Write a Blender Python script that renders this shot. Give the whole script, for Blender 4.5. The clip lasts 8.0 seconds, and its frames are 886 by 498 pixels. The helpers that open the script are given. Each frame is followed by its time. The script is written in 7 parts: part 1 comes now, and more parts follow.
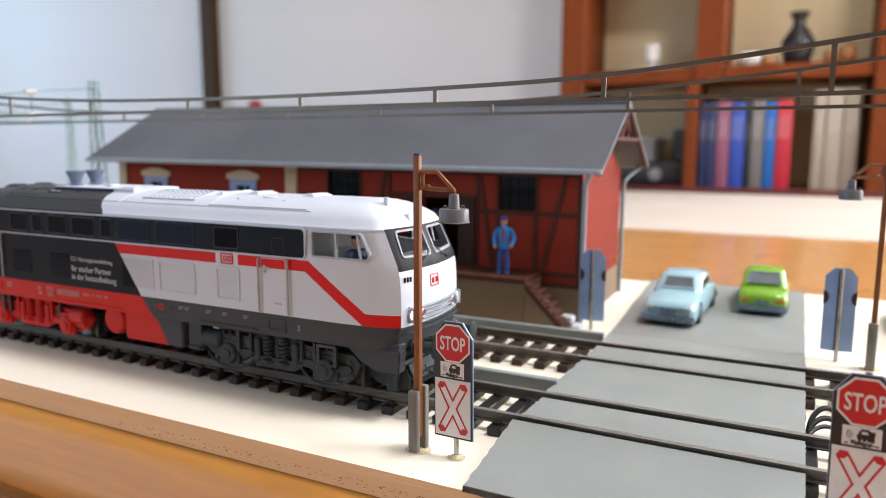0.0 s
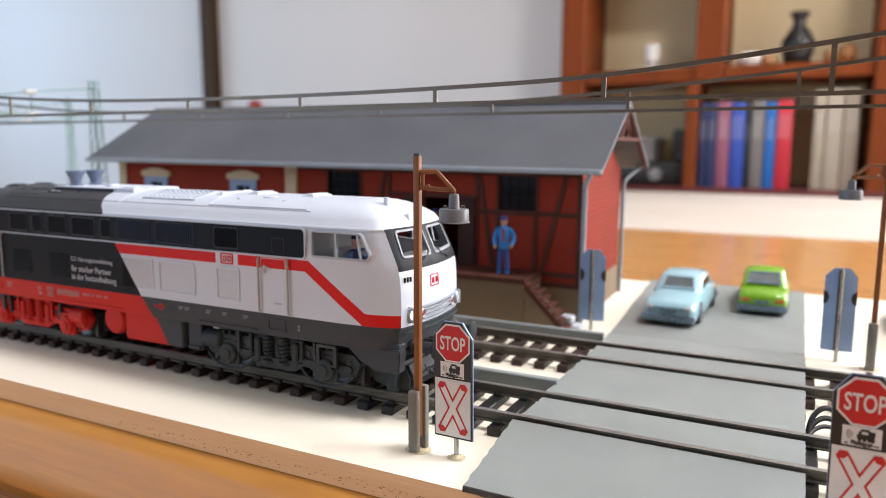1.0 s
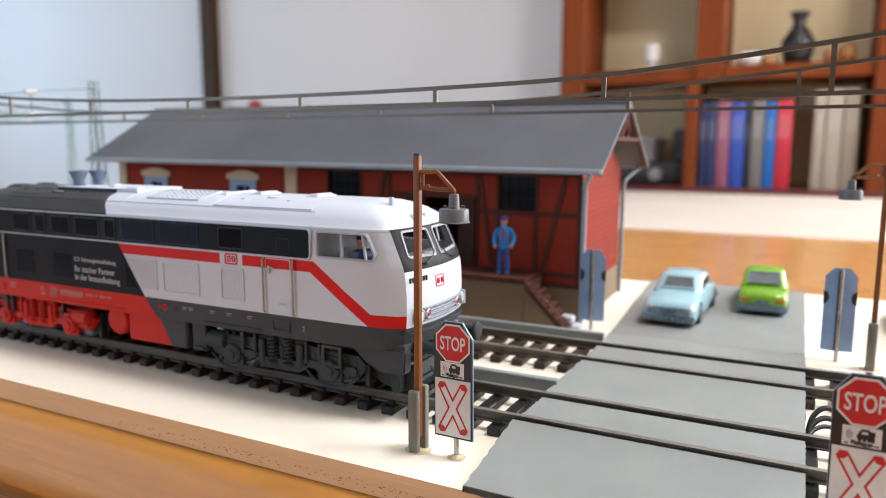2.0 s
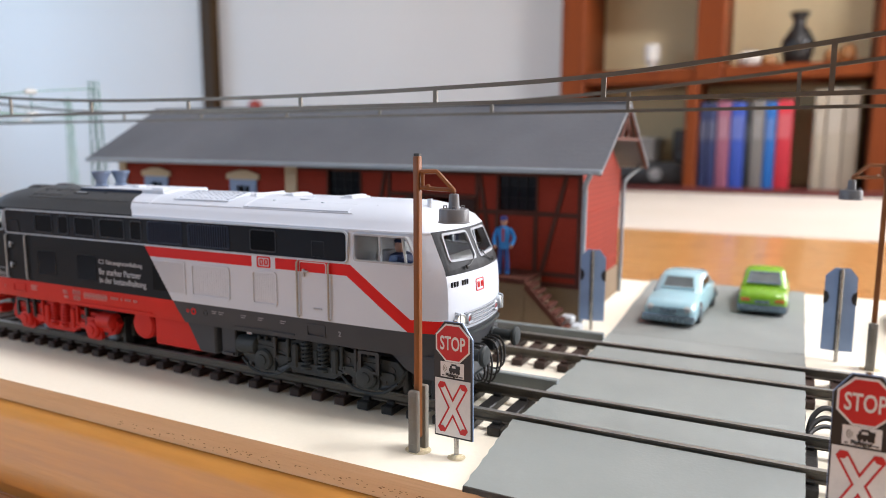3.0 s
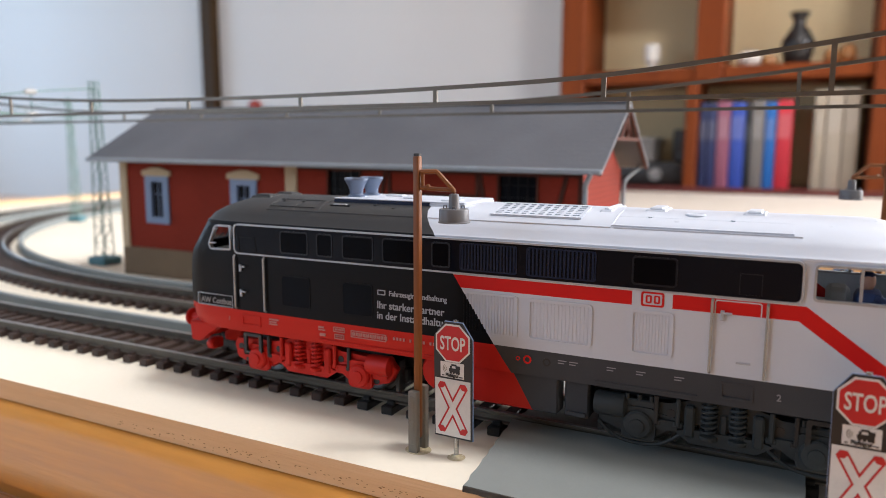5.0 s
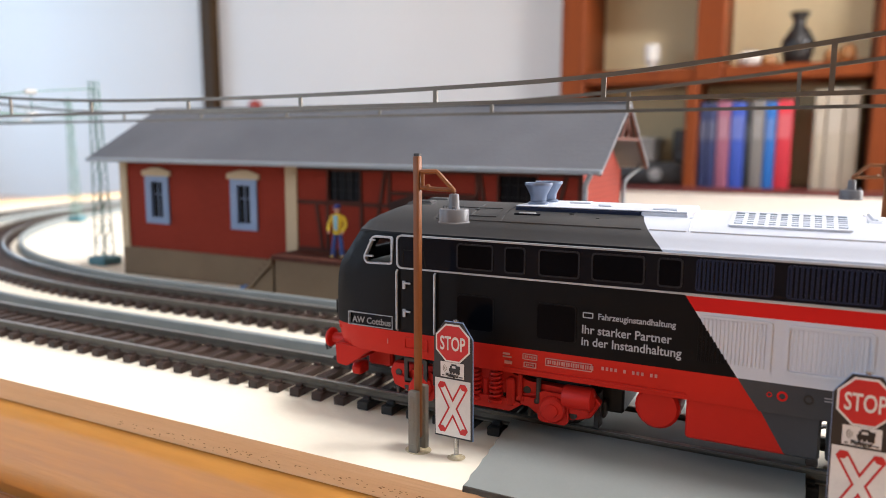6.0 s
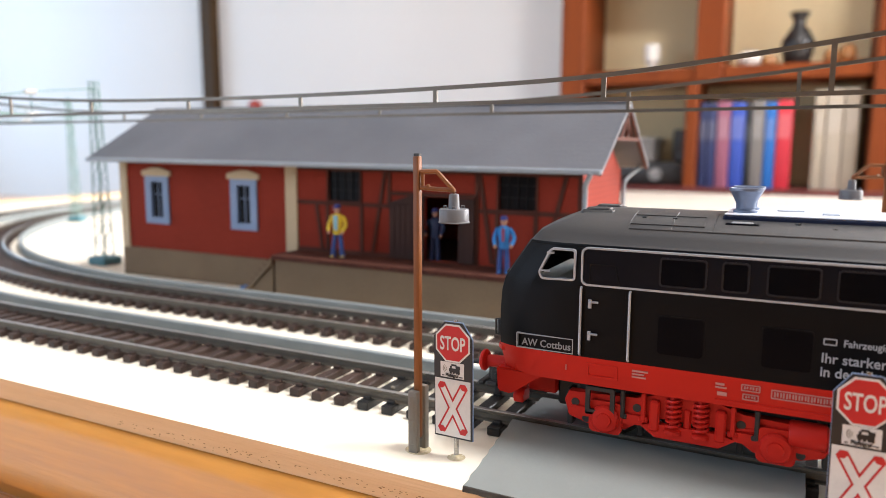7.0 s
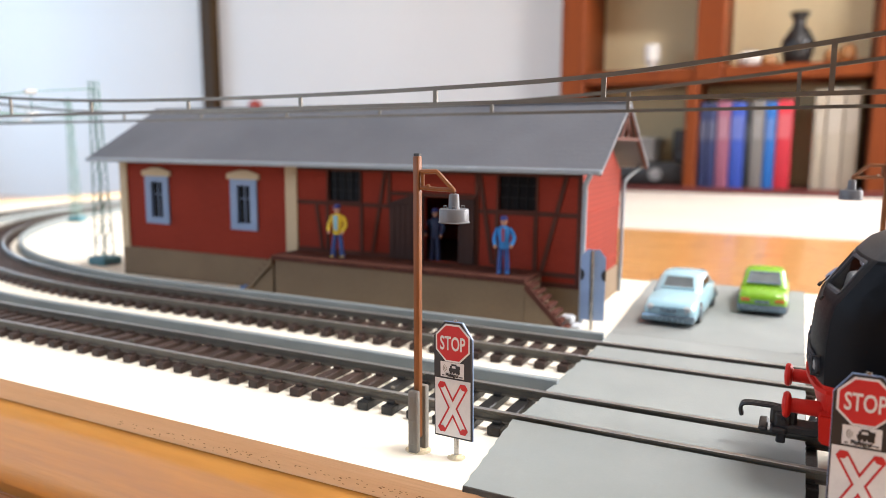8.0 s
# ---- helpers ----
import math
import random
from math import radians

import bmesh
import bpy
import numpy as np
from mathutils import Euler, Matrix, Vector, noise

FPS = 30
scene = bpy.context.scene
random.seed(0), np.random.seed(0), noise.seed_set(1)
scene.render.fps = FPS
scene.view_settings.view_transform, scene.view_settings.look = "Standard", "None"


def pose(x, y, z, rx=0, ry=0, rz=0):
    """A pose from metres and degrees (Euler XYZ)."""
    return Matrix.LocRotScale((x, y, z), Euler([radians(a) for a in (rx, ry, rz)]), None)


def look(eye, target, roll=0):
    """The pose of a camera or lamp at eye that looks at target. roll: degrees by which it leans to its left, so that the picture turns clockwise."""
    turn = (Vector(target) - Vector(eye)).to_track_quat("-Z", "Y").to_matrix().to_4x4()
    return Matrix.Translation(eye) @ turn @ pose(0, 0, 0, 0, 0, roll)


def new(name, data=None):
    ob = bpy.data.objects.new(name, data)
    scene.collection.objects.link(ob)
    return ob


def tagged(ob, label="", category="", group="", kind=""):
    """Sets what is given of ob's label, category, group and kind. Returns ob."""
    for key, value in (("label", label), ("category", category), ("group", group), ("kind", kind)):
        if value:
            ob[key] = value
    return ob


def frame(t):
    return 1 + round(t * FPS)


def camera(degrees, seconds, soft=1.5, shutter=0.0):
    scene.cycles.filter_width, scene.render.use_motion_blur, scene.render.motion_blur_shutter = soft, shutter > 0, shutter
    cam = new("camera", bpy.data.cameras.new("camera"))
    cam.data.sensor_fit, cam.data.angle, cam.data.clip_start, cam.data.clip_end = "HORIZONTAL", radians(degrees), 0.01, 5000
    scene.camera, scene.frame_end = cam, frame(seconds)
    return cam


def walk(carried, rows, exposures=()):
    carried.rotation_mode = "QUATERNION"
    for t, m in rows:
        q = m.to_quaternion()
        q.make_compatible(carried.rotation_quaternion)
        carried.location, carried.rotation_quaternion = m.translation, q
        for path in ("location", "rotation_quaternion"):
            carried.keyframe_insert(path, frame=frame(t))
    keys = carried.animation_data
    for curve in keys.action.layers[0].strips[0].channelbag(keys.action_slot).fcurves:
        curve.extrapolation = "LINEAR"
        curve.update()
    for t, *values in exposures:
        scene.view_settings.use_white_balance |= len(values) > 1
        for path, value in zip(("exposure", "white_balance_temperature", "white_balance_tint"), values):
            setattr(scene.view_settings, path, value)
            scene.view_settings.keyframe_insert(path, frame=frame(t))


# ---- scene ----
# A model railway on a table, seen by a camera that stands still a hand's width before it.
cam = camera(64.159, 8.0, soft=0.8)
cam.data.dof.use_dof = True
cam.data.dof.focus_distance = 0.150
cam.data.dof.aperture_fstop = 17.0
TILT, TURN, LEAN = 8.249, 26.855, 0.121
EYE = pose(0.0, -0.0028, 0.0661, 90 - TILT, 0, TURN) @ pose(0, 0, 0, 0, 0, LEAN)
walk(cam, [(0.0, EYE), (8.0, EYE)], exposures=[(0.0, 0.39, 6180, 14), (3.5, 0.39, 6180, 14), (4.0, 0.20, 6180, 14), (4.5, 0.22, 6180, 14), (6.0, 0.65, 6300, 14), (6.5, 0.81, 6300, 14), (7.0, 0.87, 6300, 14), (8.0, 0.78, 6300, 14)])

# ---- light ----
world = bpy.data.worlds.new("world")
scene.world = world
world.use_nodes = True
sky = world.node_tree.nodes.new("ShaderNodeTexSky")
sky.sky_type, sky.sun_disc, sky.sun_elevation, sky.sun_rotation = "NISHITA", False, radians(35), radians(60)
world.node_tree.links.new(sky.outputs[0], world.node_tree.nodes["Background"].inputs[0])
world.node_tree.nodes["Background"].inputs[1].default_value = 0.12


def area_light(name, at, target, sx, sy, watts, colour):
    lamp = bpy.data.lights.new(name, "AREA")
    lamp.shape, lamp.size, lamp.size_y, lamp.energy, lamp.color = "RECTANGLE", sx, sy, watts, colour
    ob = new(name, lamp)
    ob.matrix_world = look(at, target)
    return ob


area_light("north_window_daylight", (1.30, 2.55, 0.95), (0.0, 0.25, 0.0), 1.0, 1.2, 42, (1.0, 0.985, 0.965))
area_light("east_window_daylight", (1.86, 1.60, 0.78), (-0.9, 2.0, 0.25), 1.35, 1.30, 38, (1.0, 0.97, 0.93))
area_light("west_window_daylight", (-4.56, 1.2, 0.75), (-2.0, 1.7, 0.2), 1.4, 1.3, 20, (0.56, 0.78, 1.0))
# fill added from an unseen south opening, brightens what faces -y
area_light("south_fill_light", (-1.9, -1.56, 0.75), (-0.6, 0.6, 0.0), 1.5, 1.3, 15, (0.66, 0.82, 1.0))
# added overhead source, unseen; only the short, steep shadows suggest it
area_light("added_overhead_light", (0.74, 0.36, 1.79), (-0.05, 0.16, 0.0), 0.40, 0.40, 27, (1.0, 0.97, 0.92))


# ---- materials ----
def material(name):
    m = bpy.data.materials.new(name)
    m.use_nodes = True
    return m, m.node_tree.nodes, m.node_tree.links, m.node_tree.nodes["Principled BSDF"]


def surf(name, a, b=None, rough=0.5, metal=0.0, scale=120.0, fine=1800.0, bump=0.15, coat=0.0, stretch=(1, 1, 1), contrast=0.5, tint=0.0, wear=0.12, spec=0.5):
    """Two tones in large soft patches, a fine grain in roughness and relief; tint: spread from piece to piece."""
    m, nodes, links, bsdf = material(name)
    b = b or tuple(0.86 * v for v in a)
    pos = nodes.new("ShaderNodeTexCoord")
    mapping = nodes.new("ShaderNodeMapping")
    mapping.inputs["Scale"].default_value = stretch
    links.new(pos.outputs["Object"], mapping.inputs[0])
    big, small = nodes.new("ShaderNodeTexNoise"), nodes.new("ShaderNodeTexNoise")
    for n, s, d in ((big, scale, 4.0), (small, fine, 3.0)):
        n.inputs["Scale"].default_value, n.inputs["Detail"].default_value = s, d
        links.new(mapping.outputs[0], n.inputs["Vector"])
    ramp = nodes.new("ShaderNodeValToRGB")
    ramp.color_ramp.elements[0].position, ramp.color_ramp.elements[1].position = 0.5 - contrast / 2, 0.5 + contrast / 2
    ramp.color_ramp.elements[0].color, ramp.color_ramp.elements[1].color = (*a, 1), (*b, 1)
    links.new(big.outputs[0], ramp.inputs[0])
    colour = ramp.outputs[0]
    grain = nodes.new("ShaderNodeMix")
    grain.data_type, grain.blend_type = "RGBA", "MULTIPLY"
    grain.inputs[0].default_value = wear
    links.new(colour, grain.inputs[6])
    links.new(small.outputs[0], grain.inputs[7])
    colour = grain.outputs[2]
    if tint:
        info, hsv = nodes.new("ShaderNodeObjectInfo"), nodes.new("ShaderNodeHueSaturation")
        span = nodes.new("ShaderNodeMapRange")
        span.inputs[3].default_value, span.inputs[4].default_value = 1 - tint, 1 + tint
        links.new(info.outputs["Random"], span.inputs[0])
        links.new(span.outputs[0], hsv.inputs["Value"])
        links.new(colour, hsv.inputs["Color"])
        colour = hsv.outputs[0]
    links.new(colour, bsdf.inputs["Base Color"])
    rr = nodes.new("ShaderNodeMapRange")
    rr.inputs[3].default_value, rr.inputs[4].default_value = max(0.02, rough - 0.08), min(1, rough + 0.10)
    links.new(small.outputs[0], rr.inputs[0])
    links.new(rr.outputs[0], bsdf.inputs["Roughness"])
    bsdf.inputs["Metallic"].default_value = metal
    bsdf.inputs["Specular IOR Level"].default_value = spec
    bsdf.inputs["Coat Weight"].default_value = coat
    bsdf.inputs["Coat Roughness"].default_value = 0.15
    if bump:
        relief = nodes.new("ShaderNodeBump")
        relief.inputs["Strength"].default_value, relief.inputs["Distance"].default_value = bump, 0.4 / fine
        links.new(small.outputs[0], relief.inputs["Height"])
        links.new(relief.outputs[0], bsdf.inputs["Normal"])
    return m


def glass(name, tone=(0.9, 0.93, 0.95), rough=0.02):
    m, nodes, links, bsdf = material(name)
    bsdf.inputs["Base Color"].default_value = (*tone, 1)
    bsdf.inputs["Roughness"].default_value = rough
    bsdf.inputs["Transmission Weight"].default_value = 1.0
    bsdf.inputs["IOR"].default_value = 1.05
    return m


def glow(name, tone, strength):
    m, nodes, links, bsdf = material(name)
    bsdf.inputs["Base Color"].default_value = (*tone, 1)
    bsdf.inputs["Emission Color"].default_value = (*tone, 1)
    bsdf.inputs["Emission Strength"].default_value = strength
    return m


M_BOARD = surf("white_painted_plywood", (0.83, 0.77, 0.63), (0.87, 0.82, 0.69), 0.6, scale=14, fine=700, bump=0.12, wear=0.06)
M_PLY = surf("plywood_edge", (0.90, 0.66, 0.40), (0.82, 0.56, 0.31), 0.75, spec=0.2, scale=60, fine=420, bump=0.3, stretch=(0.25, 1, 5), wear=0.12)
M_PIT = surf("torn_wood_fibre", (0.46, 0.27, 0.13), (0.34, 0.19, 0.09), 0.9, spec=0.1, scale=200, fine=1500, bump=0.4)
M_PINE = surf("varnished_pine", (0.66, 0.31, 0.06), (0.54, 0.23, 0.04), 0.42, spec=0.3, scale=28, fine=240, bump=0.06, coat=0.1, stretch=(0.18, 1, 3.0), wear=0.3)
M_TABLE = surf("orange_varnished_table", (0.68, 0.34, 0.105), (0.58, 0.27, 0.075), 0.28, scale=9, fine=130, bump=0.05, coat=0.4, stretch=(0.15, 2.2, 1), wear=0.3)
M_ROAD = surf("grey_green_card", (0.215, 0.238, 0.228), (0.248, 0.270, 0.258), 0.62, scale=60, fine=1500, bump=0.14, wear=0.12)
M_ROADEDGE = surf("cut_card_edge", (0.035, 0.032, 0.026), (0.10, 0.092, 0.075), 0.9, scale=300, fine=2500, bump=0.6, wear=0.4)
M_SLEEPER = surf("brown_plastic_sleeper", (0.042, 0.026, 0.021), (0.066, 0.042, 0.034), 0.45, spec=0.25, scale=90, fine=1500, bump=0.3, stretch=(3, 1, 1), tint=0.25, wear=0.3)
M_SLEEPERBLACK = surf("black_plastic_sleeper", (0.012, 0.012, 0.012), (0.022, 0.021, 0.020), 0.4, spec=0.35, scale=90, fine=1500, bump=0.3, tint=0.2)
M_RAIL = surf("nickel_silver_rail", (0.15, 0.13, 0.10), (0.10, 0.088, 0.068), 0.5, metal=0.3, scale=50, fine=1400, bump=0.1, wear=0.3)
M_RAILTOP = surf("polished_rail_head", (0.50, 0.50, 0.48), (0.40, 0.40, 0.385), 0.32, metal=0.8, scale=40, fine=1400, bump=0.03, wear=0.1)
M_STRIP = surf("grey_painted_strip", (0.22, 0.25, 0.25), (0.28, 0.31, 0.31), 0.7, spec=0.25, scale=40, fine=1200, bump=0.2)
M_WALL = surf("white_wall_paint", (0.93, 0.915, 0.895), (0.91, 0.895, 0.875), 0.85, scale=1.5, fine=90, bump=0.08, wear=0.03)
# tone of the unseen south wall, kept dark to cut bounce and reflections
M_WALLDARK = surf("unseen_dark_wall", (0.17, 0.14, 0.11), (0.14, 0.115, 0.09), 0.9, scale=1.5, fine=90, bump=0.1, wear=0.1)
M_DARKWOOD = surf("dark_brown_wood", (0.080, 0.042, 0.012), (0.055, 0.028, 0.009), 0.6, spec=0.2, scale=4, fine=60, stretch=(6, 6, 0.6), wear=0.3)
M_CHERRY = surf("cherry_veneer", (0.26, 0.060, 0.013), (0.17, 0.038, 0.010), 0.5, spec=0.12, scale=3.5, fine=60, stretch=(5, 5, 0.6), coat=0.0, wear=0.25)
M_CASEBACK = surf("beige_case_back", (0.86, 0.73, 0.44), (0.82, 0.68, 0.40), 0.7, scale=3, fine=60, bump=0.05)
M_FLOOR = surf("parquet", (0.30, 0.16, 0.07), (0.24, 0.12, 0.05), 0.4, scale=4, fine=60, stretch=(0.4, 4, 1))
M_SHEET = surf("cream_white_cloth", (0.52, 0.465, 0.40), (0.47, 0.41, 0.335), 0.9, scale=3, fine=300, bump=0.3, wear=0.06)
M_MAROON = surf("maroon_edge", (0.14, 0.022, 0.016), (0.10, 0.016, 0.012), 0.5, scale=5, fine=60)


# ---- building helpers (millimetres unless unit is given) ----
def finish(name, bm, mats, parent=None, label="", unit=0.001, smooth=35.0, at=None):
    me = bpy.data.meshes.new(name)
    bmesh.ops.recalc_face_normals(bm, faces=bm.faces)
    bmesh.ops.scale(bm, vec=(unit, unit, unit), verts=bm.verts)
    limit = radians(smooth)
    for f in bm.faces:
        f.smooth = True
    for e in bm.edges:
        e.smooth = len(e.link_faces) == 2 and e.calc_face_angle(4.0) < limit
    bm.to_mesh(me)
    bm.free()
    for m in (mats if isinstance(mats, (list, tuple)) else [mats]):
        me.materials.append(m)
    ob = new(name, me)
    if at is not None:
        ob.matrix_basis = at
    ob.parent = parent
    if label:
        tagged(ob, label)
    return ob


def part(name, bm, mats, parent, label="", unit=0.001, smooth=35.0, at=None):
    return finish(name, bm, mats, parent, label, unit, smooth, at)


def thing(name, at, label, category, group="", kind=""):
    ob = new(name)
    ob.empty_display_size = 0.005
    ob.matrix_basis = at
    return tagged(ob, label, category, group, kind)


def box(bm, x0, x1, y0, y1, z0, z1, bevel=0.0, mi=0, seg=1):
    made = bmesh.ops.create_cube(bm, size=1.0, matrix=Matrix.Translation(((x0 + x1) / 2, (y0 + y1) / 2, (z0 + z1) / 2)) @ Matrix.Diagonal((abs(x1 - x0), abs(y1 - y0), abs(z1 - z0), 1)))
    faces = {f for v in made["verts"] for f in v.link_faces}
    for f in faces:
        f.material_index = mi
    if bevel:
        bmesh.ops.bevel(bm, geom=list({e for v in made["verts"] for e in v.link_edges}), offset=bevel, segments=seg, profile=0.5, affect="EDGES", clamp_overlap=True)
    return bm


def rod(bm, p, q, r, r2=None, seg=10, mi=0, caps=True):
    p, q = Vector(p), Vector(q)
    d = q - p
    m = Matrix.Translation((p + q) / 2) @ d.to_track_quat("Z", "Y").to_matrix().to_4x4()
    made = bmesh.ops.create_cone(bm, cap_ends=caps, segments=seg, radius1=r, radius2=r if r2 is None else r2, depth=d.length, matrix=m)
    for f in {f for v in made["verts"] for f in v.link_faces}:
        f.material_index = mi
    return bm


def tube(bm, pts, r, seg=7, mi=0):
    """A bent round wire through the points."""
    pts = [Vector(p) for p in pts]
    rings = []
    side = None
    for i, p in enumerate(pts):
        d = (pts[min(i + 1, len(pts) - 1)] - pts[max(i - 1, 0)]).normalized()
        ref = Vector((0, 0, 1)) if abs(d.z) < 0.9 else Vector((0, 1, 0))
        side = d.cross(ref).normalized() if side is None else (side - d * side.dot(d)).normalized()
        up = d.cross(side)
        rings.append([bm.verts.new(p + r * (math.cos(2 * math.pi * k / seg) * side + math.sin(2 * math.pi * k / seg) * up)) for k in range(seg)])
    for a, b in zip(rings, rings[1:]):
        for k in range(seg):
            bm.faces.new((a[k], a[(k + 1) % seg], b[(k + 1) % seg], b[k])).material_index = mi
    bm.faces.new(rings[0]).material_index = mi
    bm.faces.new(rings[-1]).material_index = mi
    return bm


def spline(pts, n=6):
    """A smooth line through the points."""
    pts = [Vector(p) for p in pts]
    out = []
    for i in range(len(pts) - 1):
        a, b, c, d = pts[max(i - 1, 0)], pts[i], pts[i + 1], pts[min(i + 2, len(pts) - 1)]
        for k in range(n):
            t = k / n
            out.append(0.5 * (2 * b + (c - a) * t + (2 * a - 5 * b + 4 * c - d) * t * t + (3 * b - a - 3 * c + d) * t ** 3))
    return out + [pts[-1]]


def lathe(bm, prof, seg=20, m=None, mi=0):
    """Turns (radius, height) pairs round z."""
    m = m or Matrix()
    rings = []
    for r, z in prof:
        rings.append([bm.verts.new(m @ Vector((r * math.cos(2 * math.pi * k / seg), r * math.sin(2 * math.pi * k / seg), z))) for k in range(seg)])
    for a, b in zip(rings, rings[1:]):
        for k in range(seg):
            bm.faces.new((a[k], a[(k + 1) % seg], b[(k + 1) % seg], b[k])).material_index = mi
    bm.faces.new(rings[0]).material_index = mi
    bm.faces.new(rings[-1]).material_index = mi
    return bm


def plate(bm, poly, a, b, axis="y", mi=0):
    """A flat shape of (u, v) corners, thick from a to b along the axis. y: (x, z) corners; x: (y, z); z: (x, y)."""
    def at(u, v, w):
        return Vector((u, w, v)) if axis == "y" else Vector((w, u, v)) if axis == "x" else Vector((u, v, w))
    lo, hi = [bm.verts.new(at(u, v, a)) for u, v in poly], [bm.verts.new(at(u, v, b)) for u, v in poly]
    faces = [bm.faces.new(lo), bm.faces.new(hi)]
    for i in range(len(poly)):
        j = (i + 1) % len(poly)
        faces.append(bm.faces.new((lo[i], lo[j], hi[j], hi[i])))
    for f in faces:
        f.material_index = mi
    return bm


def hoop(bm, poly, inner, a, b, axis="y", mi=0):
    """A frame between the outlines poly and inner, thick from a to b."""
    def at(u, v, w):
        return Vector((u, w, v)) if axis == "y" else Vector((w, u, v)) if axis == "x" else Vector((u, v, w))
    r = [[bm.verts.new(at(u, v, w)) for u, v in p] for p, w in ((poly, a), (poly, b), (inner, b), (inner, a))]
    n = len(poly)
    for k in range(4):
        for i in range(n):
            j = (i + 1) % n
            bm.faces.new((r[k][i], r[k][j], r[(k + 1) % 4][j], r[(k + 1) % 4][i])).material_index = mi
    return bm


def rounded(x0, x1, z0, z1, r, n=4):
    """Corners of a rectangle with round corners."""
    out = []
    for cx, cz, a in ((x1 - r, z1 - r, 0), (x0 + r, z1 - r, 90), (x0 + r, z0 + r, 180), (x1 - r, z0 + r, 270)):
        for k in range(n + 1):
            t = radians(a + 90 * k / n)
            out.append((cx + r * math.cos(t), cz + r * math.sin(t)))
    return out


def shrink(poly, d):
    """The outline of a convex shape moved inwards by d."""
    n = len(poly)
    area = sum(poly[i][0] * poly[(i + 1) % n][1] - poly[(i + 1) % n][0] * poly[i][1] for i in range(n))
    s = 1 if area > 0 else -1
    out = []
    for i in range(n):
        p, q, r = Vector(poly[i - 1]), Vector(poly[i]), Vector(poly[(i + 1) % n])
        a, b = (q - p).normalized(), (r - q).normalized()
        na, nb = Vector((-a.y, a.x)) * s, Vector((-b.y, b.x)) * s
        k = na + nb
        k = k / max(0.3, 1 + na.dot(nb))
        out.append(tuple(q + k * d))
    return out


def words(text, size, m, mat, parent, name="lettering", label="", align="LEFT", depth=0.00005, shear=0.0, wide=1.0, bold=0.012):
    """Letters as a mesh, size in metres, at the pose m (x along the line, y up)."""
    cu = bpy.data.curves.new(name, "FONT")
    cu.body, cu.size, cu.align_x, cu.extrude, cu.shear, cu.resolution_u = text, size, align, depth, shear, 3
    cu.offset = size * bold
    tmp = bpy.data.objects.new(name, cu)
    scene.collection.objects.link(tmp)
    bpy.context.view_layer.update()
    me = bpy.data.meshes.new_from_object(tmp.evaluated_get(bpy.context.evaluated_depsgraph_get()))
    bpy.data.objects.remove(tmp)
    me.transform(m @ Matrix.Diagonal((wide, 1, 1, 1)))
    me.materials.clear()
    me.materials.append(mat)
    ob = new(name, me)
    ob.parent = parent
    if label:
        tagged(ob, label)
    return ob


FLAT = Matrix.Rotation(radians(90), 4, "X")  # letters upright, read from -y

# ---- the room ----
def room():
    x0, x1, y0, y1, z0, z1, t = -4.6, 1.9, -1.6, 2.59, -0.78, 1.75, 0.15
    bm = bmesh.new()
    box(bm, x0 - t, x1 + t, y0 - t, y1 + t, z0 - t, z0)
    tagged(finish("floor", bm, M_FLOOR, unit=1), "brown parquet floor of the room", "floor", kind="structure")
    bm = bmesh.new()
    a0, a1, b0, b1 = 0.48, 1.0, 0.10, 0.62  # opening added for the unseen overhead light
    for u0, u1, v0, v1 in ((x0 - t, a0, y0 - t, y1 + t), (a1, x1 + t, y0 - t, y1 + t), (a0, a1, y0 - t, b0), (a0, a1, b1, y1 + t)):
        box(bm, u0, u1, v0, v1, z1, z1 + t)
    tagged(finish("ceiling", bm, M_WALL, unit=1), "plain white ceiling with an opening added for overhead light", "ceiling", kind="structure")

    def holed(name, along, lo, hi, at, a0, a1, b0, b1, mat=M_WALL, tone="white painted"):
        bm = bmesh.new()
        for u0, u1, v0, v1 in ((lo, a0, z0, z1), (a1, hi, z0, z1), (a0, a1, z0, b0), (a0, a1, b1, z1)):
            if along == "y":
                box(bm, at, at + t, u0, u1, v0, v1)
            else:
                box(bm, u0, u1, at - t, at, v0, v1)
        tagged(finish(name, bm, mat, unit=1), tone + " wall with a window opening", "wall", kind="structure")
    holed("wall_north", "x", x0 - t, x1 + t, y1 + t, 0.8, 1.8, 0.35, 1.55)
    holed("wall_east", "y", y0, y1, x1, 0.9, 2.3, 0.1, 1.45)
    holed("wall_west", "y", y0, y1, x0 - t, 0.5, 1.9, 0.1, 1.4)
    # unseen wall, dark to hold light off the train's side; its opening is added
    holed("wall_south", "x", x0 - t, x1 + t, y0, -2.7, -1.1, 0.05, 1.45, M_WALLDARK, "unseen dark brown")
    bm = bmesh.new()
    box(bm, -2.572, -2.492, y1 - 0.05, y1 - 0.001, z0, z1, 0.006)
    tagged(finish("trim", bm, M_DARKWOOD, unit=1), "dark brown upright wooden trim on the wall", "trim", kind="structure")


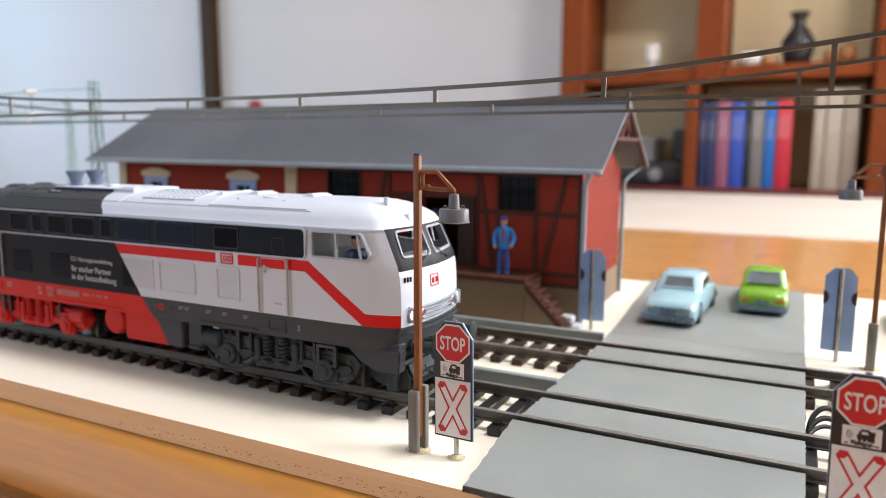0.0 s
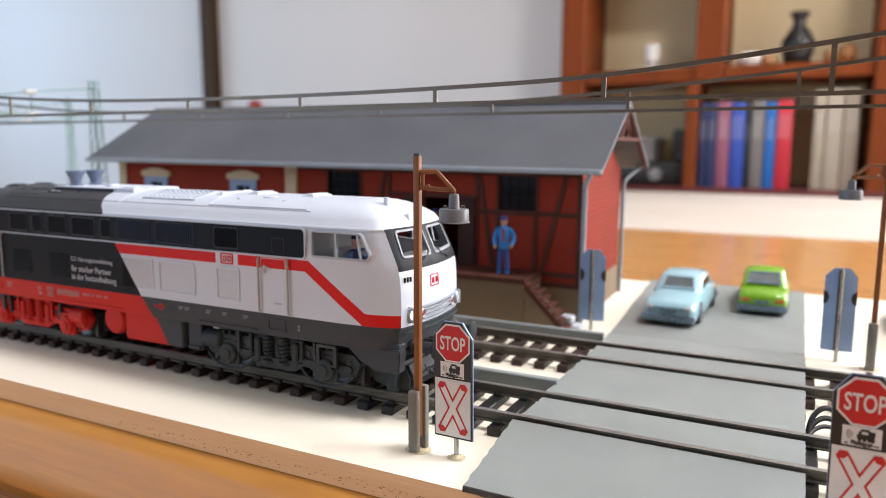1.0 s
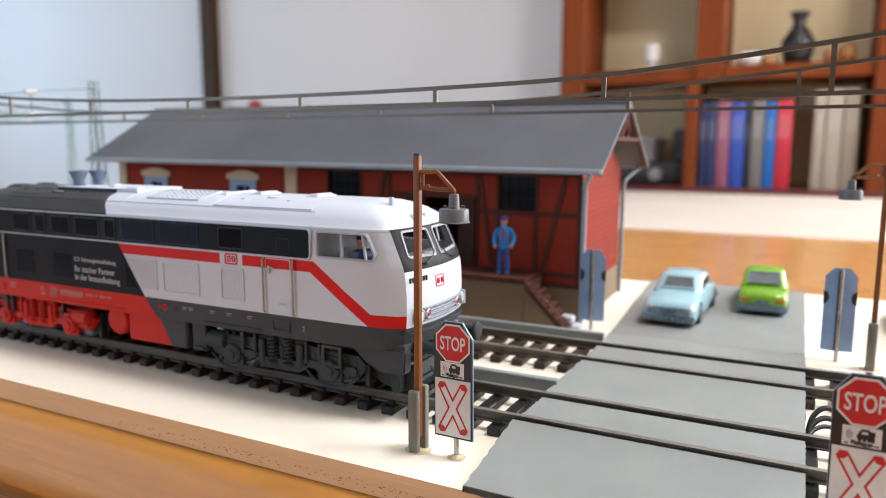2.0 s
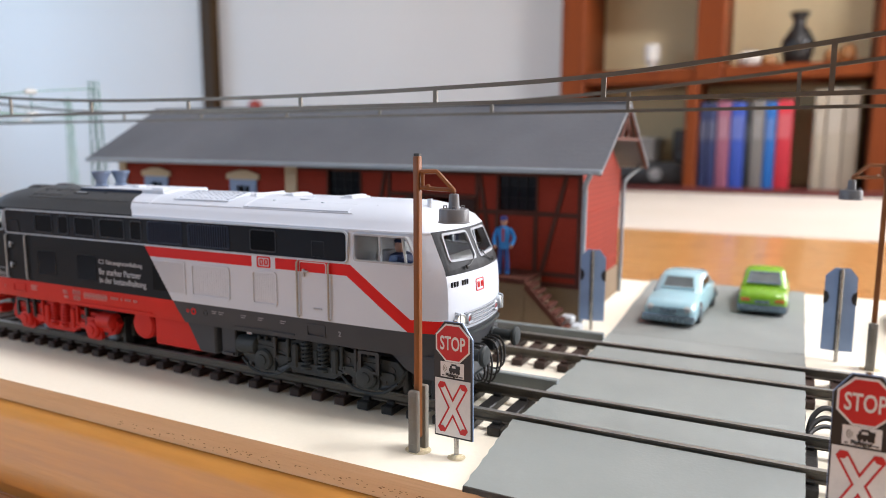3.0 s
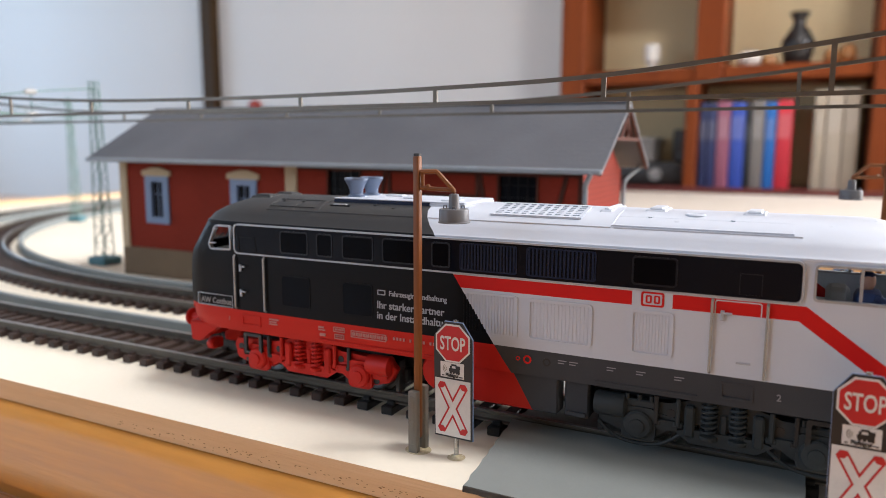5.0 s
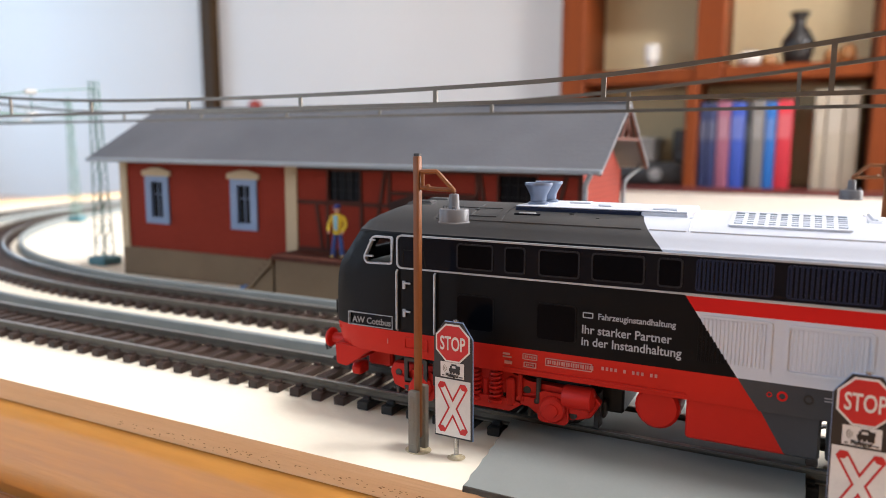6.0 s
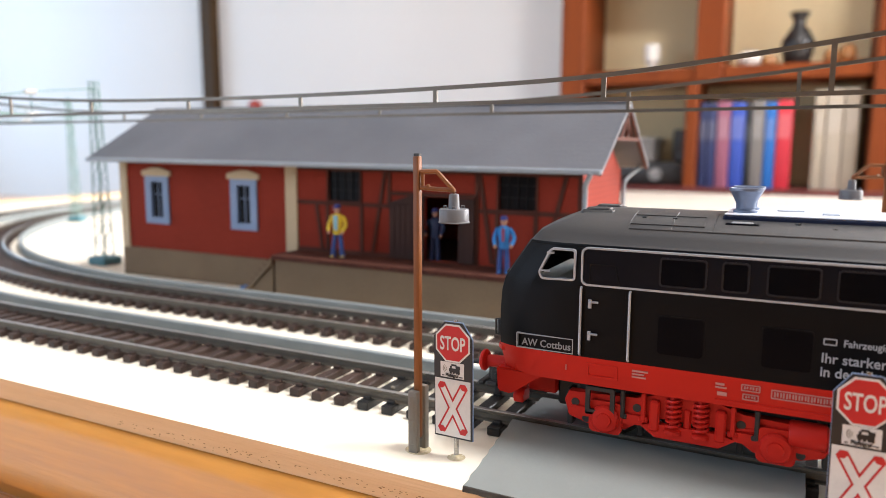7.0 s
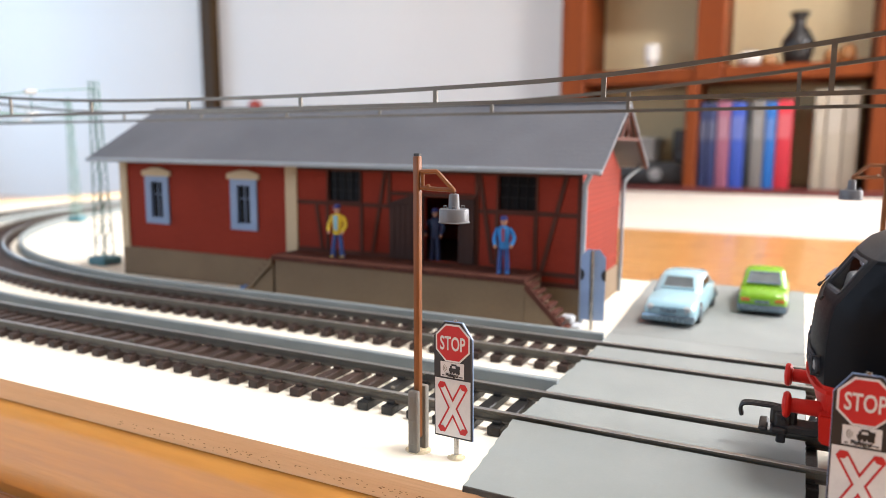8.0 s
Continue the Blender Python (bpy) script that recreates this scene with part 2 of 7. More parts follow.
# ---- the baseboard on its table ----
def layout_base():
    bm = bmesh.new()
    box(bm, -2.1, 1.25, -0.55, 0.86, -0.071, -0.031, 0.006, seg=2)
    table = thing("table", pose(0, 0, 0), "orange varnished wooden table under the layout", "table")
    part("tabletop", bm, M_TABLE, table, unit=1)
    for x in (-2.0, 1.15):
        for y in (-0.46, 0.77):
            bm = bmesh.new()
            box(bm, x - 0.03, x + 0.03, y - 0.03, y + 0.03, -0.78, -0.071, 0.004)
            part("leg", bm, M_TABLE, table, unit=1)
    # the board is one L-shaped sheet on a frame of pine battens
    base = thing("baseboard", pose(0, 0, 0), "white painted plywood layout board on a golden pine frame", "baseboard", kind="structure")
    bm = bmesh.new()
    outline = [(-765, 114.2), (700, 114.2), (700, 357), (4, 353), (-420, 341), (-420, 1100), (-840, 1100)]
    plate(bm, outline, -6, 0, "z", 0)
    for f in bm.faces:
        f.material_index = 0 if f.normal.z > 0.5 or f.calc_center_median().z > -0.01 else 1
    part("board", bm, [M_BOARD, M_PLY], base)
    bm = bmesh.new()
    plate(bm, [(134, -6.05), (114.6, -6.05), (112.6, -6.9), (110.2, -9.8), (105.2, -19.4), (104.2, -22.2), (104.6, -24.4), (106.2, -25.8), (108.4, -26.4), (109.0, -31), (134, -31)], -765, 700, "x")
    part("front_batten", bm, M_PINE, base, "golden varnished pine moulding with a sloping face")
    bm = bmesh.new()
    box(bm, -420, 700, 326, 347, -31, -6.02, 1.6, seg=3)
    part("rear_batten", bm, M_PINE, base)
    bm = bmesh.new()
    plate(bm, [(-787, 114.2), (-765, 114.2), (-840, 1100), (-862, 1100)], -31, 4, "z")
    part("side_batten", bm, M_PLY, base)
    # pits and chips along the cut edge of the plywood
    bm = bmesh.new()
    rng = random.Random(4)
    for k in range(130):
        x, z = -58 - 95 * rng.random() ** 1.6, rng.choice((-3.6, -3.9, -4.8)) + rng.uniform(-0.4, 0.4)
        w = rng.uniform(0.06, 0.32)
        box(bm, x - w, x + w, 114.1, 114.25, z - rng.uniform(0.03, 0.08), z + rng.uniform(0.03, 0.08))
    tagged(part("edge_pits", bm, M_PIT, base, "dark pits in the cut plywood edge"), kind="stuff")


# ---- track ----
YN, YF, XS, RN, RF = 153.0, 205.2, -254.0, 445.0, 393.0  # track axes, start of the curve, radii


def line_at(s, side, yc, r):
    """Point and heading on a track, s mm to the left of the curve's start (negative: on the straight), side mm to its right-hand (outer) side."""
    if s <= 0:
        return Vector((XS - s, yc - side, 0)), math.pi
    a = s / r
    rr = r + side
    return Vector((XS - rr * math.sin(a), yc + r - rr * math.cos(a), 0)), math.pi - a


def sweep(bm, yc, r, side, profile, s0, s1, mi=0):
    """A profile of (side, z) corners drawn along a track."""
    stations = [s for s in ([s0, 0.0] if s0 < 0 < s1 else [s0])]
    if s1 > 0:
        n = max(2, int((s1 - max(s0, 0)) / 12))
        stations += [max(s0, 0) + (s1 - max(s0, 0)) * (k + 1) / n for k in range(n)]
    else:
        stations.append(s1)
    rings = []
    for s in stations:
        ring = []
        for w, z in profile:
            p, _ = line_at(s, side + w, yc, r)
            ring.append(bm.verts.new((p.x, p.y, z)))
        rings.append(ring)
    n = len(profile)
    for a, b in zip(rings, rings[1:]):
        for k in range(n):
            bm.faces.new((a[k], a[(k + 1) % n], b[(k + 1) % n], b[k])).material_index = mi
    bm.faces.new(rings[0]).material_index = mi
    bm.faces.new(rings[-1]).material_index = mi


RAIL = [(-1.0, 2.3), (1.0, 2.3), (1.0, 2.65), (0.3, 2.9), (0.3, 4.0), (0.62, 4.3), (0.62, 4.85), (0.46, 5.0), (-0.46, 5.0), (-0.62, 4.85), (-0.62, 4.3), (-0.3, 4.0), (-0.3, 2.9), (-1.0, 2.65)]


def track(yc, r, label):
    root = thing("railway_track", pose(0, 0, 0), label, "track", "model railway tracks")
    for side in (-8.73, 8.73):
        bm = bmesh.new()
        sweep(bm, yc, r, side, RAIL, -400, r * 2.75)
        for f in bm.faces:
            if f.calc_center_median().z > 4.9:
                f.material_index = 1
        part("rail", bm, [M_RAIL, M_RAILTOP], root, "worn nickel-silver rail")
    bm = bmesh.new()
    box(bm, -1.65, 1.65, -12.4, 12.4, 0.05, 2.2, 0.22)
    for side in (-8.73, 8.73):  # the cast chairs that hold the rails
        for d in (-1, 1):
            box(bm, -1.0, 1.0, side + d * 0.75, side + d * 1.9, 2.1, 3.0, 0.15)
    first = None
    s = -388.3
    black = None
    while s < r * 2.7:
        if not (-58.5 < XS - s < 4.5 and s < 0):
            p, h = line_at(s, 0, yc, r)
            at = Matrix.Translation((p.x / 1000, p.y / 1000, 0)) @ Matrix.Rotation(h, 4, "Z")
            if first is None:
                first = part("sleeper", bm, M_SLEEPER, root, "dark brown plastic sleeper", at=at)
            else:
                if black is None:
                    black = first.data.copy()
                    black.materials[0] = M_SLEEPERBLACK
                ob = new("sleeper", black if yc == YN and s < 0 and XS - s > -101 else first.data)
                ob.parent, ob.matrix_basis = root, at
        s += 7.18
    # bright heads of the track pins
    bm = bmesh.new()
    for s in (-235, -160, -60, 20, 90, 180, 260):
        p, h = line_at(s, 0, yc, r)
        lathe(bm, [(0.75, 2.1), (0.7, 2.6), (0.3, 2.9)], 8, Matrix.Translation((p.x, p.y, 0)))
    part("track_pins", bm, M_RAIL, root, "small bright track pins")
    return root


def guard_strips():
    for yc, r, s0 in ((YN, RN, -200), (YF, RF, -199)):
        bm = bmesh.new()
        sweep(bm, yc, r, -18.2, [(-1.1, 0.0), (1.1, 0.0), (1.1, 5.0), (0.8, 5.35), (-0.8, 5.35), (-1.1, 5.0)], s0, r * 2.6)
        tagged(finish("guard_strip", bm, M_STRIP), "low grey painted strip running along the track", "track strip", "strips along the tracks")


def crossing():
    road = thing("level_crossing", pose(0, 0, 0), "grey card road plates laid level with the rails", "road", kind="structure")

    def slab(y0, y1, za, zb, xl0, xl1, xr=4.3, thick=1.3, name="road_plate"):
        bm = bmesh.new()
        rng = random.Random(int(y0 * 10))
        n = 14
        top, low = [], []
        for k in range(n + 1):
            y = y0 + (y1 - y0) * k / n
            z = za + (zb - za) * k / n
            xl = xl0 + (xl1 - xl0) * k / n + (rng.uniform(-0.25, 0.25) if 0 < k < n else 0)
            xx = xr + (rng.uniform(-0.12, 0.12) if 0 < k < n else 0)
            top.append((bm.verts.new((xl, y, z)), bm.verts.new((xx, y, z))))
            low.append((bm.verts.new((xl - 0.15, y, z - thick)), bm.verts.new((xx + 0.1, y, z - thick))))
        for a, b, c, d in zip(top, top[1:], low, low[1:]):
            bm.faces.new((a[0], a[1], b[1], b[0]))
            bm.faces.new((c[0], c[1], d[1], d[0])).material_index = 1
            bm.faces.new((a[0], b[0], d[0], c[0])).material_index = 1
            bm.faces.new((a[1], b[1], d[1], c[1])).material_index = 1
        bm.faces.new((top[0][0], top[0][1], low[0][1], low[0][0])).material_index = 1
        bm.faces.new((top[-1][0], top[-1][1], low[-1][1], low[-1][0])).material_index = 1
        m = 46
        for y, z, d, xl in ((y0, za, -1, xl0), (y1, zb, 1, xl1)):  # chipped, broken long edges
            prev = None
            for k in range(m + 1):
                x = xl + (xr - xl) * k / m
                w = rng.uniform(0.1, 0.62) * (1.5 if rng.random() < 0.12 else 1)
                row = [bm.verts.new((x, y - d * rng.uniform(0.02, 0.3), z + 0.02)), bm.verts.new((x, y + d * 0.4 * w, z - rng.uniform(0.05, 0.3))), bm.verts.new((x, y + d * w, z - 1.1))]
                if prev:
                    for a in (0, 1):
                        bm.faces.new((prev[a], row[a], row[a + 1], prev[a + 1])).material_index = 1
                prev = row
        return part(name, bm, [M_ROAD, M_ROADEDGE], road)
    slab(113.4, YN - 10.2, 1.5, 4.2, -54.4, -55.7)
    slab(YN - 6.8, YN + 6.8, 4.15, 4.15, -55.0, -54.2)
    slab(YN + 10.2, YF - 10.2, 4.2, 4.2, -55.0, -54.4)
    slab(YF - 6.8, YF + 6.8, 4.15, 4.15, -54.2, -54.0)
    slab(YF + 10.2, 241, 4.2, 1.3, -54.0, -57.0, thick=1.25)
    slab(241, 351.0, 1.3, 1.3, -57.0, -63.0, thick=1.25)


room()
layout_base()
track(YN, RN, "straight and curved model track in front")
track(YF, RF, "second model track beside the goods shed")
guard_strips()
crossing()

# ---- the locomotive ----
M_LWHITE = surf("loco_white", (0.56, 0.61, 0.69), (0.545, 0.595, 0.675), 0.4, scale=60, fine=2500, bump=0.04, wear=0.04)
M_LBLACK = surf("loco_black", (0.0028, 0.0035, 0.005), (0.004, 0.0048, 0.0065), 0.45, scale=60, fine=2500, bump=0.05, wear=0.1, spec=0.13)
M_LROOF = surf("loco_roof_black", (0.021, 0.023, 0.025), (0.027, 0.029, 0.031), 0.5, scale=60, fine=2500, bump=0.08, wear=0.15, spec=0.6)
M_LRED = surf("loco_red", (0.56, 0.017, 0.009), (0.49, 0.014, 0.007), 0.45, spec=0.22, scale=60, fine=2500, bump=0.05, wear=0.08)
M_LSTRIPE = surf("loco_stripe_red", (0.60, 0.012, 0.011), (0.57, 0.011, 0.010), 0.42, spec=0.2, scale=60, fine=2500, bump=0.03, wear=0.05)
M_LGREY = surf("loco_frame_grey", (0.048, 0.052, 0.059), (0.058, 0.062, 0.069), 0.5, spec=0.18, scale=80, fine=2200, bump=0.08)
M_BOGIEGREY = surf("bogie_dark_grey", (0.026, 0.031, 0.033), (0.042, 0.049, 0.051), 0.5, spec=0.18, scale=90, fine=1800, bump=0.12)
M_SILVER = surf("silver_paint", (0.46, 0.51, 0.57), (0.38, 0.43, 0.49), 0.35, metal=0.25, scale=200, fine=3000, bump=0.03)
M_FUNNEL = surf("blue_grey_metal", (0.19, 0.24, 0.34), (0.13, 0.17, 0.25), 0.35, metal=0.5, scale=200, fine=3000, bump=0.03)
M_GREYTRIM = surf("grey_window_trim", (0.40, 0.42, 0.45), (0.34, 0.36, 0.39), 0.35, metal=0.3, scale=200, fine=3000, bump=0.03)
M_SCREENTRIM = surf("grey_screen_trim", (0.34, 0.36, 0.39), (0.28, 0.30, 0.33), 0.5, scale=200, fine=3000, bump=0.03, spec=0.2)
M_PANE = surf("smoked_window_panel", (0.004, 0.0055, 0.010), (0.006, 0.009, 0.016), 0.12, scale=40, fine=900, bump=0.0, spec=0.12)
M_DEEP = surf("black_pane", (0.0015, 0.0022, 0.004), (0.003, 0.004, 0.007), 0.10, scale=40, fine=900, bump=0.0, spec=0.05)
M_BLUEGRILLE = surf("dark_blue_grille", (0.008, 0.016, 0.042), (0.012, 0.022, 0.056), 0.35, spec=0.2, scale=60, fine=2000, bump=0.05)
M_GLASS = glass("clear_cab_glass", (0.86, 0.89, 0.92))
M_SCREENGLASS = glass("grey_windscreen_glass", (0.52, 0.55, 0.58))
M_GREYMID = surf("mid_grey_paint", (0.20, 0.22, 0.245), (0.16, 0.18, 0.20), 0.45, scale=200, fine=3000, bump=0.03, spec=0.3)
M_WHEEL = surf("blackened_wheel", (0.10, 0.095, 0.09), (0.06, 0.058, 0.055), 0.35, metal=0.8, scale=150, fine=2000)
M_INK = surf("white_print", (0.44, 0.47, 0.52), (0.40, 0.43, 0.48), 0.5, scale=400, fine=3000, bump=0.0)
M_INKDIM = surf("grey_print", (0.33, 0.34, 0.36), None, 0.5, scale=400, fine=3000, bump=0.0)
M_INKRED = surf("pinkish_print", (0.56, 0.25, 0.23), None, 0.5, scale=400, fine=3000, bump=0.0)
M_PANEFRAME = surf("black_window_frame", (0.009, 0.012, 0.019), (0.013, 0.017, 0.025), 0.35, spec=0.25, scale=60, fine=2000, bump=0.05)
M_CAB = surf("cab_interior_grey", (0.46, 0.45, 0.43), (0.40, 0.39, 0.37), 0.6, scale=80, fine=1500)
# rear cab interior in pale beige, standing in for light through its windows
M_CABBRIGHT = surf("cab_interior_brightened", (0.66, 0.62, 0.54), (0.60, 0.56, 0.48), 0.6, scale=80, fine=1500)
# rubber and hoses; also stands for the shade under the bogies
M_RUBBERSHADE = surf("black_rubber_and_shade", (0.012, 0.012, 0.013), (0.02, 0.02, 0.02), 0.5, scale=200, fine=2500)
M_LAMP = glow("warm_headlamp", (1.0, 0.86, 0.62), 2.2)
M_TAIL = glow("red_tail_lamp", (1.0, 0.04, 0.07), 4.0)
M_TAILOFF = surf("dull_red_lens", (0.25, 0.01, 0.01), None, 0.2, scale=300, fine=2500)
M_TRIMCREAM = surf("grey_handrail", (0.40, 0.39, 0.35), (0.30, 0.29, 0.26), 0.4, metal=0.3, scale=200, fine=2500)
M_NAVY = surf("navy_plastic", (0.015, 0.03, 0.10), None, 0.5, scale=300, fine=2500)
M_SKIN = surf("flesh_plastic", (0.55, 0.28, 0.19), None, 0.5, scale=300, fine=2500)
M_HAIR = surf("straw_plastic", (0.42, 0.25, 0.10), None, 0.6, scale=300, fine=2500)
Z0 = 5.0  # rail top


def end_u(z, e=1):
    """How far a cab front reaches from the body's origin; the rear one lies a little farther out."""
    return float(np.interp(z, [12, 17, 24, 33, 37.4, 46.6, 48.4, 50.7, 52.5, 53.4, 53.7], [85.0, 86.0, 87.6, 87.6, 87.0, 82.8, 81.4, 77.2, 72.6, 66.3, 62.5])) + (float(np.interp(z, [37.8, 46.8, 50.0, 53.0], [5.6, 3.6, 3.6, 3.6])) if e < 0 else 0.0)


SETBACK = ((0.0, 0.08), (0.3, 0.32), (0.9, 0.56), (1.7, 0.77), (2.2, 0.845), (4.6, 0.915), (9.0, 0.975), (18.0, 1.0))


def nose_u(y, z, e=1):
    """How far forward the cab front reaches at a height and distance from the middle."""
    return end_u(z, e) - float(np.interp(abs(y) / 17.6, [k for _, k in SETBACK], [b for b, _ in SETBACK]))


def nose_ring(bm, outer, inner, e, out=0.35, deep=-0.5):
    """A frame that follows the cab front, between two (y, z) outlines."""
    r = [[bm.verts.new((e * (nose_u(y, z, e) + d), y, z)) for y, z in p] for p, d in ((outer, deep), (outer, out), (inner, out), (inner, deep))]
    n = len(outer)
    for k in range(4):
        for i in range(n):
            bm.faces.new((r[k][i], r[k][(i + 1) % n], r[(k + 1) % 4][(i + 1) % n], r[(k + 1) % 4][i]))
    return bm


HALF = [(17.2, 17.6), (17.6, 20.5), (17.7, 23.5), (17.7, 26.5), (17.7, 31), (17.7, 35.4), (17.7, 38.2), (17.45, 42.2), (17.2, 46.1), (17.35, 46.3), (17.3, 46.7), (16.7, 47.2), (16.0, 48.8), (14.4, 50.5), (12.0, 51.9), (8.5, 52.95), (4.5, 53.5)]
HALF = [(y, z if z < 47 else 47.0 + (z - 47.0) * 0.88) for y, z in HALF]
RIDGE = 47.0 + 6.7 * 0.88


def body_shell():
    """The painted shell: sections drawn along the body, with sloping, faceted cab fronts."""
    bm = bmesh.new()
    prof = [(y, z) for y, z in HALF] + [(0.0, RIDGE)] + [(-y, z) for y, z in reversed(HALF)]
    rings = []
    for sgn in (-1, 1):
        ends = []
        for back, ys in SETBACK:
            ring = []
            for y, z in prof:
                flat = min(1.0, max(0.0, (RIDGE - z) / 6.2))
                u = end_u(z, sgn) - back
                k = ys if z < 46.2 else ys + (1 - ys) * 0.25 * (1 - flat)
                ring.append(bm.verts.new((sgn * u, y * k, z)))
            ends.append(ring)
        rings += ends if sgn < 0 else ends[::-1]
    mid = []
    for u in (-40, -20, 0, 20, 40):
        mid.append([bm.verts.new((u, y, z)) for y, z in prof])
    rings = rings[:8] + mid + rings[8:]
    n = len(prof)
    for a, b in zip(rings, rings[1:]):
        for k in range(n - 1):
            bm.faces.new((a[k], a[k + 1], b[k + 1], b[k]))
    for ring in (rings[0], rings[-1]):
        for k in range(n // 2 - 1):
            bm.faces.new((ring[k], ring[k + 1], ring[n - 2 - k], ring[n - 1 - k]))
        bm.faces.new((ring[n // 2 - 1], ring[n // 2], ring[n // 2 + 1]))

    def cut(co, no, test=None):
        faces = [f for f in bm.faces if test is None or test(f.calc_center_median())]
        geom = faces + list({e for f in faces for e in f.edges}) + list({v for f in faces for v in f.verts})
        bmesh.ops.bisect_plane(bm, geom=geom, dist=1e-5, plane_co=co, plane_no=no)
    low = lambda c: c.z < 46.2
    cut((-9.0, 0, 38.2), (1, 0, 0.675), low)
    cut((60.3, 0, 38.4), (0.722, 0, 1), low)
    cut((59.35, 0, 35.5), (0.722, 0, 1), low)
    cut((-13.6, 0, 46.3), (1, 0, 0.95), lambda c: c.z > 46.0)
    cut((60, 0, 36.9), (0, 0, 1), lambda c: c.x > 80 and 35 < c.z < 39)
    cut((30.1, 0, 0), (1, 0, 0), low)
    cut((37.8, 0, 0), (1, 0, 0), low)
    for x in (58.5, 80.0, -67.0, -86.0):
        cut((x, 0, 0), (1, 0, 0), low)
    # window openings of the cabs
    def opening(poly, ax, test):
        inside = sum(p[0] for p in poly) / len(poly), sum(p[1] for p in poly) / len(poly)
        for i in range(len(poly)):
            (u0, v0), (u1, v1) = poly[i], poly[(i + 1) % len(poly)]
            du, dv = u1 - u0, v1 - v0
            if ax == "side":
                cut((u0, 0, v0), (dv, 0, -du), test)
            else:
                cut((0, u0, v0), (0, dv, -du), test)

        def within(c):
            u, v = (c.x, c.z) if ax == "side" else (c.y, c.z)
            sign = 0
            for i in range(len(poly)):
                (u0, v0), (u1, v1) = poly[i], poly[(i + 1) % len(poly)]
                s = (u1 - u0) * (v - v0) - (v1 - v0) * (u - u0)
                if sign == 0:
                    sign = 1 if s > 0 else -1
                elif s * sign < -1e-6:
                    return False
            return True
        gone = [f for f in bm.faces if test(f.calc_center_median()) and within(f.calc_center_median())]
        bmesh.ops.delete(bm, geom=gone, context="FACES")
    for s in (-1, 1):
        opening(FRONT_SIDE, "side", lambda c: c.y * s > 14.5 and 57 < c.x < 82 and 38.2 < c.z < 46.2)
        opening(REAR_SIDE, "side", lambda c: c.y * s > 14.5 and -87 < c.x < -66 and 38.2 < c.z < 46.2)
        for e in (-1, 1):
            scr = [(s * y, z) for y, z in SCREEN]
            opening(scr, "front", lambda c: c.x * e > 79 and c.y * s > 0 and 36 < c.z < 47.3 and abs(c.x) > end_u(c.z, e) - 3.5)
    for f in bm.faces:
        c = f.calc_center_median()
        ud = -9.0 + (38.2 - c.z) * 0.675
        d = c.z + 0.722 * c.x
        nose = abs(c.x) > 60 and abs(c.y) < 0.844 * float(np.interp(c.z, [23, 38.2, 46.2], [17.7, 17.7, 17.2]))
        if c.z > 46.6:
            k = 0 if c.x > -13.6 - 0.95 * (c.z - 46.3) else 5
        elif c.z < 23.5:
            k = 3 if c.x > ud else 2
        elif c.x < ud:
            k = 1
        else:
            k = 0
            if nose and c.x > 80 and 36.9 < c.z < 46.6:
                k = 1
            elif 35.4 < c.z < 38.2 and d < 81.9 and not 30.1 < c.x < 37.8:
                k = 4
            elif 78.3 < d < 81.95 and c.z < 38.25:
                k = 4
            elif d > 81.9 and c.z < 26.5 and not (nose and c.x > 80):
                k = 4
        f.material_index = k
    return bm


def eased(poly, r, n=3):
    """The convex outline with its corners rounded."""
    out = []
    for i in range(len(poly)):
        p, q, w = Vector(poly[i - 1]), Vector(poly[i]), Vector(poly[(i + 1) % len(poly)])
        a, b = q + (p - q).normalized() * r, q + (w - q).normalized() * r
        for k in range(n + 1):
            t = k / n
            out.append(tuple((1 - t) ** 2 * a + 2 * t * (1 - t) * q + t * t * b))
    return out


FRONT_SIDE = eased([(61.6, 45.7), (76.0, 45.7), (78.6, 40.6), (77.6, 39.3), (61.6, 39.3)], 0.75)
REAR_SIDE = eased([(-73.8, 45.5), (-79.0, 45.5), (-81.6, 40.4), (-80.9, 39.0), (-73.8, 39.2)], 0.7)
SCREEN = eased([(1.2, 39.6), (12.4, 40.0), (11.7, 46.0), (1.3, 46.0)], 0.9)


def lift(bm, dz=-Z0):
    bmesh.ops.translate(bm, vec=(0, 0, dz), verts=bm.verts)
    return bm


def squeeze(bm):
    """The front half is a little shorter than its drawing."""
    for v in bm.verts:
        if v.co.x > -28.4:
            v.co.x = -28.4 + (v.co.x + 28.4) * 0.975
    return bm


def wheel_mesh():
    bm = bmesh.new()
    turn = Matrix.Rotation(radians(90), 4, "X")
    for s in (-1, 1):
        m = Matrix.Translation((0, s * 8.6, 0)) @ turn
        lathe(bm, [(1.2, -1.5), (5.6, -1.5), (5.75, -1.2), (5.75, 1.1), (5.3, 1.4), (4.6, 0.9), (2.0, 0.6), (1.3, 1.5)] if s < 0 else [(1.3, -1.5), (2.0, -0.6), (4.6, -0.9), (5.3, -1.4), (5.75, -1.1), (5.75, 1.2), (5.6, 1.5), (1.2, 1.5)], 28, m)
        mi = Matrix.Translation((0, s * 7.0, 0)) @ turn
        lathe(bm, [(5.0, -0.3), (6.6, -0.3), (6.6, 0.3), (5.0, 0.3)], 28, mi)
        for k in range(6):  # holes read as dark round bosses on the disc
            a = k * math.pi / 3
            lathe(bm, [(0.6, -0.3), (0.6, 0.3)], 8, Matrix.Translation((3.2 * math.cos(a), s * 9.6, 3.2 * math.sin(a))) @ turn)
    rod(bm, (0, -8, 0), (0, 8, 0), 1.2, seg=12)
    return bm


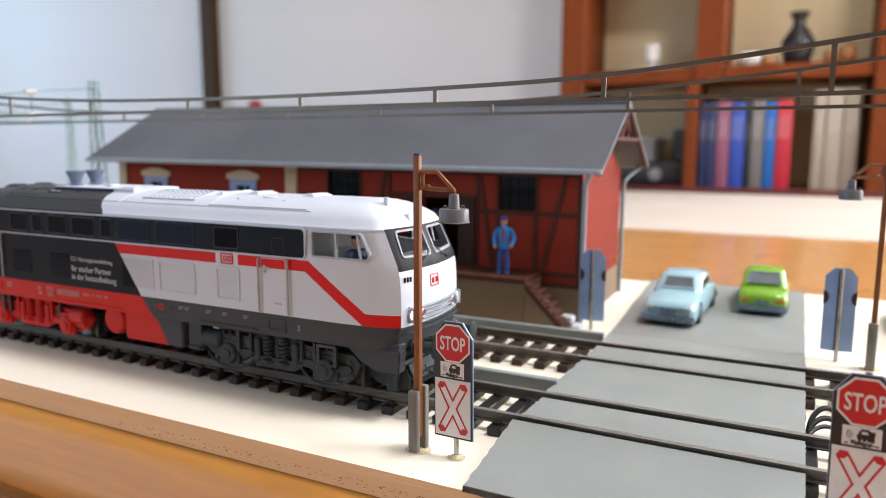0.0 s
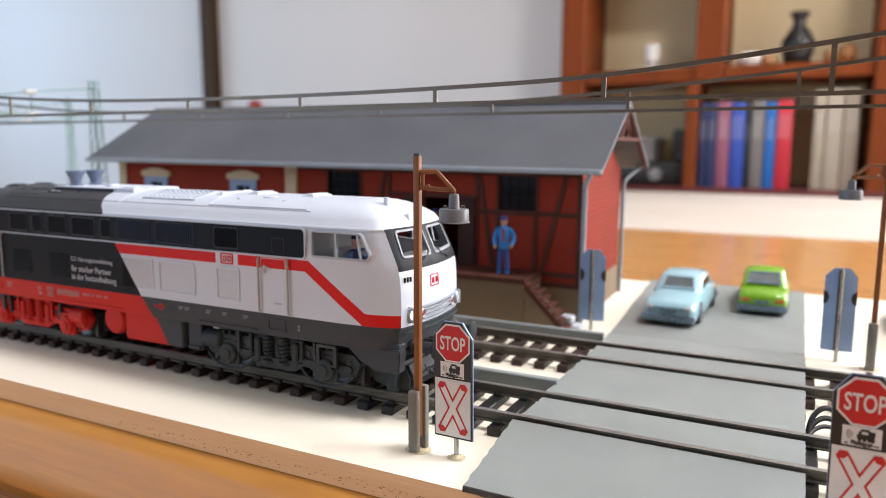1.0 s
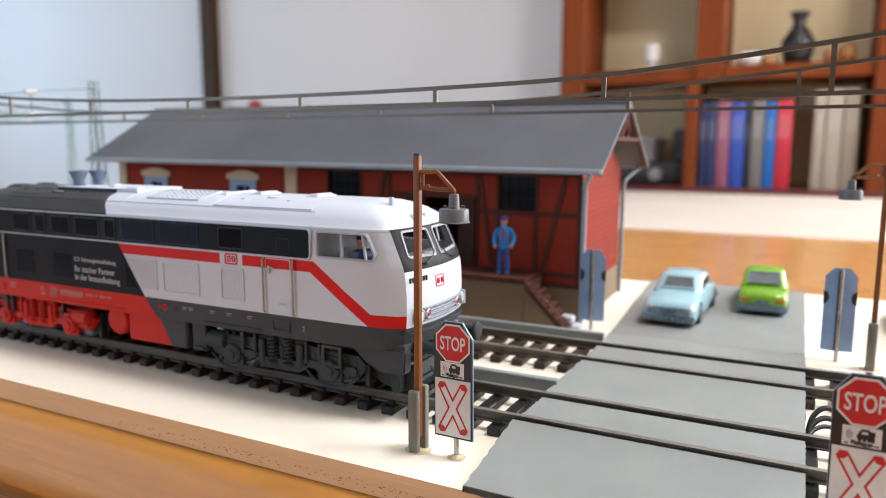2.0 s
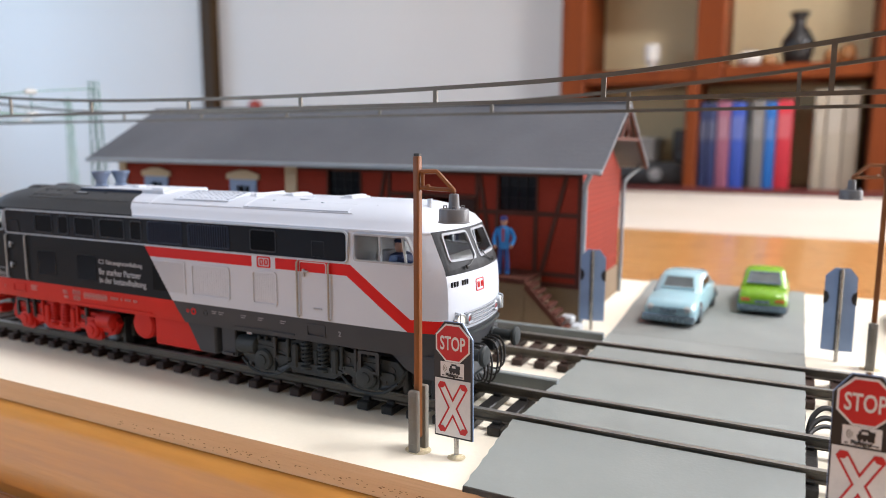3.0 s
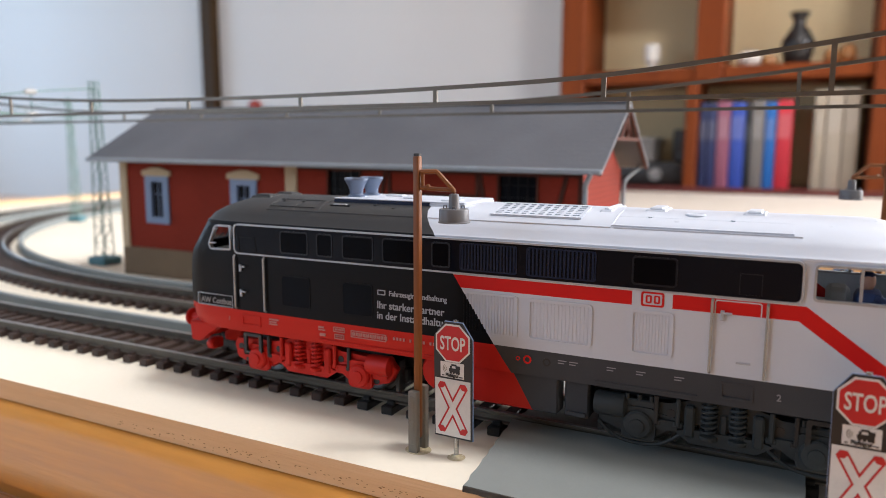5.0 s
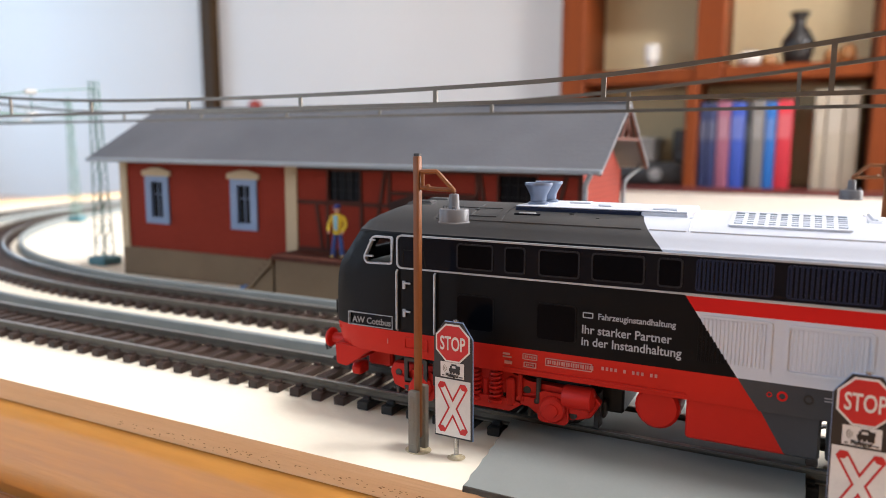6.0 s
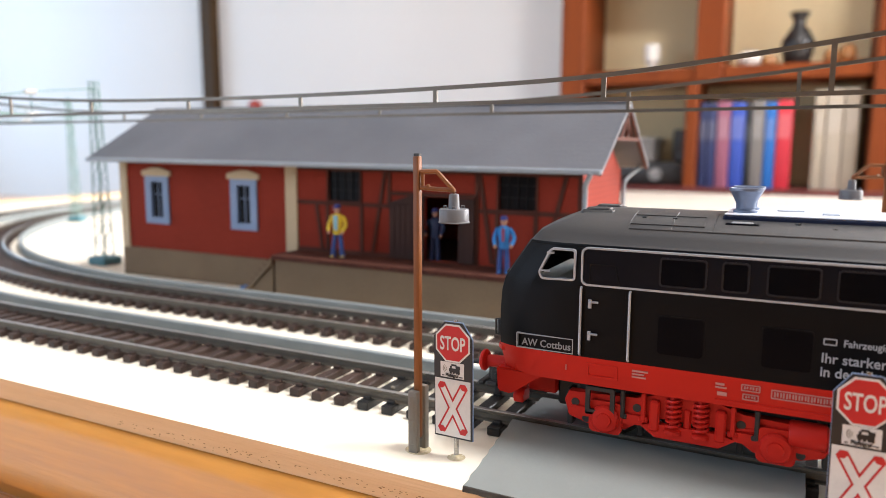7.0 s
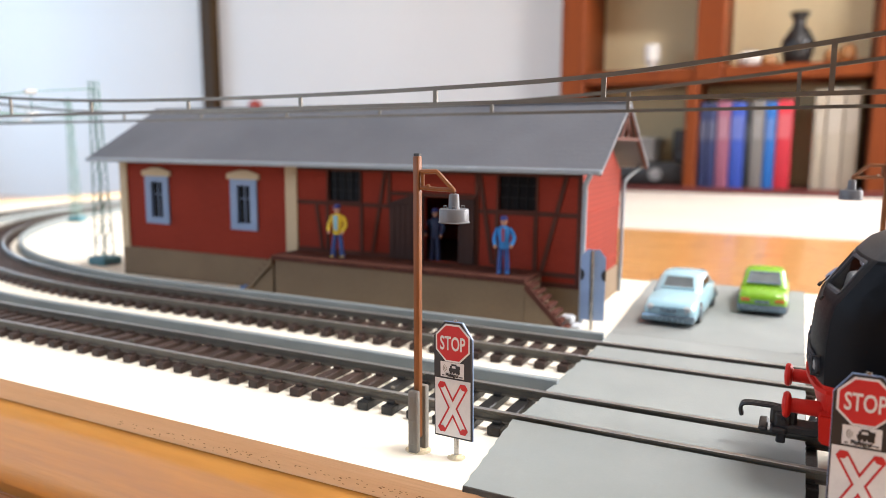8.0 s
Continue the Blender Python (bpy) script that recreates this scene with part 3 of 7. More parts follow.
def bogie(loco, cu, mat, tone):
    """Frame, springs, axle boxes, brake gear; two wheelsets that turn."""
    bog = new("bogie")
    bog.parent, bog.matrix_basis = loco, Matrix.Translation((cu / 1000, 0, 0))
    tagged(bog, tone)
    sgn = 1 if cu < 0 else -1  # outer end is at -sgn
    for s in (-1, 1):
        bm = bmesh.new()
        a, b = s * 13.2, s * 15.2
        beam = [(-25, 13.0), (-24, 15.2), (-10, 15.4), (-6, 17.2), (6, 17.2), (10, 15.4), (24, 15.2), (26, 13.0), (24, 9.6), (20, 8.4), (12, 8.4), (9, 11.0), (6.5, 12.4), (-6.5, 12.4), (-9, 11.0), (-12, 8.4), (-20, 8.4), (-24, 9.6)]
        plate(bm, beam, a, b)
        bmesh.ops.bevel(bm, geom=bm.edges[:], offset=0.25, segments=1, affect="EDGES", clamp_overlap=True)
        for x in (-16, 16):  # axle boxes with their links
            plate(bm, rounded(x - 3.4, x + 3.4, 7.4, 14.2, 1.2), b, b + s * 1.0)
            plate(bm, rounded(x + 3.0, x + 7.6, 10.2, 12.2, 0.9), b - s * 0.2, b + s * 0.7)
            plate(bm, rounded(x - 7.6, x - 3.0, 10.2, 12.2, 0.9), b - s * 0.2, b + s * 0.7)
        part("side_frame", lift(bm), mat, bog)
        for x in (-16, 16):
            bm = bmesh.new()
            turn = Matrix.Translation((x, b + s * 1.0, 10.6)) @ Matrix.Rotation(radians(-90 * s), 4, "X")
            lathe(bm, [(2.9, -0.3), (2.9, 0.5), (2.5, 1.0), (1.5, 1.15), (1.4, 1.5), (0.4, 1.6)], 18, turn)
            part("axle_box", lift(bm), mat, bog)
        for x in (-2.6, 2.6):
            bm = bmesh.new()
            pts = [(x + 1.3 * math.cos(t), s * 15.4 + 1.3 * math.sin(t), 10.6 + 6.2 * t / (2 * math.pi * 6)) for t in np.linspace(0, 2 * math.pi * 6, 73)]
            tube(bm, pts, 0.34, 5)
            rod(bm, (x, s * 15.4, 10.0), (x, s * 15.4, 17.2), 0.8, seg=8)
            lathe(bm, [(1.8, 9.8), (1.8, 10.5), (1.2, 10.7)], 14, Matrix.Translation((x, s * 15.4, 0)))
            part("spring", lift(bm), mat, bog)
        bm = bmesh.new()
        plate(bm, [(-9.0, 10.4), (-6.0, 8.4), (6.0, 8.4), (9.0, 10.4), (6.0, 11.2), (-6.0, 11.2)], s * 14.0, s * 16.0)
        box(bm, -0.7, 0.7, s * 14.2, s * 15.6, 9.2, 15, 0.3)
        box(bm, -7.2, -5.2, s * 14.6, s * 16.4, 9.6, 16.0, 0.4)
        box(bm, 5.2, 7.2, s * 14.6, s * 16.4, 9.6, 16.0, 0.4)
        part("spring_plank", lift(bm), mat, bog)
        bm = bmesh.new()
        box(bm, -5.0, 5.0, s * 12.6, s * 14.3, 9.6, 16.8, 0.3)
        for k in range(6):
            box(bm, -4.6 + k * 1.7, -4.0 + k * 1.7, s * 14.2, s * 14.8, 10.0, 16.4, 0.1)
        part("spring_housing", lift(bm), M_RUBBERSHADE, bog, "black slatted spring housing")
        for x in (-16, 16) if cu > 0 else ():
            bm = bmesh.new()
            tube(bm, spline([(x - 8.2, s * 15.6, 9.8), (x - 4.6, s * 15.8, 7.2), (x, s * 15.9, 6.5), (x + 4.6, s * 15.8, 7.2), (x + 8.2, s * 15.6, 9.8)], 4), 0.38, 6)
            part("tie_bar", lift(bm), mat, bog)
            bm = bmesh.new()
            box(bm, x - 3.6, x + 3.6, s * 15.0, s * 15.9, 14.0, 15.6, 0.3)
            for d in (-2.4, 0.0, 2.4):
                rod(bm, (x + d, s * 15.4, 13.2), (x + d, s * 15.4, 16.6), 0.45, seg=8)
            part("axle_bracket", lift(bm), mat, bog)
        # no holes are cut: black discs on the frame stand for their shade
        bm = bmesh.new()
        for x, z in ((-22.6, 12.8), (-9.8, 13.6), (9.8, 13.6), (22.6, 12.8), (-20.2, 9.6), (20.2, 9.6)):
            lathe(bm, [(0.3, -0.1), (0.85, -0.1), (0.85, 0.12), (0.3, 0.12)], 12, Matrix.Translation((x, s * 15.25, z)) @ Matrix.Rotation(radians(90), 4, "X"))
        part("hole_shade_discs", lift(bm), M_RUBBERSHADE, bog, "black discs standing for shaded holes in the side frame")
        for x in (-8.4, 8.4, 12.6, -12.6):
            bm = bmesh.new()
            box(bm, x - 0.45, x + 0.45, s * 15.2, s * 16.3, 11.2, 17.2, 0.2)
            box(bm, x - 1.0, x + 1.0, s * 15.2, s * 16.1, 11.0, 12.2, 0.25)
            part("hanger_link", lift(bm), M_RUBBERSHADE if abs(x) > 9 else mat, bog)
        for x in (-24.5, 24.5, -9.6, 9.6):  # brake shoes and hangers, coloured black for the shade underneath
            bm = bmesh.new()
            box(bm, x - 0.6, x + 0.6, s * 9.5, s * 12.5, 6.5, 14.5, 0.2)
            box(bm, x - 1.3, x + 1.3, s * 7.5, s * 10.2, 8.0, 12.0, 0.4)
            part("brake_shoe", lift(bm), M_RUBBERSHADE, bog)
        bm = bmesh.new()
        lathe(bm, [(0.8, -3.6), (2.3, -3.5), (2.5, -3.0), (2.5, 2.6), (1.6, 3.2)], 16, Matrix.Translation((sgn * 21.5, s * 15.0, 13.6)) @ Matrix.Rotation(radians(90), 4, "Y"))
        rod(bm, (sgn * 18, s * 15, 13.6), (sgn * 9, s * 15, 12.5), 0.5, seg=7)
        part("brake_cylinder", lift(bm), mat, bog)
        bm = bmesh.new()
        hoop(bm, rounded(-sgn * 17 - 3.0, -sgn * 17 + 3.0, 11.4, 17.3, 0.3, 1), rounded(-sgn * 17 - 2.1, -sgn * 17 + 2.1, 12.4, 16.5, 0.2, 1), s * 16.4, s * 17.2)
        box(bm, -sgn * 17 - 3.0, -sgn * 17 + 3.0, s * 15.0, s * 17.2, 11.3, 11.9, 0.1)
        part("step", lift(bm), M_RUBBERSHADE, bog, "black footstep")
    # bolster in black, the shade behind the side frames put into its colour
    bm = bmesh.new()
    box(bm, -29, 29, -7.0, 7.0, 8.5, 17.6, 0.5)
    box(bm, -23, 23, -12.4, 12.4, 12.5, 17.6, 0.5)
    box(bm, -5, 5, -13.5, 13.5, 12, 16, 0.5)
    part("bolster", lift(bm), M_RUBBERSHADE, bog, "inner bolster, black for the shade behind the frames")
    sets = []
    for x in (-16, 16):
        ws = part("wheelset", wheel_mesh(), M_WHEEL, bog, "dark metal wheelset with flanges")
        ws.matrix_basis = Matrix.Translation((x / 1000, 0, (10.75 - Z0) / 1000))
        sets.append((ws, x))
    return sets


def locomotive():
    loco = thing("diesel_locomotive", pose(-0.1677, YN / 1000, Z0 / 1000), "model diesel locomotive, white and black over red, with red stripe", "locomotive")
    lp = lambda name, bm, mats, label="", parent=None, smooth=35.0, raw=False: part(name, lift(bm) if raw else lift(squeeze(bm)), mats, parent or loco, label, smooth=smooth)
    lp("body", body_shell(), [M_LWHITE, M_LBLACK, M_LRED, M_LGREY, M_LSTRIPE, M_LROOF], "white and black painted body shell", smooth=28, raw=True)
    # floor, underframe, skirts
    bm = bmesh.new()
    box(bm, -88, 88, -15.5, 15.5, 17.7, 19.5, 0.2)
    lp("underframe", bm, M_LGREY)
    for s in (-1, 1):
        f = s * 17.78
        # window band with its frame
        band = lp("window_band", plate(bmesh.new(), rounded(-72.0, 61.8, 38.8, 45.85, 1.0), s * 17.2, s * 17.85), M_PANE, "long glossy black window band")
        lp("band_frame", hoop(bmesh.new(), rounded(-72.5, 62.3, 38.4, 46.25, 1.3), rounded(-72.1, 61.9, 38.78, 45.87, 1.05), s * 17.1, s * 18.02), M_SILVER, "thin silver frame round the window band")
        for x0, x1 in ((-57.2, -48.5), (-46.0, -41.2), (-38.4, -29.6), (-27.2, -16.4), (-14.0, -9.2), (31.4, 40.2)):
            lp("pane_frame", hoop(bmesh.new(), rounded(x0, x1, 39.5, 45.2, 0.7), rounded(x0 + 0.35, x1 - 0.35, 39.85, 44.85, 0.5), s * 17.75, s * 18.0), M_PANEFRAME, "", band)
            lp("pane", plate(bmesh.new(), rounded(x0 + 0.35, x1 - 0.35, 39.85, 44.85, 0.5), s * 17.8, s * 17.9), M_DEEP, "", band)
        for x0, x1 in ((-6.8, 6.9), (9.0, 24.2)):
            bm = bmesh.new()
            hoop(bm, rounded(x0, x1, 39.3, 45.4, 0.6), rounded(x0 + 0.3, x1 - 0.3, 39.6, 45.1, 0.5), s * 17.75, s * 18.0)
            for k in range(17):
                x = x0 + 0.7 + k * (x1 - x0 - 1.4) / 16
                box(bm, x - 0.24, x + 0.24, s * 17.8, s * 18.05, 39.6, 45.1, 0.08)
            lp("radiator_grille", bm, M_BLUEGRILLE, "dark blue ribbed radiator grille", band)
        lp("vent_panel", hoop(bmesh.new(), [(-70.8, 42.9), (-65.5, 42.9), (-64.7, 38.9), (-70.8, 38.9)], [(-70.6, 42.7), (-65.7, 42.7), (-64.95, 38.9), (-70.6, 38.9)], s * 17.8, s * 17.95), M_LBLACK, "", band)
        lp("vent_panel", hoop(bmesh.new(), [(51.4, 43.3), (55.4, 43.3), (55.4, 39.4), (51.4, 39.4)], [(51.55, 43.15), (55.25, 43.15), (55.25, 39.4), (51.55, 39.4)], s * 17.8, s * 17.93), M_PANEFRAME, "", band)
        # cab windows
        for poly, lab in ((FRONT_SIDE, "silver framed cab window"), (REAR_SIDE, "silver framed cab window")):
            wf = lp("cab_window", hoop(bmesh.new(), shrink(poly, -0.12), shrink(poly, 0.3), s * 16.55, s * 17.8), M_SILVER if poly is REAR_SIDE else M_GREYTRIM, lab, raw=True)
            lp("pane", plate(bmesh.new(), shrink(poly, 0.3), s * 16.85, s * 16.95), M_GLASS, "", wf, raw=True).visible_shadow = False
            if poly is FRONT_SIDE:
                bm = bmesh.new()
                box(bm, 68.5, 68.95, s * 16.6, s * 17.6, 39.3, 45.7)
                plate(bm, [(74.4, 45.7), (74.8, 45.7), (75.8, 39.3), (75.4, 39.3)], s * 16.6, s * 17.4)
                lp("mullion", bm, M_GREYTRIM, "", wf, raw=True)
            else:
                bm = bmesh.new()
                for z in (40.6, 44.4):
                    box(bm, -81.3 + (z - 40) * 0.35, -79.2 + (z - 40) * 0.2, s * 17.2, s * 17.9, z, z + 0.35)
                lp("window_hinge", bm, M_SILVER, "", wf)
        # doors with handrails
        for x0, x1, mat, nm in ((-72.6, -62.8, M_LBLACK, "black cab door"), (46.6, 56.3, M_LWHITE, "white cab door with red stripe")):
            door = lp("door", hoop(bmesh.new(), rounded(x0 + 0.7, x1 - 0.7, 23.9, 38.0, 0.5), rounded(x0 + 0.9, x1 - 0.9, 24.1, 37.8, 0.4), s * 17.6, s * 17.74), mat, nm)
            for x in (x0, x1):
                bm = bmesh.new()
                tube(bm, [(x + 0.3, f, 23.9), (x + 0.3, s * 18.3, 24.2), (x + 0.3, s * 18.3, 37.7), (x + 0.3, f, 38.0)], 0.27, 7)
                lp("handrail", bm, M_TRIMCREAM if x0 > 0 else M_SILVER, "", door)
            for z in ((35.5, 28.9) if x0 < 0 else (35.9,)):
                bm = bmesh.new()
                box(bm, x0 + 1.8, x0 + 2.5, f, s * 18.25, z - 1.7, z + 0.2, 0.08)
                rod(bm, (x0 + 2.1, s * 18.3, z - 0.3), (x0 + 3.9, s * 18.3, z - 0.3), 0.24, seg=6)
                lp("door_handle", bm, M_SILVER if x0 < 0 else M_INK, "", door)
            if x0 > 0:
                bm = bmesh.new()
                box(bm, x0 + 5.0, x0 + 7.6, s * 17.7, s * 18.0, 26.2, 26.6, 0.08)
                lp("door_catch", bm, M_INK, "", door)
        # side hatches and grilles on the white half, flaps on the black half
        for x0, x1, ribs in ((9.5, 23.7, 16), (31.5, 39.9, 11)):
            hat = lp("side_hatch", hoop(bmesh.new(), rounded(x0, x1, 25.5, 34.6, 1.0), rounded(x0 + 0.55, x1 - 0.55, 26.05, 34.05, 0.6), s * 17.6, s * 17.98), M_LWHITE)
            bm = bmesh.new()
            for k in range(ribs):
                x = x0 + 1.1 + k * (x1 - x0 - 2.2) / (ribs - 1)
                box(bm, x - 0.2, x + 0.2, s * 17.65, s * 17.765, 26.3, 33.8, 0.05)
            lp("grille_slats", bm, M_LWHITE, "", hat)
        bm, dark = bmesh.new(), bmesh.new()
        for k in range(17):  # a ribbed panel that the colour edge runs across
            x = -5.6 + k * 0.72
            edge = min(34.2, max(25.9, 38.2 - (x * 0.975 - 0.71 + 9.0) / 0.675))
            if edge < 34.0:
                box(bm, x - 0.2, x + 0.2, s * 17.65, s * 17.83, edge, 34.2, 0.05)
            if edge > 26.1:
                box(dark, x - 0.2, x + 0.2, s * 17.65, s * 17.83, 25.9, edge, 0.05)
        lp("side_ribs", bm, M_LWHITE, "fine white ribs of the side grille")
        lp("side_ribs", dark, M_LBLACK, "black painted ribs of the side grille")
        lp("panel_rim", plate(bmesh.new(), rounded(6.6, 7.2, 25.6, 34.6, 0.25, 2), s * 17.6, s * 17.98), M_LWHITE)
        lp("panel_rim", plate(bmesh.new(), rounded(-5.0, 6.7, 34.3, 34.8, 0.2, 2), s * 17.6, s * 17.98), M_LWHITE)
        for x0, x1 in ((-57.0, -48.6), (-38.4, -30.3)):
            lp("side_flap", plate(bmesh.new(), rounded(x0, x1, 26.2, 33.6, 0.7), s * 17.6, s * 17.80), M_DEEP, "glossy black side flap")
            lp("flap_rim", hoop(bmesh.new(), rounded(x0 - 0.3, x1 + 0.3, 25.9, 33.9, 0.9), rounded(x0, x1, 26.2, 33.6, 0.7), s * 17.6, s * 17.83), M_LBLACK)
        # the maker's mark: a plain outlined block
        lg = lp("emblem", hoop(bmesh.new(), rounded(33.4, 37.9, 35.4, 38.3, 0.5), rounded(33.8, 37.5, 35.75, 37.95, 0.3), s * 17.7, s * 17.82), M_LSTRIPE, "red outlined square emblem")
        bm = bmesh.new()
        for x0 in (34.3, 35.9):
            hoop(bm, rounded(x0, x0 + 1.2, 36.05, 37.65, 0.3), rounded(x0 + 0.35, x0 + 0.85, 36.35, 37.35, 0.15), s * 17.7, s * 17.81)
        lp("emblem_bars", bm, M_LSTRIPE, "", lg)
        # lower skirt between the bogies: red half, grey half, air tank
        bm = bmesh.new()
        box(bm, -7.5, 16.5, s * 12.5, s * 16.6, 9.6, 19.6, 0.5)
        faces = bm.faces[:]
        bmesh.ops.bisect_plane(bm, geom=faces + bm.edges[:] + bm.verts[:], plane_co=(2.4, 0, 23.5), plane_no=(1, 0, 0.60))
        for g in bm.faces:
            c = g.calc_center_median()
            g.material_index = 0 if c.x + 0.60 * c.z < 2.4 + 0.60 * 23.5 else 1
        lp("side_tank", bm, [M_LRED, M_LGREY], "side tank, half red half grey")
        bm = bmesh.new()
        lathe(bm, [(1.0, -4.6), (3.9, -4.5), (4.5, -3.8), (4.5, 3.8), (3.9, 4.5), (1.0, 4.6)], 22, Matrix.Translation((-13.2, s * 11.6, 14.6)) @ Matrix.Rotation(radians(90), 4, "X"))
        box(bm, -17.0, -9.0, s * 8, s * 13, 17.5, 19.6, 0.3)
        lp("air_tank", bm, M_LRED, "round red air tank")
        bm = bmesh.new()
        box(bm, 17.5, 23.0, s * 11, s * 15.6, 9.4, 18.4, 0.4)
        box(bm, 18.2, 22.3, s * 15.5, s * 16.2, 10.0, 10.7)
        lp("battery_box", bm, M_LGREY)
        for x0, x1 in ((-46.0, -7.5), (24.5, 45.0)):
            lp("sill_rib", box(bmesh.new(), x0, x1, s * 17.3, s * 17.62, 18.5, 18.9, 0.05), M_LRED if x0 < 0 else M_LGREY)
        lp("sill_step", hoop(bmesh.new(), rounded(49.0, 55.0, 19.0, 22.4, 0.3, 2), rounded(49.5, 54.5, 19.5, 21.9, 0.2, 2), s * 17.3, s * 17.8), M_LGREY)
        lp("sill_step", hoop(bmesh.new(), rounded(-71.0, -64.5, 19.4, 22.4, 0.3, 2), rounded(-70.4, -65.1, 19.9, 21.9, 0.2, 2), s * 17.3, s * 17.8), M_LRED)
        # deep skirts under the cabs
        for e in (-1, 1):
            bm = bmesh.new()
            poly = [(72.0, 18.2), (88.6, 18.2), (88.2, 12.4), (81.5, 12.2), (77.5, 14.2)] if e > 0 else [(-79.5, 18.2), (-91.4, 18.2), (-91.0, 12.8), (-88.0, 12.4), (-84.5, 15.0)]
            plate(bm, poly, s * 13.0, s * 16.3)
            bmesh.ops.bevel(bm, geom=bm.edges[:], offset=0.35, segments=2, affect="EDGES", clamp_overlap=True)
            lp("cab_skirt", bm, M_LGREY if e > 0 else M_LRED)
        # lettering on the black half and the red sill
        if s < 0:
            def line(text, size, u, z, mat=M_INK, wide=1.0, shear=0.0):
                words(text, size / 1000, Matrix.Translation((u / 1000, -17.80 / 1000, (z - Z0) / 1000)) @ FLAT, mat, loco, wide=wide, shear=shear, bold=0.012)
            line("Fahrzeuginstandhaltung", 1.75, -25.6, 31.7, wide=0.92)
            line("Ihr starker Partner", 2.5, -28.9, 28.5, wide=0.93)
            line("in der Instandhaltung", 2.5, -28.9, 26.0, wide=0.93)
            line("AW Cottbus", 2.15, -84.9, 24.45, M_INKDIM, wide=0.94)
            line("1", 1.6, -75.5, 20.3, M_INKRED)
            line("2", 1.8, 56.8, 20.2, M_INKDIM)
            bm = bmesh.new()
            lp("mark_block", hoop(bmesh.new(), rounded(-28.7, -26.5, 31.7, 32.9, 0.2, 2), rounded(-28.5, -26.7, 31.9, 32.7, 0.1, 2), -17.86, -17.7), M_INK, "small white outlined mark")
            for x0, x1, z0, z1 in ((-61.6, -58.5, 21.9, 22.25), (-61.6, -59.2, 21.3, 21.6), (-61.6, -58.9, 20.7, 21.0), (-24.4, -12.8, 21.3, 21.95), (-46.0, -44.4, 21.7, 22.1), (-46.0, -44.0, 21.1, 21.4), (-45.6, -43.9, 19.7, 20.4)):
                if x1 - x0 > 8:
                    for k in range(13):
                        if k not in (4, 6, 10):
                            box(bm, x0 + k * 0.9, x0 + k * 0.9 + 0.48, -17.86, -17.6, z0, z1)
                else:
                    box(bm, x0, x1, -17.86, -17.6, z0, z1)
            for x, r, m in ((9.6, 0.95, M_LSTRIPE), (14.0, 0.9, M_RUBBERSHADE), (7.4, 0.5, M_LSTRIPE)):
                ring = [(x + r * math.cos(a), 21.2 + r * math.sin(a)) for a in np.linspace(0, 2 * math.pi, 14, endpoint=False)]
                inner = [(x + 0.6 * r * math.cos(a), 21.2 + 0.6 * r * math.sin(a)) for a in np.linspace(0, 2 * math.pi, 14, endpoint=False)]
                lp("sill_ring", hoop(bmesh.new(), ring, inner, -17.72, -17.4), m, "small ring symbol on the sill")
            tagged(lp("small_print", bm, M_INKRED, "unreadable small white print"), kind="stuff")
            bm = bmesh.new()
            for x in (27.0, 40.5, 33.0, 16.5, 19.0):
                for k in range(3):
                    box(bm, x, x + 2.4 - 0.5 * k, -17.66, -17.5, 22.4 - k * 0.55, 22.6 - k * 0.55)
            tagged(lp("small_print", bm, M_INKDIM, "unreadable small grey print"), kind="stuff")
            for x0, x1, z0, z1 in ((-41.5, -38.2, 21.2, 22.5), (-41.2, -38.4, 19.5, 20.7), (-36.4, -26.4, 20.5, 22.2)):
                bm = bmesh.new()
                hoop(bm, rounded(x0, x1, z0, z1, 0.1, 1), rounded(x0 + 0.18, x1 - 0.18, z0 + 0.18, z1 - 0.18, 0.1, 1), -17.84, -17.6)
                n = int((x1 - x0) / 1.0)
                for k in range(n):
                    for j in range(2):
                        box(bm, x0 + 0.5 + k + 0.45 * j, x0 + 0.8 + k + 0.45 * j, -17.84, -17.6, z0 + 0.4 + 0.1 * ((k + j) % 2), z1 - 0.4)
                lp("data_panel", bm, M_INKRED, "small white outlined data panel")
        bm = bmesh.new()
        hoop(bm, [(-87.0 + 0.8, 23.7), (-73.8, 23.7), (-73.8, 26.9), (-87.0 + 0.8, 26.9)], [(-86.02, 23.86), (-73.96, 23.86), (-73.96, 26.74), (-86.02, 26.74)], s * 16.9, s * 17.76)
        lp("name_plate", bm, M_SILVER, "black name plate with a silver rim")
    bogies = bogie(loco, -51, M_LRED, "red two-axle bogie") + bogie(loco, 48, M_BOGIEGREY, "dark grey two-axle bogie")
    # cab interiors
    for e in (-1, 1):
        bm = bmesh.new()
        box(bm, e * 62.5, e * 63.5, -16, 16, 24, 46)
        box(bm, e * 63.5, e * 84, -15.5, 15.5, 33.0, 34.0)
        box(bm, e * 78.5, e * 84.5, -14, 14, 34, 38.6, 0.6)
        box(bm, e * 66, e * 70, -12, -6, 34, 41, 0.8)
        lp("cab_interior", bm, M_CAB if e > 0 else M_CABBRIGHT, "grey cab bulkhead, desk and seat")
        # windscreens, lamps, buffers, hoses, coupling
        red = e < 0
        np_ = lambda *a, **k: lp(*a, raw=True, **k)

        def ep(name, bm, *a, **k):
            if e > 0:
                bmesh.ops.translate(bm, vec=(-6.0, 0, 0), verts=bm.verts)
            return lp(name, bm, *a, raw=True, **k)
        for s in (-1, 1):
            scr = [(s * y, z) for y, z in SCREEN]
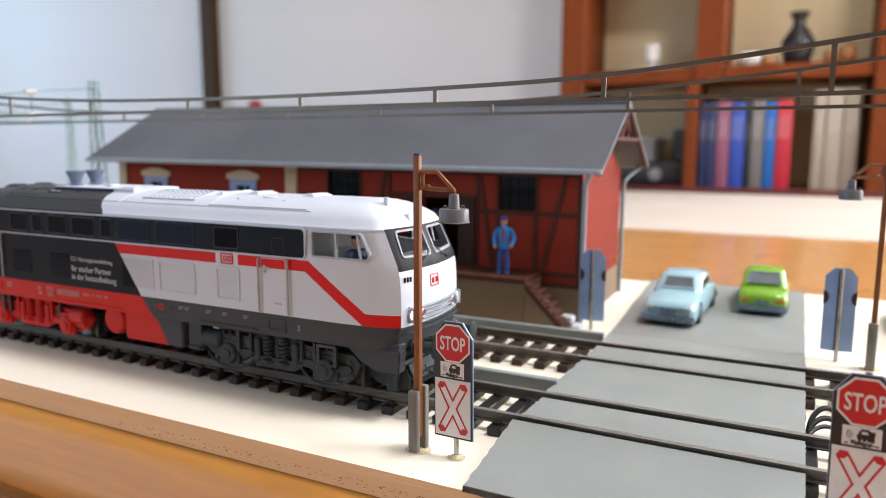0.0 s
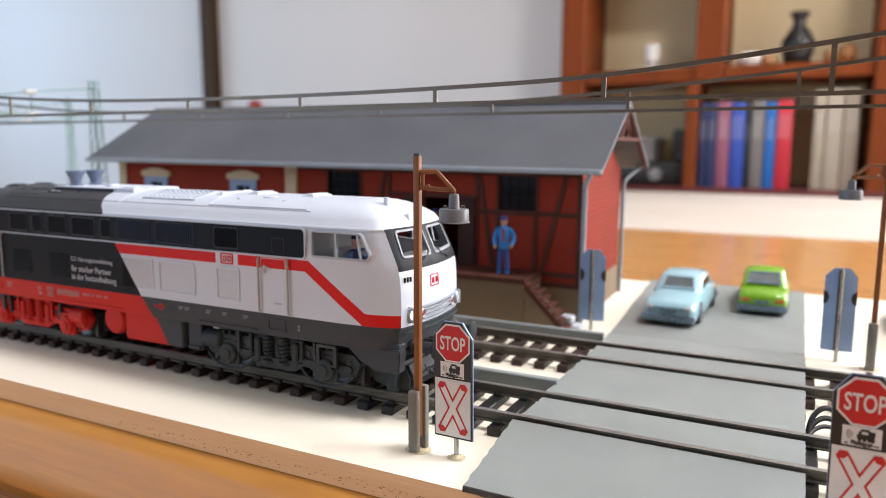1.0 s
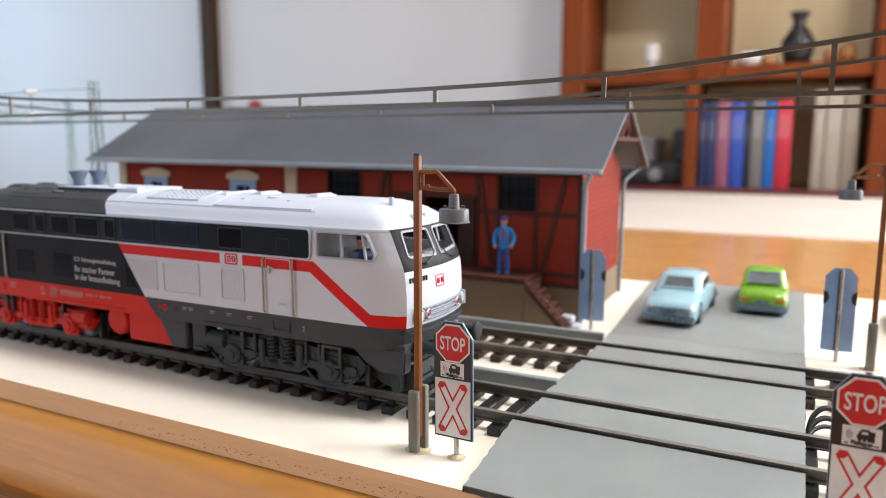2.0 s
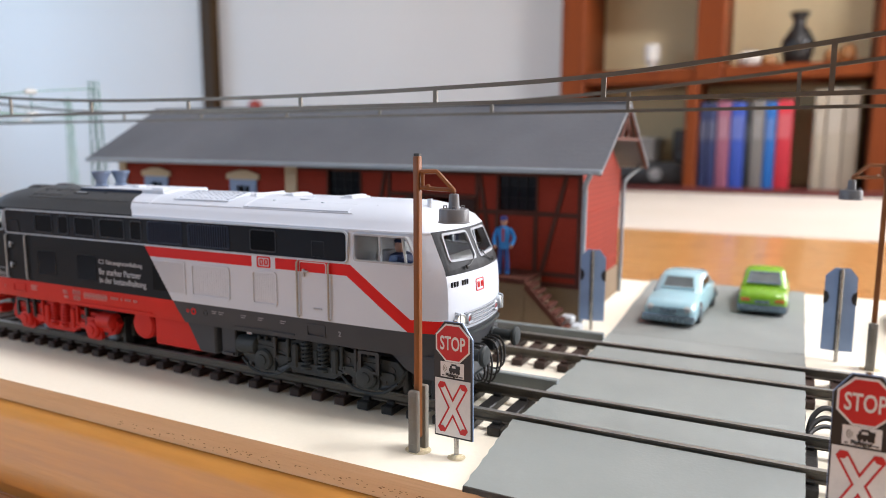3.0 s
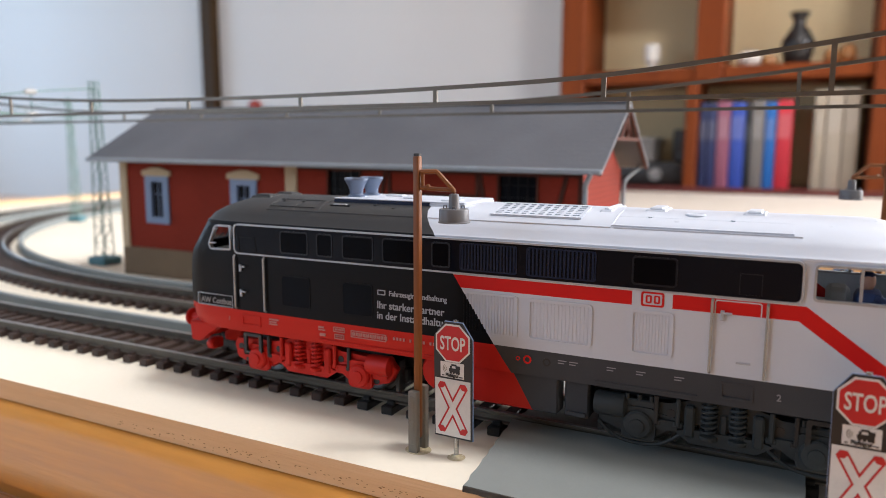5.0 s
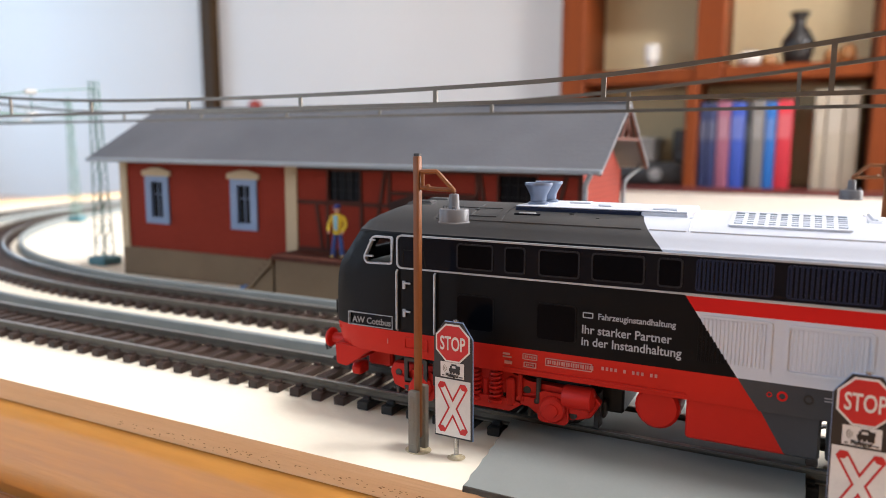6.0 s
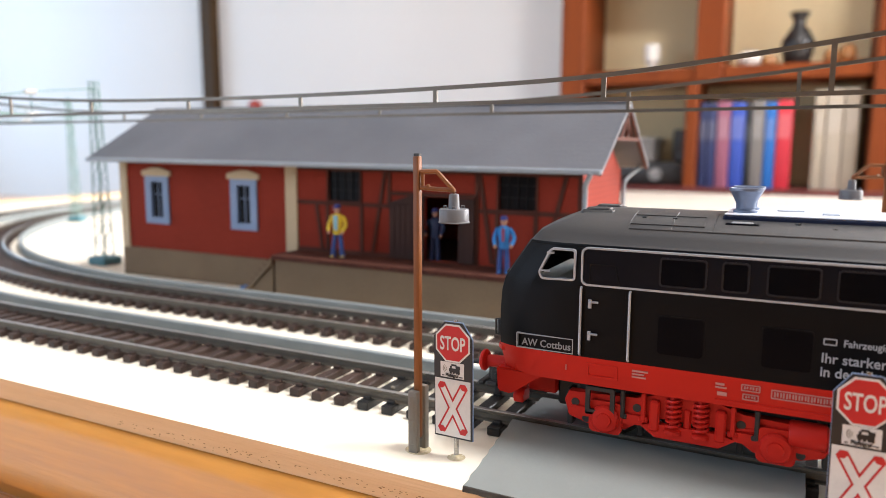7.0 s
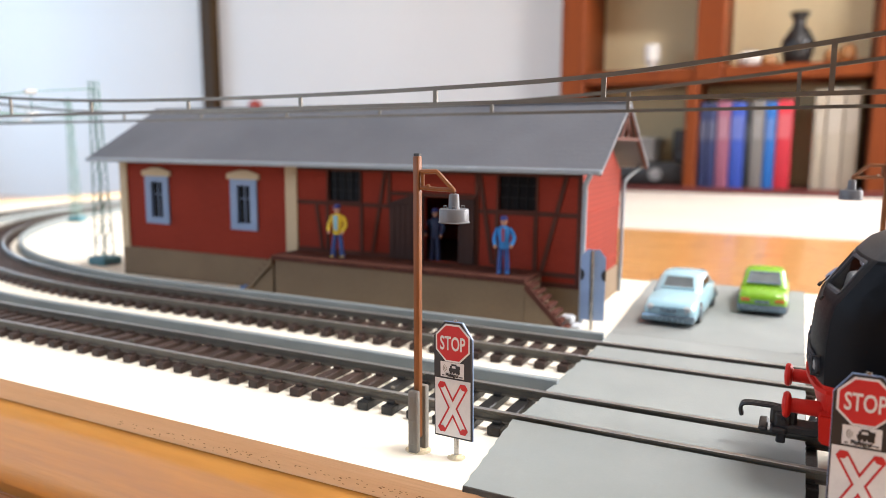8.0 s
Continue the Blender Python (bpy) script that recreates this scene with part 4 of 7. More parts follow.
            wf = np_("windscreen", nose_ring(bmesh.new(), shrink(scr, -0.2), shrink(scr, 0.3), e, 0.2), M_SCREENTRIM if e > 0 else M_LGREY, "framed windscreen pane")
            bm = bmesh.new()
            bm.faces.new([bm.verts.new((e * (nose_u(y, z, e) - 0.15), y, z)) for y, z in scr])
            np_("pane", bm, M_SCREENGLASS, "", wf).visible_shadow = False
            bm = bmesh.new()
            p = lambda y, z: (e * (nose_u(y, z, e) + 0.55), s * y, z)
            tube(bm, [p(7.5, 38.2), p(6.0, 38.6), p(3.5, 39.6), p(2.2, 41.0)], 0.16, 5)
            rod(bm, p(7.5, 37.8), p(7.5, 38.6), 0.35, seg=6)
            np_("wiper", bm, M_RUBBERSHADE)
            # lamp pair in its bezel
            u = nose_u(11.2, 26, e) - 0.5
            face = Matrix.Translation((e * u, s * 11.2, 26.2)) @ Matrix.Rotation(radians(90 * e), 4, "Y") @ Matrix.Rotation(radians(-22 * s), 4, "X")
            unit = np_("lamp_bezel", lathe(bmesh.new(), [(1.75, -0.6), (1.75, 1.3), (1.5, 1.6), (1.25, 1.3), (1.2, 0.6)], 18, face), M_SILVER if e > 0 else M_LGREY, "silver lamp bezel" if e > 0 else "dark grey lamp bezel")
            np_("headlamp", lathe(bmesh.new(), [(1.2, 0.5), (1.15, 0.9), (0.7, 1.25), (0.2, 1.35)], 16, face), M_LAMP if e > 0 else M_CAB, "round headlamp, lit warm white" if e > 0 else "", unit)
            u2 = nose_u(8.2, 26, e) - 0.3
            face2 = Matrix.Translation((e * u2, s * 8.0, 26.0)) @ Matrix.Rotation(radians(90 * e), 4, "Y")
            unit = np_("tail_lamp_bezel", lathe(bmesh.new(), [(1.25, -0.6), (1.25, 0.9), (1.0, 1.1), (0.8, 0.7)], 14, face2), M_SILVER if e > 0 else M_LGREY)
            np_("tail_lamp", lathe(bmesh.new(), [(0.8, 0.3), (0.7, 0.9), (0.2, 1.1)], 12, face2), M_TAILOFF if e > 0 else M_TAIL, "small round red tail lamp", unit)
            # hand loops
            for y, z0, z1 in ((12.6, 24.4, 28.2),):
                bm = bmesh.new()
                tube(bm, [(e * (nose_u(y, z0, e) - 0.2), s * y, z0), (e * (nose_u(y, z0, e) + 1.3), s * y, z0 + 0.2), (e * (nose_u(y, z1, e) + 1.3), s * y, z1 - 0.2), (e * (nose_u(y, z1, e) - 0.2), s * y, z1)], 0.24, 6)
                np_("hand_loop", bm, M_SILVER if e > 0 else M_RUBBERSHADE)
            # buffer
            mat = M_LRED if red else M_BOGIEGREY
            bm = bmesh.new()
            t = Matrix.Translation((0 if e > 0 else 1.6, s * 10.05, 18.0 if e > 0 else 17.3)) @ Matrix.Rotation(radians(90 * e), 4, "Y")
            lathe(bm, [(2.6, 86.5), (2.6, 87.6), (1.9, 88.0), (1.75, 92.2), (1.5, 92.4), (1.4, 97.4), (2.1, 97.6), (2.5, 98.0), (2.5, 98.5), (2.1, 98.9), (0.5, 99.1)], 20, t)
            ep("buffer", bm, mat, "red buffer" if red else "dark grey buffer")
            # hoses
            for y, drop in ((2.2, 8.6), (4.6, 9.6), (6.6, 10.6)):
                bm = bmesh.new()
                tube(bm, spline([(e * 85, s * y, 18.2), (e * 88.6, s * y, 18.4), (e * 90.4, s * y, 16.4), (e * 90.8, s * (y - 0.4), 12.6), (e * 89.8, s * (y - 0.9), drop), (e * 87.6, s * (y - 1.4), drop - 0.2), (e * 86.4, s * (y - 1.6), drop + 1.4)]), 0.26, 6)
                np_("brake_hose", bm, M_RUBBERSHADE, "black brake hose")
            # rail guard
            bm = bmesh.new()
            plate(bm, [(s * 9.0, 9.4), (s * 13.2, 9.6), (s * 13.6, 11.4), (s * 12.4, 12.8), (s * 9.0, 12.4)] if red else [(s * 5.0, 6.2), (s * 13.2, 6.6), (s * 13.6, 9.8), (s * 12.4, 12.6), (s * 6.0, 11.6)], e * 86.0, e * 88.4, "x")
            bmesh.ops.bevel(bm, geom=bm.edges[:], offset=0.3, segments=1, affect="EDGES", clamp_overlap=True)
            ep("rail_guard", bm, mat)
        mat = M_LRED if red else M_BOGIEGREY
        bm = bmesh.new()
        plate(bm, [(-15.6, 14.2), (15.6, 14.2), (16.2, 20.0), (-16.2, 20.0)], e * 84.5, e * 87.4, "x")
        bmesh.ops.bevel(bm, geom=bm.edges[:], offset=0.4, segments=2, affect="EDGES", clamp_overlap=True)
        box(bm, e * 80, e * 87, -8, 8, 11.0, 15, 0.5)
        ep("buffer_beam", bm, mat)
        bm = bmesh.new()  # lip under the cab front
        outer = [(e * (nose_u(y, 22, e) + 0.9), y) for y in np.linspace(-15.4, 15.4, 15)]
        inner = [(e * (nose_u(y, 22, e) - 3.0), y) for y in np.linspace(15.4, -15.4, 15)]
        plate(bm, outer + inner, 21.9, 22.7, "z")
        np_("front_lip", bm, M_BOGIEGREY if e > 0 else M_LRED)
        bm = bmesh.new()  # ribbed bar between the lamps
        n = 11
        for z in (24.6, 25.6, 26.6, 27.4):
            tube(bm, [(e * (nose_u(y, z, e) + 0.25), y, z) for y in np.linspace(-9.6, 9.6, n)], 0.28, 6)
        np_("lamp_bar", bm, M_GREYMID if e > 0 else M_LGREY, "grey ribbed bar between the lamps")
        bm = bmesh.new()
        if red:  # the long coupling with its hook
            box(bm, -97.5, -84, -2.6, 2.6, 8.6, 10.4, 0.4)
            box(bm, -99.4, -96.2, -3.6, 3.6, 8.4, 9.8, 0.4)
            for y in (-0.7, 0.0, 0.7):
                tube(bm, spline([(-95, y, 12.4), (-98, y, 13.2), (-101, y, 13.3), (-104.4, y, 13.1), (-105.2, y, 11.9), (-104.9, y, 10.4)]), 0.42, 6)
            box(bm, -98.6, -95.6, -2.4, -1.0, 9.4, 12.6, 0.4)
            rod(bm, (-97.0, -3.2, 11.2), (-97.0, 3.2, 11.2), 0.5, seg=8)
            box(bm, -101.5, -99.8, -3.4, 3.4, 8.6, 9.6, 0.3)
            box(bm, -99.5, -94.5, -1.6, 1.6, 9.6, 13.4, 0.5)
            box(bm, -98.2, -96.4, -0.7, 0.7, 5.6, 9.0, 0.3)
            ep("coupling", bm, M_RUBBERSHADE, "black hooked model coupling")
        else:
            plate(bm, [(78.0, 13.5), (90.0, 13.5), (92.0, 9.6), (91.4, 6.4), (86.0, 5.9), (80.0, 7.4)], -10.5, 10.5)
            bmesh.ops.bevel(bm, geom=bm.edges[:], offset=0.8, segments=2, affect="EDGES", clamp_overlap=True)
            ep("front_apron", bm, M_BOGIEGREY, "dark grey moulded front apron")
            bm = bmesh.new()
            tube(bm, spline([(92.8, 0, 16.4), (94.6, 0, 16.0), (95.0, 0, 14.4), (93.8, 0, 13.4)]), 0.5, 6)
            box(bm, 86, 93.2, -1.4, 1.4, 15.4, 17.4, 0.3)
            ep("draw_hook", bm, M_RUBBERSHADE)
    # plain block in place of the running number and mark on the front
    bm = bmesh.new()
    for k in range(7):
        if k != 3:
            y0 = -13.9 + k * 0.98
            plate(bm, [(y0, 34.2), (y0 + 0.62, 34.2), (y0 + 0.62, 35.4), (y0, 35.4)], nose_u(y0, 34.8) - 0.5, nose_u(y0 + 0.5, 34.8) + 0.12, "x")
    lp("number_bars", bm, M_LBLACK, "row of black bars on the cab front", raw=True)
    bm = bmesh.new()
    nose_ring(bm, rounded(-3.9, 0.1, 31.8, 34.8, 0.4), rounded(-3.68, -0.12, 32.02, 34.58, 0.3), 1, 0.06, -0.3)
    for y0 in (-3.1, -1.4):
        nose_ring(bm, rounded(y0, y0 + 0.9, 32.6, 34.0, 0.2), rounded(y0 + 0.25, y0 + 0.65, 32.85, 33.75, 0.1), 1, 0.06, -0.3)
    lp("front_emblem", bm, M_LSTRIPE, "red outlined square emblem", raw=True)
    # roof fittings
    lr = lambda name, bm, *a, **k: lp(name, lift(bm, -1.3), *a, **k)
    bm = bmesh.new()
    box(bm, -47.2, -19.6, -8.8, 8.8, 52.4, 54.35, 0.3)
    roofbox = lr("roof_hatch", bm, [M_BLUEGRILLE], "black roof hatch with a silver lid")
    bm = bmesh.new()
    box(bm, -47.0, -10.2, -8.7, 8.7, 54.3, 54.6, 0.12)
    for x0, x1, y in ((-17.5, -12.5, -5.2), (-30.0, -27.0, -2.0), (-38.0, -33.0, 3.0)):
        box(bm, x0, x1, y - 1.5, y + 1.5, 54.5, 55.0, 0.2)
    lr("hatch_lid", bm, M_LWHITE, "pale grey lid", roofbox)
    bm = bmesh.new()
    box(bm, -19.5, -10.0, -8.75, 8.75, 52.5, 54.32, 0.25)
    box(bm, -9.8, -8.6, -9.2, -7.4, 52.0, 53.6, 0.2)
    lr("hatch_end", bm, M_LWHITE, "white end of the hatch", roofbox)
    for y in (-3.6, 3.6):
        bm = bmesh.new()
        lathe(bm, [(2.2, 54.6), (2.2, 55.0), (1.7, 55.3), (1.75, 56.4), (2.2, 57.4), (2.8, 58.6), (3.05, 58.9), (3.05, 59.4), (2.75, 59.45), (2.0, 58.0)], 18, Matrix.Translation((-43.6, y, 0)) @ Matrix.Diagonal((1.05, 0.9, 1, 1)))
        lr("exhaust_funnel", bm, M_FUNNEL, "grey metal exhaust funnel")
    for u, y, l, w, h, mat in ((-72.4, -4.6, 3.6, 2.6, 54.5, M_LROOF), (-72.4, 4.6, 3.6, 2.6, 54.5, M_LROOF), (33.0, 0, 2.4, 4.5, 54.8, M_LWHITE), (52.5, 0, 2.4, 4.5, 54.8, M_LWHITE), (72.0, 0, 3.0, 5.0, 53.9, M_LWHITE), (23.0, 0, 1.6, 7.0, 54.6, M_LWHITE)):
        bm = bmesh.new()
        box(bm, u - l, u + l, y - w, y + w, 51.0, h - 0.4, 0.5)
        box(bm, u - l + 1.0, u + l - 1.0, y - w + 0.9, y + w - 0.9, h - 0.6, h, 0.25)
        lr("roof_vent", bm, mat)
    # black block on the roof in place of a shaded hollow
    bm = bmesh.new()
    box(bm, -46.5, -40.5, -11.6, -10.0, 52.2, 53.05, 0.2)
    grip = lr("recess_shade_block", bm, M_DEEP, "black recess with a grey grip")
    bm = bmesh.new()
    box(bm, -45.4, -41.6, -11.4, -10.3, 52.9, 53.3, 0.15)
    lr("grip", bm, M_GREYTRIM, "", grip)
    tilt = Matrix.Rotation(radians(12), 3, "X")
    # grey plate whose colour gives the slots their shade
    bm = bmesh.new()
    box(bm, -1.6, 18.8, -12.2, -3.8, 51.8, 53.45)
    bmesh.ops.rotate(bm, cent=(9, -8, 53.6), matrix=tilt, verts=bm.verts)
    lr("slot_shade_bed", lift(bm, 0.05), M_SILVER, "grey bed under the roof grille")
    bm = bmesh.new()
    hoop(bm, rounded(-2.0, 19.2, -12.6, -3.4, 0.5, 2), rounded(-1.2, 18.4, -11.8, -4.2, 0.3, 2), 51.6, 53.75, "z")
    for k in range(9):
        x = -1.2 + 1.96 * (k + 1)
        box(bm, x - 0.36, x + 0.36, -12.0, -4.0, 51.8, 53.72)
    for k in range(5):
        y = -11.8 + 1.27 * (k + 1)
        box(bm, -1.4, 18.6, y - 0.24, y + 0.24, 51.8, 53.7)
    bmesh.ops.rotate(bm, cent=(9, -8, 53.6), matrix=tilt, verts=bm.verts)
    lr("roof_grille", lift(bm, 0.05), M_LWHITE, "white roof fan grille")
    bm = bmesh.new()
    lathe(bm, [(2.1, 52.2), (2.1, 53.9), (1.8, 54.1), (1.3, 53.8)], 18, Matrix.Translation((41.5, -6.2, 0)))
    lr("filler_cap", bm, M_LWHITE)
    for u, y, z in ((33, -9.5, 52.9), (38.5, -11, 52.3), (49, -9.5, 52.9), (66, -9.5, 52.6), (-34, -9.8, 52.9), (-28, -11.2, 52.3), (-62, -9.5, 52.9), (-56, -9.5, 52.9), (77.5, -4.0, 52.2)):
        bm = bmesh.new()
        rod(bm, (u, y, z - 0.6), (u, y, z + (0.55 if u < 77 else 2.6)), 0.5 if u < 77 else 0.7, seg=8)
        lr("roof_peg", bm, M_LWHITE if u > -13 else M_LROOF)
    for u0, u1, y in ((-64, -50, -11.5), (26, 60, -12.6), (-45, -33, -9.6)):
        bm = bmesh.new()
        zz = float(np.interp(abs(y), [4.5, 8.5, 12.0, 14.4], [54.1, 53.6, 52.65, 51.5]))
        hoop(bm, [(u0, y - 1.6), (u1, y - 1.6), (u1, y + 3.4), (u0, y + 3.4)], [(u0 + 0.25, y - 1.35), (u1 - 0.25, y - 1.35), (u1 - 0.25, y + 3.15), (u0 + 0.25, y + 3.15)], zz - 1.4, zz + 0.25, "z")
        bmesh.ops.rotate(bm, cent=(u0, y + 0.9, zz), matrix=Matrix.Rotation(radians(17), 3, "X"), verts=bm.verts)
        lr("roof_panel_joint", bm, M_LWHITE if u0 > -13 else M_LROOF)
    for u0, u1, mat in ((-64.0, -18.2, M_LROOF), (-16.6, -9.5, M_LWHITE), (-8.6, 26.0, M_LWHITE), (26.6, 61.5, M_LWHITE)):
        for y in (-14.45, 14.45):
            lp("roof_seam", box(bmesh.new(), u0, u1, y - 0.14, y + 0.14, 49.9, 50.22, 0.05), mat)
    for u, mat in ((-64.2, M_LROOF), (-56.0, M_LROOF), (-48.3, M_LROOF), (-9.0, M_LWHITE), (26.3, M_LWHITE)):
        bm = bmesh.new()
        tube(bm, [(u, y, z * 0.88 + 47.0 * 0.12 + 0.03) for y, z in ((-14.4, 50.5), (-12.0, 51.9), (-8.5, 52.95), (-4.5, 53.5))], 0.11, 5)
        lp("roof_seam", bm, mat)
    bm = bmesh.new()
    for y in (-3.0, 3.0):
        lathe(bm, [(1.3, 0), (1.3, 1.6), (1.0, 1.9)], 12, Matrix.Translation((82.5, y, 49.4)) @ Matrix.Rotation(radians(78), 4, "Y"))
    lr("roof_lamp", bm, M_LWHITE, "small white roof lamp housing")
    # the toy driver, one plain mesh
    bm = bmesh.new()
    box(bm, 70.6, 75.2, -13.4, -7.2, 34.0, 41.0, 1.4, mi=0, seg=2)
    lathe(bm, [(0.6, 40.6), (0.9, 41.0), (1.3, 41.9), (1.3, 42.9), (0.9, 43.7), (0.3, 44.0)], 14, Matrix.Translation((72.6, -10.4, 0)), mi=1)
    box(bm, 71.3, 73.7, -11.7, -9.1, 43.2, 44.2, 0.5, mi=2)
    rod(bm, (73.5, -12.8, 39.5), (77.5, -12.0, 38.0), 1.0, mi=0)
    lp("driver_doll", bm, [M_NAVY, M_SKIN, M_HAIR], "small plastic driver doll in dark blue")
    return loco, bogies


loco, wheelsets = locomotive()

# ---- the goods shed ----
M_BRICK = surf("red_painted_wall", (0.34, 0.045, 0.024), (0.28, 0.037, 0.020), 0.75, spec=0.12, scale=30, fine=1300, bump=0.25, wear=0.2)
nodes, links = M_BRICK.node_tree.nodes, M_BRICK.node_tree.links
coat = nodes["Principled BSDF"].inputs["Base Color"]
paint, bricks, turned, where, mixed = coat.links[0].from_socket, nodes.new("ShaderNodeTexBrick"), nodes.new("ShaderNodeMapping"), nodes.new("ShaderNodeTexCoord"), nodes.new("ShaderNodeMix")
turned.inputs["Rotation"].default_value = (radians(-90), 0, 0)
links.new(where.outputs["Object"], turned.inputs[0])
links.new(turned.outputs[0], bricks.inputs["Vector"])
for key, value in (("Scale", 1.0), ("Brick Width", 0.0031), ("Row Height", 0.0011), ("Mortar Size", 0.00014)):
    bricks.inputs[key].default_value = value
bricks.inputs["Color1"].default_value, bricks.inputs["Color2"].default_value, bricks.inputs["Mortar"].default_value = (1, 1, 1, 1), (0.84, 0.82, 0.8, 1), (0.62, 0.6, 0.58, 1)
mixed.data_type, mixed.blend_type = "RGBA", "MULTIPLY"
mixed.inputs[0].default_value = 0.45
links.new(paint, mixed.inputs[6])
links.new(bricks.outputs["Color"], mixed.inputs[7])
links.new(mixed.outputs[2], coat)
M_BEAM = surf("dark_brown_timber", (0.085, 0.032, 0.022), (0.110, 0.042, 0.030), 0.75, spec=0.12, scale=60, fine=1500, bump=0.3)
M_PLINTH = surf("tan_stone_plinth", (0.24, 0.165, 0.092), (0.195, 0.132, 0.074), 0.75, scale=40, fine=900, bump=0.35, wear=0.25)
M_CREAM = surf("cream_pilaster", (0.62, 0.49, 0.31), (0.56, 0.44, 0.28), 0.65, scale=60, fine=1200, bump=0.2)
M_SLATE = surf("slate_grey_roof", (0.072, 0.082, 0.100), (0.115, 0.125, 0.146), 0.55, scale=28, fine=900, bump=0.35, wear=0.3)
M_GUTTER = surf("pale_blue_grey_plastic", (0.33, 0.38, 0.42), (0.28, 0.32, 0.36), 0.5, scale=60, fine=1500, bump=0.1)
M_FRAMEBLUE = surf("blue_grey_frame", (0.25, 0.34, 0.53), (0.21, 0.30, 0.47), 0.5, scale=60, fine=1500)
M_DOORBROWN = surf("grey_brown_door", (0.068, 0.036, 0.030), (0.048, 0.025, 0.021), 0.7, spec=0.15, scale=60, fine=1500, stretch=(6, 6, 0.7))
M_DARKPANE = surf("dark_window_pane", (0.006, 0.007, 0.010), (0.010, 0.011, 0.014), 0.15, scale=50, fine=1000, bump=0.0, spec=0.15)
M_SOOT = surf("black_window_bars", (0.014, 0.014, 0.016), (0.02, 0.02, 0.022), 0.6, scale=50, fine=1000, spec=0.15)
M_WHITEPL = surf("white_plastic", (0.62, 0.66, 0.70), (0.56, 0.60, 0.64), 0.45, scale=100, fine=1800)
M_BLUEPL = surf("blue_plastic", (0.10, 0.20, 0.42), None, 0.45, scale=100, fine=1800)


def holed_wall(bm, x0, x1, z0, z1, y0, y1, holes):
    """A wall of upright strips that leave the (x0, x1, z0, z1) holes open."""
    xs = sorted({x0, x1, *[h[0] for h in holes], *[h[1] for h in holes]})
    for a, b in zip(xs, xs[1:]):
        z = z0
        for h in sorted([h for h in holes if h[0] <= a and h[1] >= b], key=lambda h: h[2]):
            if h[2] > z:
                box(bm, a, b, y0, y1, z, h[2])
            z = max(z, h[3])
        if z < z1:
            box(bm, a, b, y0, y1, z, z1)


def goods_shed():
    shed = thing("goods_shed", pose(-0.0724, 0.2531, 0, 0, 0.45, 1.1), "red half-timbered model goods shed with slate-grey gable roof", "building")
    L, D, top, ridge, mid = -247.0, 66.0, 57.2, 83.6, 33.0
    win = [(-225.2, -217.0, 29.0, 47.8), (-168.2, -160.0, 29.0, 47.8)]
    upper = [(-115.2, -98.6, 42.5, 56.6), (-33.6, -18.1, 42.2, 56.6)]
    door = (-66.9, -50.3, 19.2, 46.0)
    bm = bmesh.new()
    holed_wall(bm, L, 0, 13, top, 0, 1.6, win + upper + [door])
    bmesh.ops.remove_doubles(bm, verts=bm.verts, dist=0.001)
    part("front_wall", bm, M_BRICK, shed, "red painted timber-framed front wall")
    bm = bmesh.new()
    box(bm, L, 0, D - 1.6, D, 13, top)
    part("back_wall", bm, M_BRICK, shed)
    for x in (L, -1.6):
        bm = bmesh.new()
        plate(bm, [(1.6, 13), (D - 1.6, 13), (D - 1.6, top), (mid, 72 if x > -10 else ridge - 1.8), (1.6, top)], x, x + 1.6, "x")
        part("gable_wall", bm, M_BRICK, shed)
    bm = bmesh.new()
    box(bm, L - 0.7, 0.7, -0.7, D + 0.7, -4, 13, 0.25)
    part("plinth", bm, M_PLINTH, shed, "tan stone plinth")
    # roof slabs with courses of slates
    slope = math.atan2(ridge - 57.6, mid + 12.5)
    for s in (0, 1):
        y0, y1 = (-12.5, mid) if s == 0 else (D + 12.5, mid)
        bm = bmesh.new()
        plate(bm, [(y0, 57.4), (y1, ridge), (y1, ridge + 1.5), (y0, 58.9)], L - 9.5, 10.0, "x")
        roof = part("roof", bm, M_SLATE, shed, "slate-grey roof slope")
        if s == 0:
            n = 16
            for k in range(n):
                a, b = k / n, (k + 1) / n
                bm = bmesh.new()
                ya, yb = y0 + (y1 - y0) * a, y0 + (y1 - y0) * b
                za, zb = 58.9 + (ridge - 57.4) * a, 58.9 + (ridge - 57.4) * b
                plate(bm, [(ya, za), (yb, zb), (yb, zb + 0.02), (ya, za + 0.035)], L - 9.3, 9.8, "x")
                part("slate_course", bm, M_SLATE, roof)
    bm = bmesh.new()
    box(bm, L - 9.6, 10.1, mid - 1.4, mid + 1.4, ridge + 0.9, ridge + 2.2, 0.5)
    part("ridge_cap", bm, M_SLATE, shed)
    for y in (-13.4, D + 12.0):
        bm = bmesh.new()
        box(bm, L - 9.5, 10.0, y, y + 1.5, 57.3, 59.3, 0.4)
        part("gutter", bm, M_GUTTER, shed, "pale blue-grey gutter")
    # down pipes
    for y, k in ((-1.2, -1), (D + 1.0, 1)):
        bm = bmesh.new()
        tube(bm, spline([(1.4, y, -2), (1.4, y, 25), (1.4, y, 48), (2.2, y + k * 3, 53), (5.5, y + k * 10, 57), (6.2, y + k * 12, 58.5)], 4), 0.95, 8)
        part("down_pipe", bm, M_GUTTER, shed)
    # open timber in the right gable
    bm = bmesh.new()
    for s in (-1, 1):
        tube(bm, [(9.0, mid + s * 44.8, 57.6), (9.0, mid + s * 1.0, ridge - 0.8)], 1.0, 4)
    box(bm, 8.0, 9.6, mid - 21, mid + 21, 69.6, 71.0)
    box(bm, 8.2, 9.4, mid - 0.8, mid + 0.8, 70, ridge)
